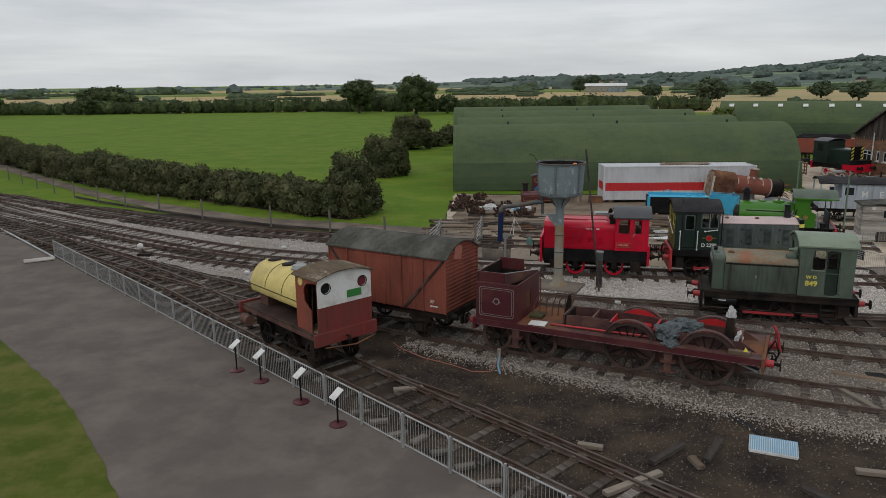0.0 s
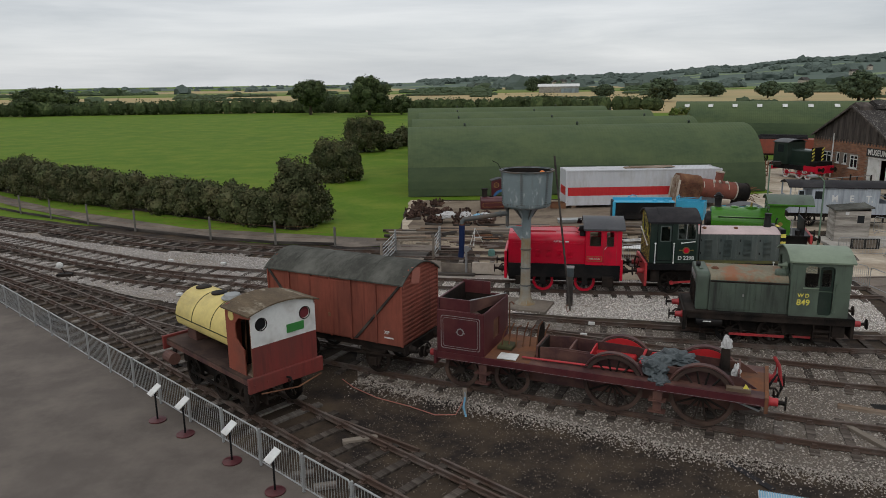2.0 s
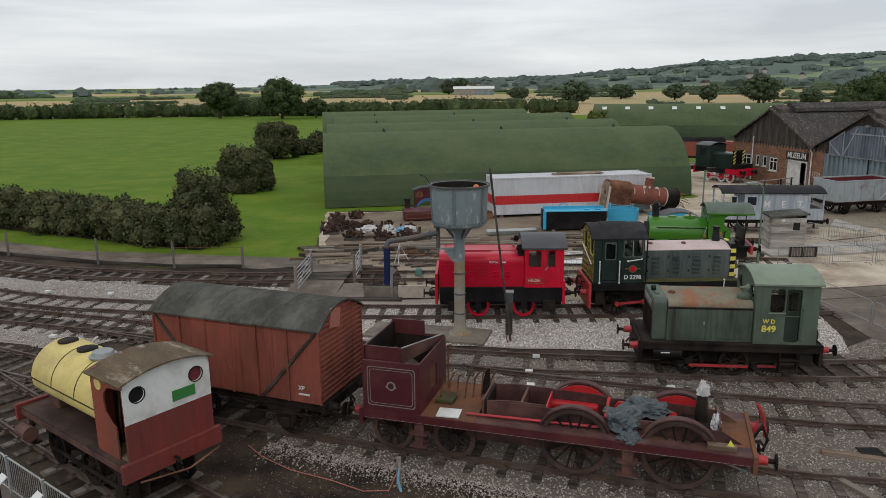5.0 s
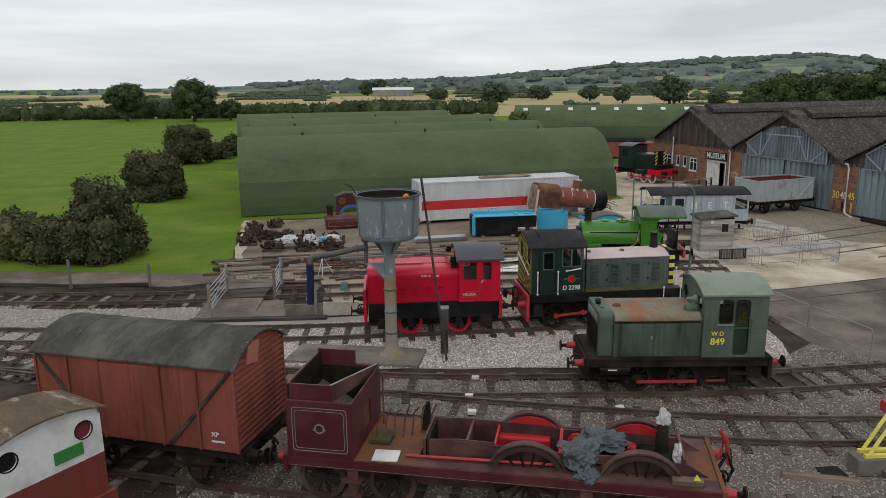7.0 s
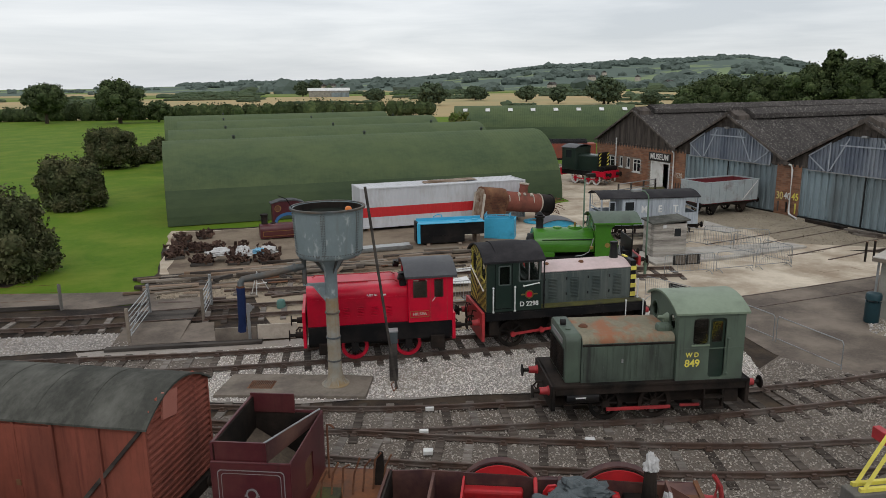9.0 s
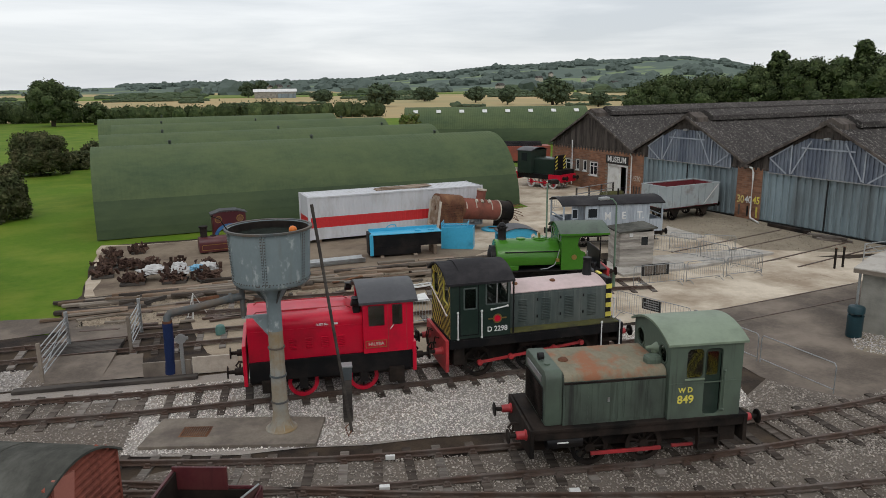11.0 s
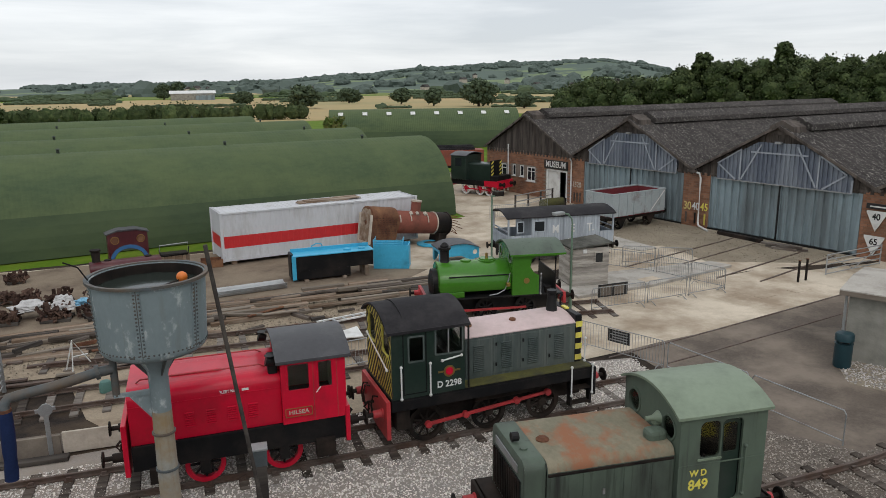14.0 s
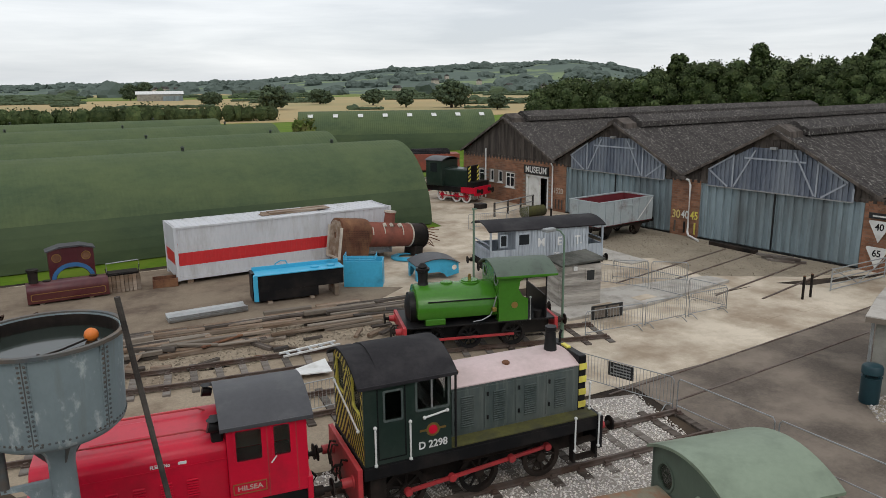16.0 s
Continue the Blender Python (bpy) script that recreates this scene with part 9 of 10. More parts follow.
for (x0, y0), (x1, y1) in (((31.7, 46.35), (43.3, 48.0)), ((31.6, 44.7), (43.4, 46.3)), ((33.9, 42.1), (43.4, 43.3)), ((35.2, 40.5), (43.5, 41.6))):
    L_ = math.hypot(x1 - x0, y1 - y0)
    r = part("sunk_rail", box(0, L_, -0.05, 0.05, -0.02, 0.025), M["rail"], at=pose(x0, y0, 0, 0, 0, math.degrees(math.atan2(y1 - y0, x1 - x0))))
    tagged(r, "rusty rail sunk flush in the gravel", "rail", "sunk rails before the doors")
t = thing("door_step", "low black iron beam at the foot of the doors", "beam", pose(43.2, 49.3, 0, 0, 0, -91))
part("beam", box(0, 3.2, -0.18, 0.18, 0.0, 0.22, 0.02), M["frame"], t)
t = thing("slab", "pale concrete slab let into the gravel", "slab", pose(0, 0, 0), kind="structure")
part("slab_top", prism([(37.0, 52.6), (36.7, 48.6), (35.3, 48.6), (34.9, 50.4)], -0.02, 0.03, "z"), M["slabpale"], t)

for pts_ in ([(21.5, 37.05), (28, 36.95), (45, 37.1)], [(22.9, 35.5), (28, 35.4), (45, 35.3)]):
    rr = part("sunk_rail", rail_mesh(smooth_line(pts_, 1.0), 0.0), M["rail"], at=Matrix.Translation((0, 0, -0.135)))
    tagged(rr, "rusty rail sunk flush in the tarmac", "rail", "sunk rails in the road")
t = thing("field_gate", "white-galvanised tubular field gate", "gate", pose(38.7, 39.25, 0, 0, 0, -3))
for z in (0.15, 0.4, 0.65, 0.9, 1.15):
    part("gate_bar", tube([(0, 0, z), (4.6, 0, z)], 0.03, 6), M["galvpale"], t)
for x in (0, 4.6):
    part("gate_stile", tube([(x, 0, 0.1), (x, 0, 1.2)], 0.035, 6), M["galvpale"], t)
part("gate_brace", tube([(0, 0, 1.15), (2.3, 0, 0.15), (4.6, 0, 1.15)], 0.025, 6), M["galvpale"], t)
for x in (36.6, 37.25):
    t = thing("iron_post", "short rusty iron post in the concrete", "post", pose(x, 39.4, 0), "posts beside the gate")
    part("post", box(-0.045, 0.045, -0.045, 0.045, 0, 1.1, 0.01), M["frame"], t)
    part("post_cap", box(-0.055, 0.055, -0.055, 0.055, 1.1, 1.13, 0.01), M["rust"], t)
for k in range(6):
    t = thing("loose_timber", "grey sleeper piece lying before the doors", "timber", pose(42.5 + 0.16 * (k % 3), 44.9 - 0.25 * k, 0.0 if k % 2 else 0.14, 0, 0, -84 + 5 * k), "timbers before the doors")
    part("plank", box(-0.7, 0.7, -0.12, 0.12, 0.0, 0.13, 0.015), M["sleeper_pale"], t)
# white ladder and board lying behind the shunters, and a spare barrier
t = thing("ladder", "white-painted ladder lying on the old track", "ladder", pose(13.8, 46.05, 0.17, 0, 0, 1))
for y in (-0.2, 0.2):
    part("stile", box(0, 2.3, y - 0.035, y + 0.035, 0.0, 0.07, 0.008), M["white"], t)
for k in range(5):
    part("rung", box(0.2 + k * 0.45, 0.3 + k * 0.45, -0.17, 0.17, 0.01, 0.06), M["galvpale"], t)
t = thing("white_board", "flat white sheet lying on the rubble", "sheet", pose(0, 0, 0))
part("sheet", prism([(12.7, 44.25), (15.0, 44.85), (14.7, 43.6)], 0.16, 0.2, "z"), M["white"], t)
barrier(12.2, 41.2, 14.4, 41.05, "white-galvanised crowd barrier behind the shunters", bars=16, m_="galvpale")
# ramp rails and log before the museum entrance
t = thing("ramp_handrail", "timber post-and-rail handrail before the entrance", "handrail", Matrix())
for x, y in ((38.2, 64.9), (39.9, 65.4), (41.6, 65.9), (43.2, 66.3)):
    part("post", box(x - 0.06, x + 0.06, y - 0.06, y + 0.06, 0, 1.1, 0.01), M["darkwood"], t)
for z in (0.55, 1.05):
    part("rail", tube([(38.2, 64.9, z), (43.2, 66.3, z)], 0.045, 6), M["galvpale"] if z > 1 else M["galv"], t)
t = thing("iron_drum", "rusty riveted iron drum lying on gravel", "drum", pose(40.6, 63.2, 0, 0, 0, -5))
part("drum", lathe([(0.38, -1.0), (0.42, -0.95), (0.42, 0.95), (0.38, 1.0)], 20, "x", at=(0, 0, 0.45)), M["moss"], t, smooth=True)
part("cradle", box(-0.6, 0.6, -0.35, 0.35, 0.0, 0.08), M["timber"], t)

# small block building, bin and gravel
t = thing("block_building", "small pale rendered block building with a grey roof", "building", pose(28.5, 32.4, 0, 0, 0, -72))
part("wall", box(0, 6, 0.0, 0.2, -0.05, 2.5), M["block"], t)
part("wall", box(0, 0.2, 0.2, 3.6, -0.05, 2.5), M["block"], t)
part("wall", box(5.8, 6, 0.2, 3.6, -0.05, 2.5), M["block"], t)
part("wall", box(0.2, 5.8, 3.4, 3.6, -0.05, 2.5), M["block"], t)
part("roof", prism([(-0.25, 2.5), (3.85, 2.5), (3.85, 2.62), (1.8, 2.75), (-0.25, 2.62)], -0.3, 6.3, "x", bevel=0.02), M["slabpale"], t)
part("fascia", box(-0.28, 6.28, -0.29, -0.25, 2.42, 2.58), M["timber_pale"], t)
part("corner_pipe", cyl((-0.08, -0.08, 0), (-0.08, -0.08, 2.5), 0.05, seg=10), M["galv"], t)
t = thing("litter_bin", "dark teal round litter bin with a hooded top", "bin", pose(27.75, 32.0, 0))
part("body", lathe([(0.27, 0.0), (0.29, 0.05), (0.29, 0.85), (0.31, 0.87)], 24), M["bin"], t, smooth=True)
part("hood", lathe([(0.31, 0.98), (0.31, 1.18), (0.27, 1.24), (0.1, 1.28)], 24), M["bin"], t, smooth=True)
for k in range(3):
    a = radians(30 + 120 * k)
    part("hood_stay", box(0.24 * math.cos(a) - 0.03, 0.24 * math.cos(a) + 0.03, 0.24 * math.sin(a) - 0.03, 0.24 * math.sin(a) + 0.03, 0.85, 1.0), M["bin"], t)
t = thing("yellow_crossbuck", "yellow-painted steel frame on a concrete block", "frame", pose(16.7, 22.55, 0, 0, 0, 10))
part("block", box(-0.35, 0.35, -0.3, 0.3, 0.0, 0.45, 0.03), M["slab"], t)
part("upright", box(-0.08, 0.08, -0.06, 0.06, 0.45, 2.3, m=pose(0, 0, 0, 0, 12, 0)), M["yellow"], t)
part("strut", box(0.3, 1.0, -0.05, 0.05, 0.9, 1.0, 0.01), M["yellow"], t)
part("upright", box(0.85, 1.0, -0.06, 0.06, 0.0, 1.9, 0.01), M["yellow"], t)


# ---- barrier fence along the visitor path ----
FA, FB = Vector((4.0, 12.75, 0)), Vector((-23.2, 41.95, 0))
fd = (FB - FA)
nf = 21
fl = fd.length / nf
fa = math.degrees(math.atan2(fd.y, fd.x))
first = thing("fence", "galvanised steel barrier panel with upright bars", "fence", pose(FA.x, FA.y, 0, 0, 0, fa), "barrier fence along the path")
part("post", box(-0.03, 0.03, -0.03, 0.03, 0, 1.06, 0.006), M["galvpale"], first)
part("frame", tube([(0.05, 0, 0.12), (0.05, 0, 0.95), (0.12, 0, 1.03), (fl - 0.12, 0, 1.03), (fl - 0.05, 0, 0.95), (fl - 0.05, 0, 0.12)], 0.024, 8), M["galvpale"], first)
part("bottom_rail", tube([(0.05, 0, 0.13), (fl - 0.05, 0, 0.13)], 0.02, 6), M["galvpale"], first)
bar = part("bar", tube([(0, 0, 0.13), (0, 0, 1.03)], 0.008, 5), M["galvpale"], first)
for k in range(16):
    o = bar if k == 0 else bar.copy()
    if k:
        scene.collection.objects.link(o)
        o.parent = first
    o.location.x = fl * (k + 1) / 17
for i in range(1, nf):
    q = FA + fd * i / nf
    copy_thing(first, pose(q.x, q.y, 0, 0, 0, fa))
k = part("kerb", tube([(-23.0, 41.6, 0.05), (-27.5, 46.4, 0.05), (-34, 53.3, 0.05), (-48, 68.2, 0.05)], 0.06, 6), M["galvpale"])
tagged(k, "pale low rail edging the asphalt", "kerb", kind="structure")
t = thing("rubble_slab", "pale broken concrete slab on the asphalt", "rubble", pose(-23.6, 41.2, 0, 0, 0, 30))
part("slab", box(-0.9, 0.7, -0.4, 0.4, 0.0, 0.08, 0.02), M["slabpale"], t)
for x, y in ((-7.4, 24.1), (-6.3, 23.1), (-4.6, 21.4), (-3.2, 19.8)):
    t = thing("information_sign", "small white tilted information sign on a dark red stand", "sign", pose(x, y, -0.02, 0, 0, -50), "information signs by the fence")
    part("base", lathe([(0.26, 0.0), (0.26, 0.03), (0.05, 0.06)], 16), M["maroon"], t)
    part("stem", cyl((0, 0, 0.05), (0, 0, 0.95), 0.028, seg=8), M["black"], t)
    part("panel", box(-0.15, 0.15, -0.21, 0.21, 0.0, 0.03, 0.006, m=None), M["white"], t, at=pose(0, 0, 0.98, 35, 0, 0))

# line-side fence beside the far path
fx = [(-3.9, 47.5), (-7.7, 48.4), (-12.2, 50.4), (-18.2, 53.9), (-22.6, 56.9), (-26.5, 59.7), (-30, 62.3), (-33.5, 65.2), (-37, 68.4), (-40.5, 71.8), (-44, 75.4), (-47.5, 79), (-51, 82.8), (-55, 87.2), (-60, 92.5), (-66, 99)]
for i, (x, y) in enumerate(fx):
    t = thing("fence_post", "weathered grey concrete fence post with wires", "fence post", pose(x, y, 0, 0, 0, 30), "line-side fence posts")
    part("post", box(-0.06, 0.06, -0.06, 0.06, 0, 1.5 if i else 1.2, 0.012), M["postgrey"], t)
    part("cap", prism([(-0.06, 1.5 if i else 1.2), (0.06, 1.5 if i else 1.2), (0.0, 1.55 if i else 1.25)], -0.06, 0.06, "y"), M["postgrey"], t)
for z in (0.5, 0.85, 1.2):
    w_ = part("fence_wire", tube([(x, y, z) for x, y in fx], 0.006, 4), M["rust"])
    tagged(w_, "thin rusty fence wire", "wire", "fence wires")
t = thing("path_edging", "low dark timber edging along the footpath", "edging", Matrix(), kind="structure")
for (x0, y0), (x1, y1) in zip(fx[:7], fx[1:8]):
    L_ = math.hypot(x1 - x0, y1 - y0)
    part("edging_board", box(0, L_, -0.04, 0.04, 0.0, 0.18, 0.01), M["darkwood"], t, at=pose(x0, y0 + 0.25, 0, 0, 0, math.degrees(math.atan2(y1 - y0, x1 - x0))))

# foreground clutter
t = thing("plastic_pallet", "light blue ribbed plastic pallet lying on the dirt", "pallet", pose(9.0, 18.05, 0, 0, 0, -24))
part("deck", box(-0.62, 0.62, -0.45, 0.45, 0.02, 0.06, 0.008), M["white"], t)
for k in range(22):
    part("rib", box(-0.6 + k * 0.056, -0.57 + k * 0.056, -0.43, 0.43, 0.06, 0.085), M["palblue"], t)
part("foot", box(-0.6, 0.6, -0.45, -0.4, -0.02, 0.03), M["white"], t)
rnd = random.Random(4)
for x, y, L_, a, m_ in ((6.0, 17.75, 1.5, 40, "darkwood"), (6.6, 17.25, 0.55, -80, "timber"), (7.3, 17.9, 1.4, 55, "darkwood"), (12.95, 21.0, 1.7, -78, "timber_pale"), (11.0, 16.6, 1.0, -15, "timber_pale"), (8.8, 19.5, 1.5, -70, "roofblack"),
                        (-1.2, 22.2, 1.0, 12, "timber_pale"), (4.7, 16.3, 1.9, 30, "timber_pale"), (9.2, 15.3, 1.6, -60, "darkwood"), (-18.5, 43.6, 0.9, 40, "timber_pale"), (-9.3, 36.2, 0.8, -20, "timber_pale"), (14.1, 22.6, 1.8, -30, "timber"), (4.0, 18.2, 0.7, -20, "timber_pale")):
    t = thing("loose_timber", "weathered loose timber lying on the ground", "timber", pose(x, y, -0.02, 0, 0, a), "loose timbers in the yard")
    part("plank", box(-L_ / 2, L_ / 2, -0.1, 0.1, 0.0, 0.12 if m_ != "roofblack" else 0.03, 0.012), M[m_], t)
for i in range(14):
    x = -2.2 + i * 0.62
    y = 20.6 - i * 0.68 + rnd.uniform(-0.2, 0.2)
    t = thing("loose_block", "pale grey timber block beside the rail", "timber", pose(x - 0.4, y, -0.02, 0, 0, rnd.uniform(0, 60)), "loose timbers in the yard")
    part("block", box(-0.28, 0.28, -0.12, 0.12, 0.0, 0.1, 0.012), M["sleeper_pale"], t)
sr = thing("spare_rail", "rusty spare rail lying beside the sleepers", "rail", Matrix())
sl = smooth_line([(1.0, 20.8), (4.0, 17.6), (8.2, 13.2)], 0.4)
part("rail", rail_mesh(sl, 0.0), M["rail"], sr)
sr = thing("spare_rail", "rusty spare rail lying beside the sleepers", "rail", Matrix())
part("rail", rail_mesh(smooth_line([(-2.6, 24.0), (0.6, 21.2)], 0.4), 0.0), M["rail"], sr)
t = thing("standpipe", "grey water standpipe with a blue hose end", "standpipe", pose(1.9, 23.6, 0))
part("post", box(-0.06, 0.06, -0.06, 0.06, 0, 0.85, 0.01), M["timber_pale"], t)
part("tap", tube([(0.0, -0.07, 0.75), (0.0, -0.16, 0.75), (0.0, -0.18, 0.65)], 0.025, 6), M["galv"], t)
part("blue_hose", tube([(0, -0.1, 0.6), (-0.05, -0.15, 0.3), (0.02, -0.2, 0.02)], 0.035, 6), M["palblue"], t)
h = thing("garden_hose", "red garden hose lying in loops on the dirt", "hose", Matrix())
part("hose", tube([(1.85, 23.5, 0.5), (1.6, 23.3, 0.15), (1.0, 23.6, 0.02), (0.2, 24.3, 0.02), (-0.8, 25.0, 0.02), (-1.6, 25.9, 0.02), (-2.0, 26.6, 0.02)], 0.014, 6), M["padboard"], h)
for x, y, z in ((7.9, 31.3, 0.03), (7.2, 29.9, 0.05), (6.9, 28.75, 0.05), (11.3, 27.6, 0.05), (-10.5, 37.4, 0.05), (-8.6, 34.9, 0.05), (-13.0, 44.5, 0.05), (-9.8, 43.4, 0.05)):
    t = thing("marker_block", "small white painted marker block at the rail", "marker", pose(x, y, z, 0, 0, -20), "white marker blocks at the rails")
    part("block", box(-0.13, 0.13, -0.1, 0.1, 0, 0.12, 0.01), M["white"], t)
t = thing("point_lever", "white-weighted hand point lever beside the track", "point lever", pose(-17.8, 42.0, 0))
part("base", box(-0.4, 0.4, -0.2, 0.2, 0, 0.15, 0.02), M["frame"], t)
part("lever", tube([(0, 0, 0.1), (-0.3, 0, 0.7)], 0.03, 6), M["frame"], t)
part("weight", lathe([(0.05, -0.1), (0.17, -0.05), (0.17, 0.05), (0.05, 0.1)], 14, "y", at=(-0.25, 0, 0.6)), M["white"], t)
t = thing("point_lever", "white-weighted hand point lever beside the track", "point lever", pose(-8.8, 35.6, 0))
part("base", box(-0.4, 0.4, -0.2, 0.2, 0, 0.15, 0.02), M["frame"], t)
part("lever", tube([(0, 0, 0.1), (0.5, 0, 0.55)], 0.04, 6), M["white"], t)
part("weight", lathe([(0.05, -0.1), (0.15, -0.05), (0.15, 0.05), (0.05, 0.1)], 14, "y", at=(-0.1, 0, 0.45)), M["galv"], t)

# yellow buffer stop on its concrete block beside the siding, with a pallet, an iron plate and a split plank
t = thing("buffer_stop", "yellow steel buffer stop frame on a stained concrete block", "buffer stop", pose(15.08, 22.4, 0, 0, 0, -14))
part("block", box(0.0, 1.5, 0.0, 0.5, 0.0, 0.46, 0.03), M["postgrey"], t, "stained concrete block")
for y in (0.12, 0.4):
    part("strut", tube([(0.28, y, 0.45), (1.0, y, 1.75)], 0.06, 4), M["yellow"], t)
    part("back_strut", tube([(1.44, y, 0.45), (1.04, y, 1.75)], 0.06, 4), M["yellow"], t)
    part("foot_rail", box(0.2, 1.42, y - 0.05, y + 0.05, 0.46, 0.56, 0.008), M["yellow"], t)
part("beam", box(1.05, 1.25, -0.1, 1.0, 1.35, 1.65, 0.02), M["bufred"], t, "faded red buffer beam")
t = thing("pallet", "bare wooden pallet of pale boards on the ballast", "pallet", pose(15.5, 21.7, 0.03, 0, 0, -20))
for k in range(6):
    part("board", box(0.0, 1.2, k * 0.2, k * 0.2 + 0.15, 0.14, 0.165, 0.004), M["timber_pale"], t)
for k in (0.0, 0.5, 1.0):
    part("bearer", box(0.0, 1.2, k, k + 0.1, 0.0, 0.14), M["timber"], t)
t = thing("iron_plate", "flat dark iron plate lying on the ballast", "plate", pose(14.3, 22.75, 0.035, 3, 2, -8))
part("plate", box(0.0, 0.62, -0.2, 0.28, 0.0, 0.02, 0.004), M["frame"], t)


# ---- hedges, trees and distance ----
def leaf_mesh(blobs, size, per, seed, core=0.72, flat_=0.0):
    """Many small leaf blades round a set of lumps (x, y, z, rx, ry, rz), over a dark uneven core."""
    r = np.random.RandomState(seed)
    V, Fc = [], []
    base = 0
    for (x, y, z, rx, ry, rz) in blobs:
        n = max(20, int(per * (rx * ry + ry * rz + rx * rz)))
        d = r.normal(size=(n, 3))
        d /= np.linalg.norm(d, axis=1)[:, None]
        k = (0.84 + 0.34 * r.rand(n) ** 1.6)[:, None]
        wob = 1 + 0.16 * np.sin(d[:, :1] * 5 + x) * np.cos(d[:, 1:2] * 6 + y) + 0.1 * np.sin(d[:, 2:3] * 9 + x)
        c = d * k * wob * np.array([rx, ry, rz]) + np.array([x, y, z])
        c[:, 2] = np.maximum(c[:, 2], 0.03)
        u = r.normal(size=(n, 3))
        u /= np.linalg.norm(u, axis=1)[:, None]
        v = np.cross(u, d + 0.6 * r.normal(size=(n, 3)))
        v /= np.linalg.norm(v, axis=1)[:, None] + 1e-6
        s = size * (0.6 + 0.8 * r.rand(n))[:, None]
        quad = np.stack([c - u * s, c + v * s * 0.7, c + u * s, c - v * s * 0.7], axis=1).reshape(-1, 3)
        V.append(quad)
        idx = base + np.arange(n * 4).reshape(n, 4)
        Fc.append(idx)
        base += n * 4
    verts = np.concatenate(V)
    faces = np.concatenate(Fc).tolist()
    verts = verts.tolist()
    if core:
        ico = bmesh.new()
        bmesh.ops.create_icosphere(ico, subdivisions=2, radius=1)
        pv = [v.co.copy() for v in ico.verts]
        pf_ = [[v.index for v in f.verts] for f in ico.faces]
        ico.free()
        for (x, y, z, rx, ry, rz) in blobs:
            b0 = len(verts)
            for p in pv:
                k = core * (1 + 0.35 * noise.noise(p * 2.3 + Vector((x, y, z))))
                verts.append((x + p.x * rx * k, y + p.y * ry * k, max(0.0, z + p.z * rz * k)))
            faces += [[b0 + i for i in f] for f in pf_]
    me = bpy.data.meshes.new("leaves")
    me.from_pydata(verts, [], faces)
    return me


def foliage(name, blobs, size, per, seed, material, parent, core=0.72):
    me = leaf_mesh(blobs, size, per, seed, core)
    me.materials.append(material)
    ob = new(name, me)
    ob.parent = parent
    return ob


def bush(x, y, w, h, seed, label, size=0.11, per=85, material="leaf_hedge"):
    t = thing("bush", label, "bush", pose(x, y, 0))
    r = random.Random(seed)
    blobs = [(0, 0, h * 0.45, w * 0.36, w * 0.36, h * 0.45)]
    for k in range(44):
        a, e = r.uniform(0, 6.28), r.uniform(0.08, 0.86)
        rad = w * 0.40 * math.cos(e * 1.0) * r.uniform(0.9, 1.05)
        s = r.uniform(0.07, 0.15) * w
        blobs.append((rad * math.cos(a), rad * math.sin(a), max(s * 0.8, h * e), s, s, s * 1.0))
    foliage("crown", blobs, size, per, seed, M[material], t, 0.8)
    part("stem", cyl((0, 0, 0), (0, 0, h * 0.4), 0.12, 0.06, 8), M["bark"], t)
    return t


def tree(x, y, w, h, trunk, seed, label, size=0.28, per=20, material="leaf", squat=1.0):
    t = thing("tree", label, "tree", pose(x, y, 0))
    r = random.Random(seed)
    b = cyl((0, 0, 0), (0.1, 0, h * 0.55), w * 0.045, w * 0.02, 10)
    for k in range(7):
        a = k * 0.9 + r.uniform(0, 0.4)
        z0 = trunk + (h - trunk) * r.uniform(0.0, 0.3)
        cyl((0, 0, z0 * 0.9), (w * 0.33 * math.cos(a), w * 0.33 * math.sin(a), z0 + (h - trunk) * r.uniform(0.25, 0.5)), w * 0.018, w * 0.006, 6, b)
    part("trunk", b, M["bark"], t)
    blobs = [(0, 0, trunk + (h - trunk) * 0.5, w * 0.3, w * 0.3, (h - trunk) * 0.36)]
    mid = trunk + (h - trunk) * 0.5
    for k in range(46):
        a, e = k * 2.4 + r.uniform(-0.4, 0.4), -0.92 + 1.86 * (k + 0.5) / 46
        rad = w * 0.37 * math.sqrt(max(0.03, 1 - e * e)) * r.uniform(0.6, 1.22)
        s = r.uniform(0.08, 0.18) * w
        blobs.append((rad * math.cos(a), rad * math.sin(a), mid + e * (h - trunk) * 0.40, s, s, s * 0.85 * squat))
    foliage("crown", blobs, size, per, seed, M[material], t, 0.82)
    return t


# clipped hedge behind the footpath
hp = smooth_line([(-6.6, 53.6), (-9.8, 55.6), (-18.5, 61.9), (-34.5, 73.4), (-50, 88.6), (-75, 115), (-110, 152)], 1.0)
r_ = random.Random(12)
blobs = []
for i, (q, d) in enumerate(hp):
    n_ = Vector((-d.y, d.x, 0))
    far = i > 70
    for k in range(4 if far else 8):
        h = 2.35 + 0.75 * noise.noise(Vector((q.x * 0.16, q.y * 0.16, 0))) + 0.45 * noise.noise(Vector((q.x * 0.6, q.y * 0.6, k))) + (0.4 if q.x < -20 else 0)
        s = r_.uniform(0.45, 0.95)
        o = n_ * r_.uniform(-0.75, 0.75) + d * r_.uniform(-0.5, 0.5)
        blobs.append((q.x + o.x, q.y + o.y, (h - s * 0.75, 0.75, h - s * 0.75, 1.5, h - s * 0.7, 0.6, 1.3, h - s * 0.6)[k], s, s, s))
t = thing("hedge", "long dense dark green field hedge beside the footpath", "hedge", Matrix())
foliage("foliage", blobs, 0.092, 165, 3, M["leaf_hedge"], t, 0.78)
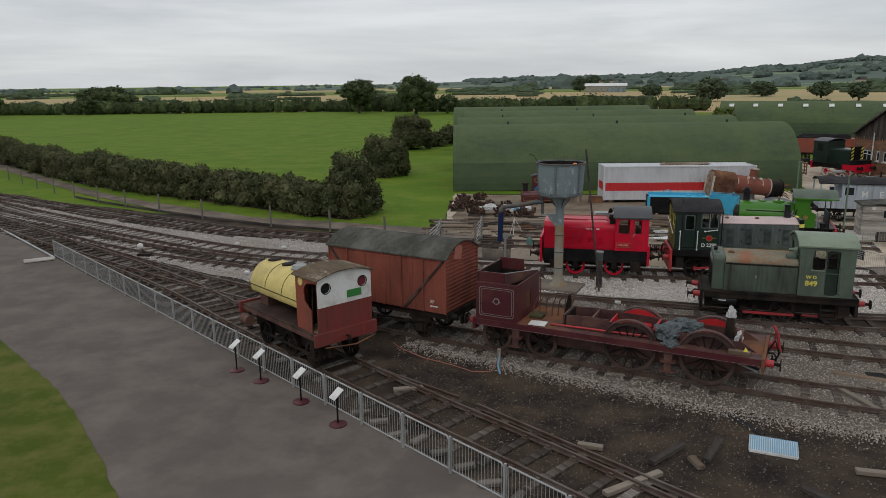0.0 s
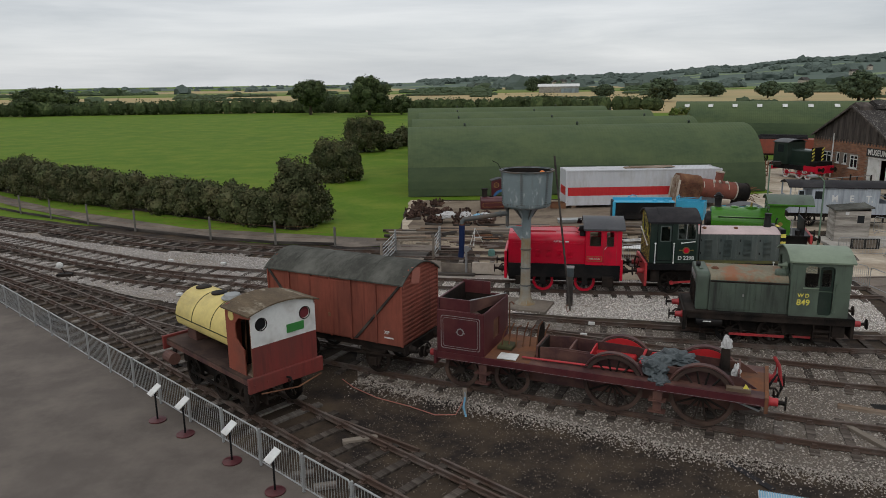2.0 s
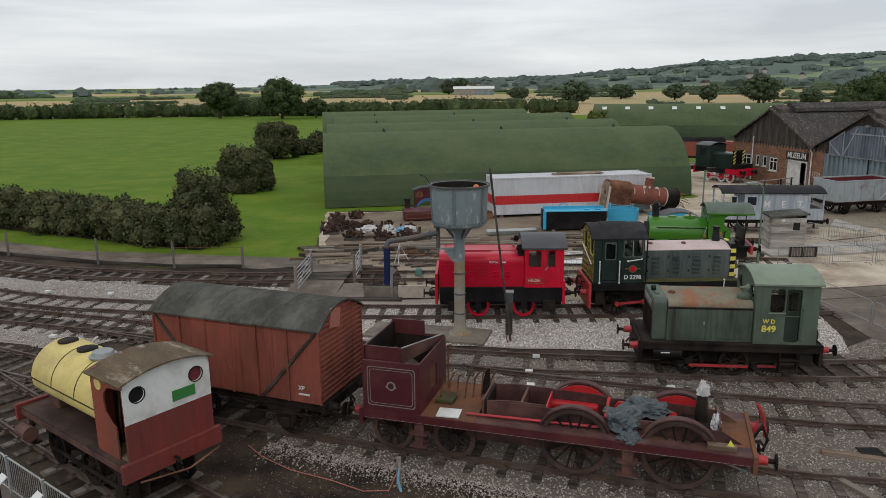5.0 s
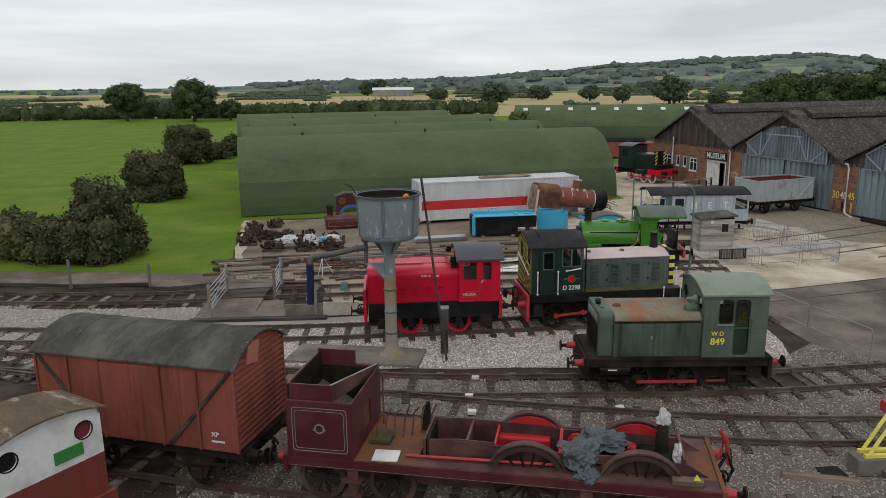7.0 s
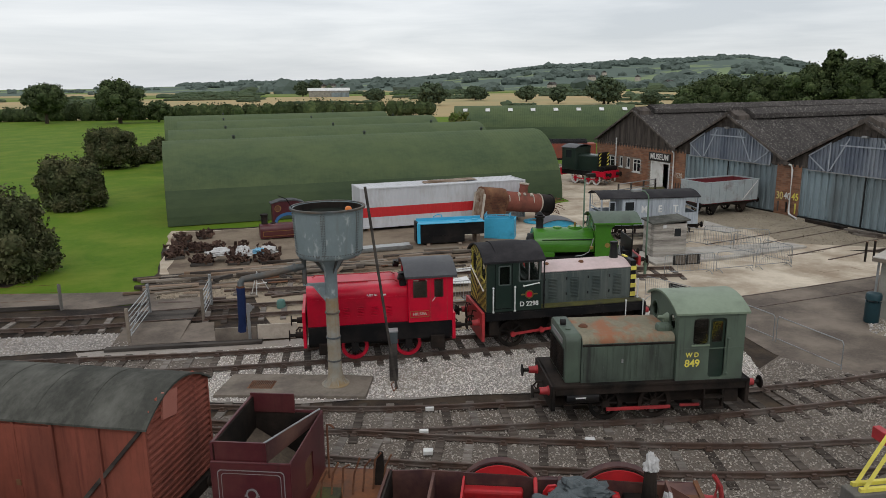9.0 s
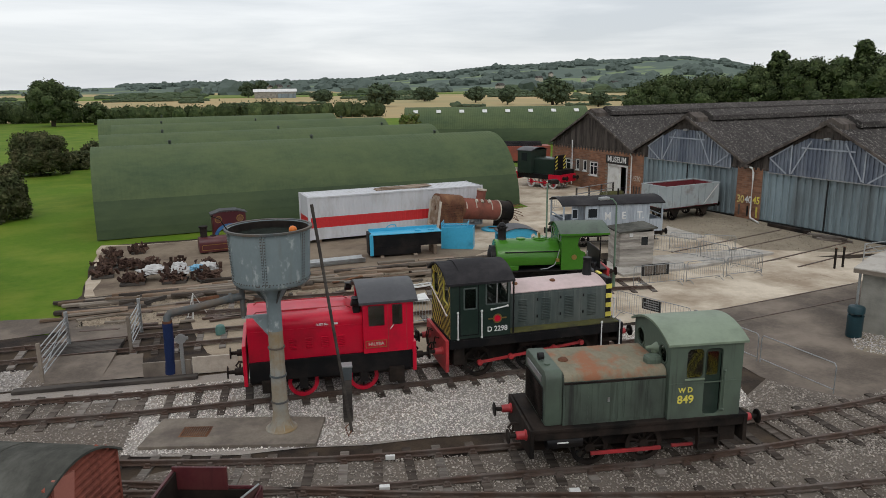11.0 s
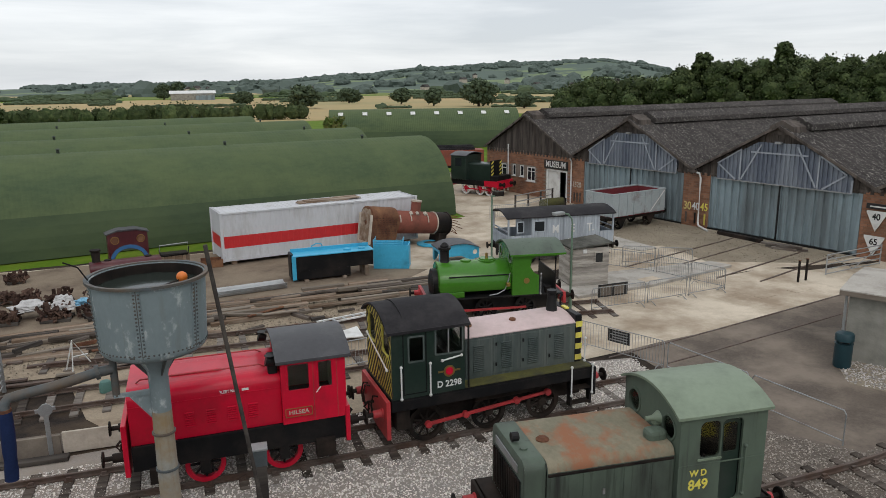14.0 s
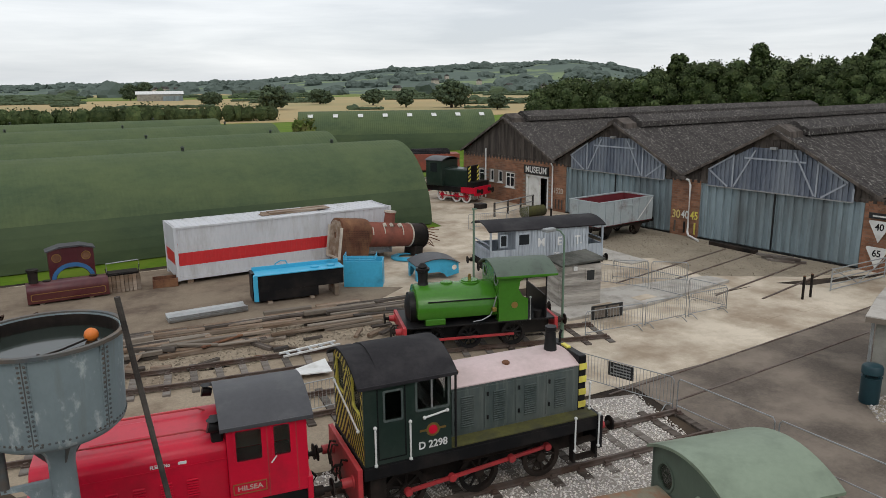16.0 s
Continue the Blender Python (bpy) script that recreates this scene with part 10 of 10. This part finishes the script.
# dark ground strip that follows the hedge line
hedge_foot = [(q.x + d.y * 1.7, q.y - d.x * 1.7) for q, d in hp] + [(q.x - d.y * 0.7, q.y + d.x * 0.7) for q, d in reversed(hp)]
flat("ground", hedge_foot, -0.03, M["dirt"], "dark strip of ground at the foot of the hedge")
part("stems", box(-9.9, -9.7, 55.5, 55.7, 0, 0.6), M["bark"], t)
bush(-7.0, 55.4, 4.4, 4.9, 21, "large rounded bush ending the hedge", 0.095, 380)
bush(-6.2, 79.6, 5.6, 4.4, 22, "rounded dark green bush in the field", 0.105, 300)
bush(-4.6, 111.0, 6.6, 4.9, 23, "rounded dark green bush in the field", 0.125, 230)
bush(-0.6, 116.0, 4.0, 2.2, 24, "low dark bush near the huts", 0.2, 30)
bush(2.0, 121.0, 6.0, 2.8, 25, "low dark bush near the huts", 0.2, 30)
bush(47.0, 122.0, 4.2, 5.6, 26, "young leafy tree beside the far hut", 0.25, 22, "leaf_young")

# field hedge in the middle distance
def far_hedge(pts, h, seed, label, step=1.5, size=0.3, per=9.0, w=1.5):
    t = thing("hedge", label, "hedge", Matrix(), "distant hedges")
    r = random.Random(seed)
    bl = []
    for q, d in smooth_line(pts, step):
        s = r.uniform(0.8, 1.25) * w
        hh = h * (0.88 + 0.25 * noise.noise(Vector((q.x * 0.06, q.y * 0.06, seed))) + r.uniform(-0.06, 0.07))
        bl.append((q.x + r.uniform(-1, 1), q.y + r.uniform(-1, 1), hh * 0.48, s * 1.4, s, hh * 0.56))
    foliage("foliage", bl, size, per, seed, M["leaf"], t, 0.9)


far_hedge([(-330, 300), (-160, 270), (-78, 267), (-30, 262), (4, 250)], 5.0, 31, "dark field hedge across the pasture")
far_hedge([(4, 250), (30, 243), (62, 236), (84, 232)], 5.2, 32, "dark field hedge behind the huts")
tree(-27.5, 246, 11.5, 10.8, 2.8, 41, "broad field tree with a visible trunk")
tree(-8.0, 234, 13.0, 12.4, 1.0, 42, "dense rounded field tree")
tree(2.0, 236, 7, 6.0, 0.5, 46, "small round hedge tree")
tree(-152, 248, 8, 9.5, 1.5, 43, "dense field tree at the hedge")
tree(-126, 262, 6, 6.5, 0.8, 44, "field tree at the hedge")
tree(-136, 300, 24, 8.8, 0.5, 45, "wide clump of field trees", 0.5, 6, squat=0.7)
# tree belt behind the sheds
r_ = random.Random(77)
for i in range(26):
    f = i / 25
    x, y = 112 + 34 * f + r_.uniform(-3, 3), 143 - 92 * f + r_.uniform(-3, 3)
    tree(x, y, r_.uniform(11.0, 14.0), 8.2 + 6.0 * min(1, f * 2.2 + 0.12) + r_.uniform(-0.8, 0.9), 0.3, 100 + i, "dense broadleaf tree in a shelter belt", 0.23, 24)
for x, y, h in ((121.3, 115.6, 15.6), (125.5, 101.2, 17.0), (133, 84, 18)):
    tree(x, y, 4.4, h, 9.5, int(h * 10), "tall thin tree rising above the belt", 0.34, 16)
for i, (az, d, h, w) in enumerate(((20.5, 330, 10, 14), (34.0, 330, 12, 16), (30.5, 340, 8, 9), (28.0, 380, 8, 10), (37.5, 300, 6, 8), (10.6, 640, 13, 14), (11.6, 640, 15, 12), (16, 420, 7, 12), (24, 420, 8, 14), (46, 260, 9, 12))):
    a = radians(az)
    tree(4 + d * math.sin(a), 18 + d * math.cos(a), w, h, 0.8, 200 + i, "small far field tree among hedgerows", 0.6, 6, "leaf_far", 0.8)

# far barn
t = thing("barn", "long low barn with a pale sheet roof among fields", "barn", pose(135, 605, 0, 0, 0, -12))
part("wall", box(-16, 16, -6, 6, 0, 5.0), M["block"], t)
part("roof", prism([(-6.5, 5.0), (6.5, 5.0), (0, 7.2)], -17, 17, "x"), M["white"], t)
part("annex", box(2, 16, -9, -6, 0, 3.4), M["doorsheet"], t)


# hills: one sheet rising towards the skyline
def skyline(az):
    pts = [(-60, 0.10), (-31, 0.10), (-20, 0.10), (-8, 0.14), (5, 0.37), (12, 0.42), (18, 0.55), (25, 0.95), (30, 1.38), (36, 1.62), (43, 1.80), (46, 1.45), (48.7, 0.85), (52, 0.55), (60, 0.5), (90, 0.5)]
    for (a0, h0), (a1, h1) in zip(pts, pts[1:]):
        if a0 <= az <= a1:
            f = (az - a0) / (a1 - a0)
            return h0 + (h1 - h0) * (f * f * (3 - 2 * f))
    return 0.4


def terrain(az, d):
    f = min(1.0, max(0.0, (d - 900) / 1500))
    f = f * f * (3 - 2 * f)
    top = 9.9 + 2400 * math.tan(radians(skyline(az))) - 14
    return f * top


b = bmesh.new()
grid = []
for i in range(151):
    az = -60 + i
    row = []
    for j in range(22):
        d = 900 + j * 75
        a = radians(az)
        z = terrain(az, d) if d <= 2400 else terrain(az, 2400) - (d - 2400) * 0.1
        row.append(b.verts.new((d * math.sin(a), d * math.cos(a), z - 0.5 + 4 * noise.noise(Vector((az * 0.2, d * 0.004, 0))) * min(1, (d - 900) / 400))))
    grid.append(row)
for r0, r1 in zip(grid, grid[1:]):
    for j in range(21):
        b.faces.new((r0[j], r0[j + 1], r1[j + 1], r1[j]))
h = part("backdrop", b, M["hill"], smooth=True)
tagged(h, "distant hillside with fields and woods", "hill", kind="structure")

# far woods along the ridge, hedgerow lines on the slope and across the nearer fields
r_ = random.Random(5)
bl, near_bl = [], []
for i in range(2600):
    az = 2 + 66 * r_.random() ** 0.9
    d = 2400 - abs(r_.gauss(0, 1)) * (130 if 22 < az < 48 else 40)
    a = radians(az)
    s = r_.uniform(7, 12)
    bl.append((d * math.sin(a), d * math.cos(a), terrain(az, d) + s * 0.1, s * 1.7, s * 1.2, s * r_.uniform(0.5, 0.8)))
for i in range(5200):
    az, d = r_.uniform(-34, 66), 860 + 1500 * r_.random() ** 0.8
    patch = noise.noise(Vector((az * 0.22, d * 0.0042, 2.0))) + 0.5 * noise.noise(Vector((az * 0.7, d * 0.012, 5.0)))
    if patch < (0.16 if az > 6 else 0.34):
        continue
    a = radians(az)
    s = r_.uniform(5, 9) * (1.0 if r_.random() < 0.9 else 1.5) * (1.0 if az > 4 else 0.55)
    bl.append((d * math.sin(a), d * math.cos(a), terrain(az, d) + s * 0.25, s * 1.35, s * 1.3, s * 1.0))
for row in range(9):
    d0 = 330 + row * 75
    slope = r_.uniform(-0.25, 0.25)
    for k in range(460):
        az = -36 + k * 0.235 + r_.uniform(-0.08, 0.08)
        if noise.noise(Vector((az * 0.12, row * 5.0, 1.0))) < 0.08:
            continue
        a = radians(az)
        d = d0 + slope * az * 2
        s = r_.uniform(1.1, 1.6) * (1.0 if r_.random() < 0.94 else r_.uniform(1.6, 2.6)) * (d / 480)
        near_bl.append((d * math.sin(a), d * math.cos(a), s * 0.45, s * 1.7, s, s * 0.8))
ico = bmesh.new()
bmesh.ops.create_icosphere(ico, subdivisions=2, radius=1)
pv, pf2 = [v.co.copy() for v in ico.verts], [[v.index for v in f.verts] for f in ico.faces]
ico.free()
for nm, lab, src, mt in (("far_woods", "woods and hedgerow trees on distant hills, blue-green from painted haze", bl, "leaf_hill"), ("far_hedgerow_trees", "dark hedgerow trees among distant fields", near_bl, "leaf_far")):
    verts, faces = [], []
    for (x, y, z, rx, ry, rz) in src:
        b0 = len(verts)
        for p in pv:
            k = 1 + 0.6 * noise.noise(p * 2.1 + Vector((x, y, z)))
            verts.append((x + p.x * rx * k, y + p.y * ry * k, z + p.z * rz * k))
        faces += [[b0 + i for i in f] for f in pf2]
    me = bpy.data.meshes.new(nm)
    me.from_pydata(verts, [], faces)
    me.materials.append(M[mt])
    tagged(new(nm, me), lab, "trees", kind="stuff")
# a few pale houses on the hill foot
for i in range(16):
    az, d = r_.uniform(8, 45), r_.uniform(900, 1500)
    a = radians(az)
    t = thing("house", "tiny pale house among far trees", "house", pose(d * math.sin(a), d * math.cos(a), terrain(az, d), 0, 0, r_.uniform(0, 90)), "far houses")
    part("wall", box(-6, 6, -4, 4, -1, 6), M["cream2"], t)
    part("roof", prism([(-4.4, 6), (4.4, 6), (0, 9.5)], -6.3, 6.3, "x"), M["roofsheet"], t)


# ---- loose stones, grass tufts and the pieces of the tracks ----
def inside(p, poly):
    x, y = p
    c = False
    for (x0, y0), (x1, y1) in zip(poly, poly[1:] + poly[:1]):
        if (y0 > y) != (y1 > y) and x < (x1 - x0) * (y - y0) / (y1 - y0) + x0:
            c = not c
    return c


def stone_field(name, label, spots, smin, smax, material, seed, z0=0.0):
    r = np.random.RandomState(seed)
    base = np.array([(1, 0, 0), (-1, 0, 0), (0, 1, 0), (0, -1, 0), (0, 0, 1), (0, 0, -1)], float)
    f = np.array([(0, 2, 4), (2, 1, 4), (1, 3, 4), (3, 0, 4)])
    n = len(spots)
    P = np.array(spots)
    s = r.uniform(smin, smax, (n, 1, 1)) * r.uniform(0.6, 1.2, (n, 6, 1)) * np.array([1, 1, 0.75])
    a = r.uniform(0, 6.28, n)
    c, sn = np.cos(a), np.sin(a)
    R = np.zeros((n, 3, 3))
    R[:, 0, 0], R[:, 0, 1], R[:, 1, 0], R[:, 1, 1], R[:, 2, 2] = c, -sn, sn, c, 1
    tilt = r.normal(0, 0.35, (n, 2))
    v = np.einsum("nij,nkj->nki", R, base[None] * s)
    v[:, :, 2] += v[:, :, 0] * tilt[:, :1] + v[:, :, 1] * tilt[:, 1:]
    v += np.concatenate([P, np.full((n, 1), z0)], axis=1)[:, None, :]
    v[:, :, 2] += r.uniform(-0.01, 0.02, (n, 1))
    me = bpy.data.meshes.new(name)
    me.from_pydata(v.reshape(-1, 3).tolist(), [], (f[None] + 6 * np.arange(n)[:, None, None]).reshape(-1, 3).tolist())
    me.materials.append(material)
    return tagged(new(name, me), label, "stones", kind="stuff")


BAL = [(2.1, 38.6), (-2.5, 40.0), (10, 38.0), (20.6, 37.0), (22.2, 36.4), (20.3, 31.0), (19.3, 29.3), (11.0, 31.4), (6, 33.0), (1.3, 34.8)]
BAL2 = [(2.3, 24.3), (4.1, 23.3), (7.3, 21.2), (8.9, 20.5), (10.9, 19.4), (12.5, 18.8), (24, 14), (26, 24.5), (18.5, 27), (10, 30.5), (3.5, 33.5), (-1.5, 33), (-1.5, 26.8)]
BAL3 = [(-7, 41.5), (-9, 46), (-14, 47), (-24, 53), (-33, 59), (-33, 55), (-27, 51), (-12, 40.5), (-4, 36)]
BAL4 = [(-9.5, 35.5), (-15, 39.5), (-22, 44.6), (-26, 47.6), (-24, 48), (-14, 40.8), (-8, 36.8)]
PLINTH = [(1.75, 34.95), (6.3, 32.9), (7.0, 34.4), (6.2, 34.85), (2.6, 36.5)]
rs = random.Random(3)


def scatter(poly, n, keep=None):
    xs, ys = [p[0] for p in poly], [p[1] for p in poly]
    out = []
    while len(out) < n:
        p = (rs.uniform(min(xs), max(xs)), rs.uniform(min(ys), max(ys)))
        if inside(p, poly) and (keep is None or keep(p)):
            out.append(p)
    return out


stone_field("ballast_stones", "pale grey ballast stones between the tracks", scatter(BAL, 34000, lambda p: not inside(p, PLINTH)), 0.016, 0.04, M["stone_pale"], 1)
stone_field("ballast_stones", "grey ballast stones under the sidings", scatter(BAL2, 50000) + scatter([(-8, 38.2), (-3, 35.2), (1.4, 34.5), (2.0, 38.2), (-2.6, 40.0), (-7.5, 41.2)], 5000, lambda p: not inside(p, PLINTH)), 0.018, 0.043, M["stone_dull"], 2)
stone_field("ballast_stones", "grey ballast stones where the tracks fan out", scatter([(-12, 46.2), (-10.3, 45.6), (-5.5, 44.2), (-1.2, 43.0), (-0.8, 41.1), (-6.2, 42.1), (-9.4, 42.9)], 5000) + scatter(BAL3, 14000) + scatter(BAL4, 3500), 0.02, 0.05, M["stone"], 3)
DIRT = [(4.5, 12.5), (-1, 19), (-2, 25.5), (2.3, 24), (8.9, 20.2), (14, 17.6), (22, 13), (14, 8)]
stone_field("yard_grit", "brownish grit and stone chips on the dirt", scatter(DIRT, 15000) + scatter([(-3, 24), (-9, 30.5), (-16, 38), (-14, 40), (-6, 33), (-1, 27)], 4000), 0.01, 0.03, M["stone_dirty"], 4)
edge = []
for (x0, y0), (x1, y1) in zip([(-1.5, 26.6), (2.3, 24.2), (4.1, 23.2), (7.3, 21.1), (10.9, 19.3), (12.5, 18.7)], [(2.3, 24.2), (4.1, 23.2), (7.3, 21.1), (10.9, 19.3), (12.5, 18.7), (20, 15.6)]):
    for k in range(int(380 * math.hypot(x1 - x0, y1 - y0))):
        f, o = rs.random(), -abs(rs.gauss(0, 0.42)) + 0.15
        edge.append((x0 + (x1 - x0) * f + o * 0.45, y0 + (y1 - y0) * f + o * 0.9))
stone_field("ballast_stones", "grey stones spilt from the ballast onto the dirt", edge, 0.014, 0.04, M["stone_dull"], 14)
stone_field("yard_grit", "tan gravel stones before the shed doors", scatter([(33.5, 50.6), (37.5, 49.0), (36.4, 44.8), (40.5, 41.6), (43.4, 40.6), (43.4, 62.5), (38.5, 63), (36.5, 60)], 5000), 0.02, 0.05, M["stone_tan"], 5)
stone_field("ballast_stones", "dull stones under the siding beside the road", scatter([(18.5, 26.0), (18.9, 29.6), (21.2, 30.4), (22.3, 28.2), (28, 28.2), (28, 24.4), (25, 24.2)], 9000), 0.016, 0.042, M["stone_dull"], 15)
stone_field("yard_grit", "grey stones round the block building", scatter([(26.5, 31.0), (28.2, 32.6), (30, 31), (29, 27), (28, 28)], 1500), 0.03, 0.06, M["stone"], 6)
stone_field("yard_grit", "sandy rubble among the loose timbers", scatter([(0, 47.3), (0.3, 52), (8, 51), (21, 49.4), (21, 47), (8, 45.8)], 5000), 0.02, 0.06, M["stone_tan"], 7)

# rail chairs, one joined piece to a track
for key, line in lines_of.items():
    b0, vs, fs = 0, [], []
    cv = [tuple(v.co) for v in chair_me.vertices]
    cf = [tuple(p.vertices) for p in chair_me.polygons]
    for k_, m_, u in SLEEPER_SPOTS:
        if k_ == key:
            vs += [tuple(m_ @ Vector(c)) for c in cv]
            fs += [tuple(b0 + i for i in f) for f in cf]
            b0 += len(cv)
    me = bpy.data.meshes.new("rail_chairs")
    me.from_pydata(vs, [], fs)
    me.materials.append(M["rail"])
    o = tagged(new("rail_chairs", me), kind="stuff")
    o.parent = track_of[key]
for key, m_, u in SLEEPER_SPOTS:
    pale = u < (0.2 if key in "YV" else 0.75 if key in "DG" else 0.22)
    o = new("sleeper", sleeper_pale_me if pale else sleeper_me)
    o.parent = track_of[key]
    o.matrix_basis = m_
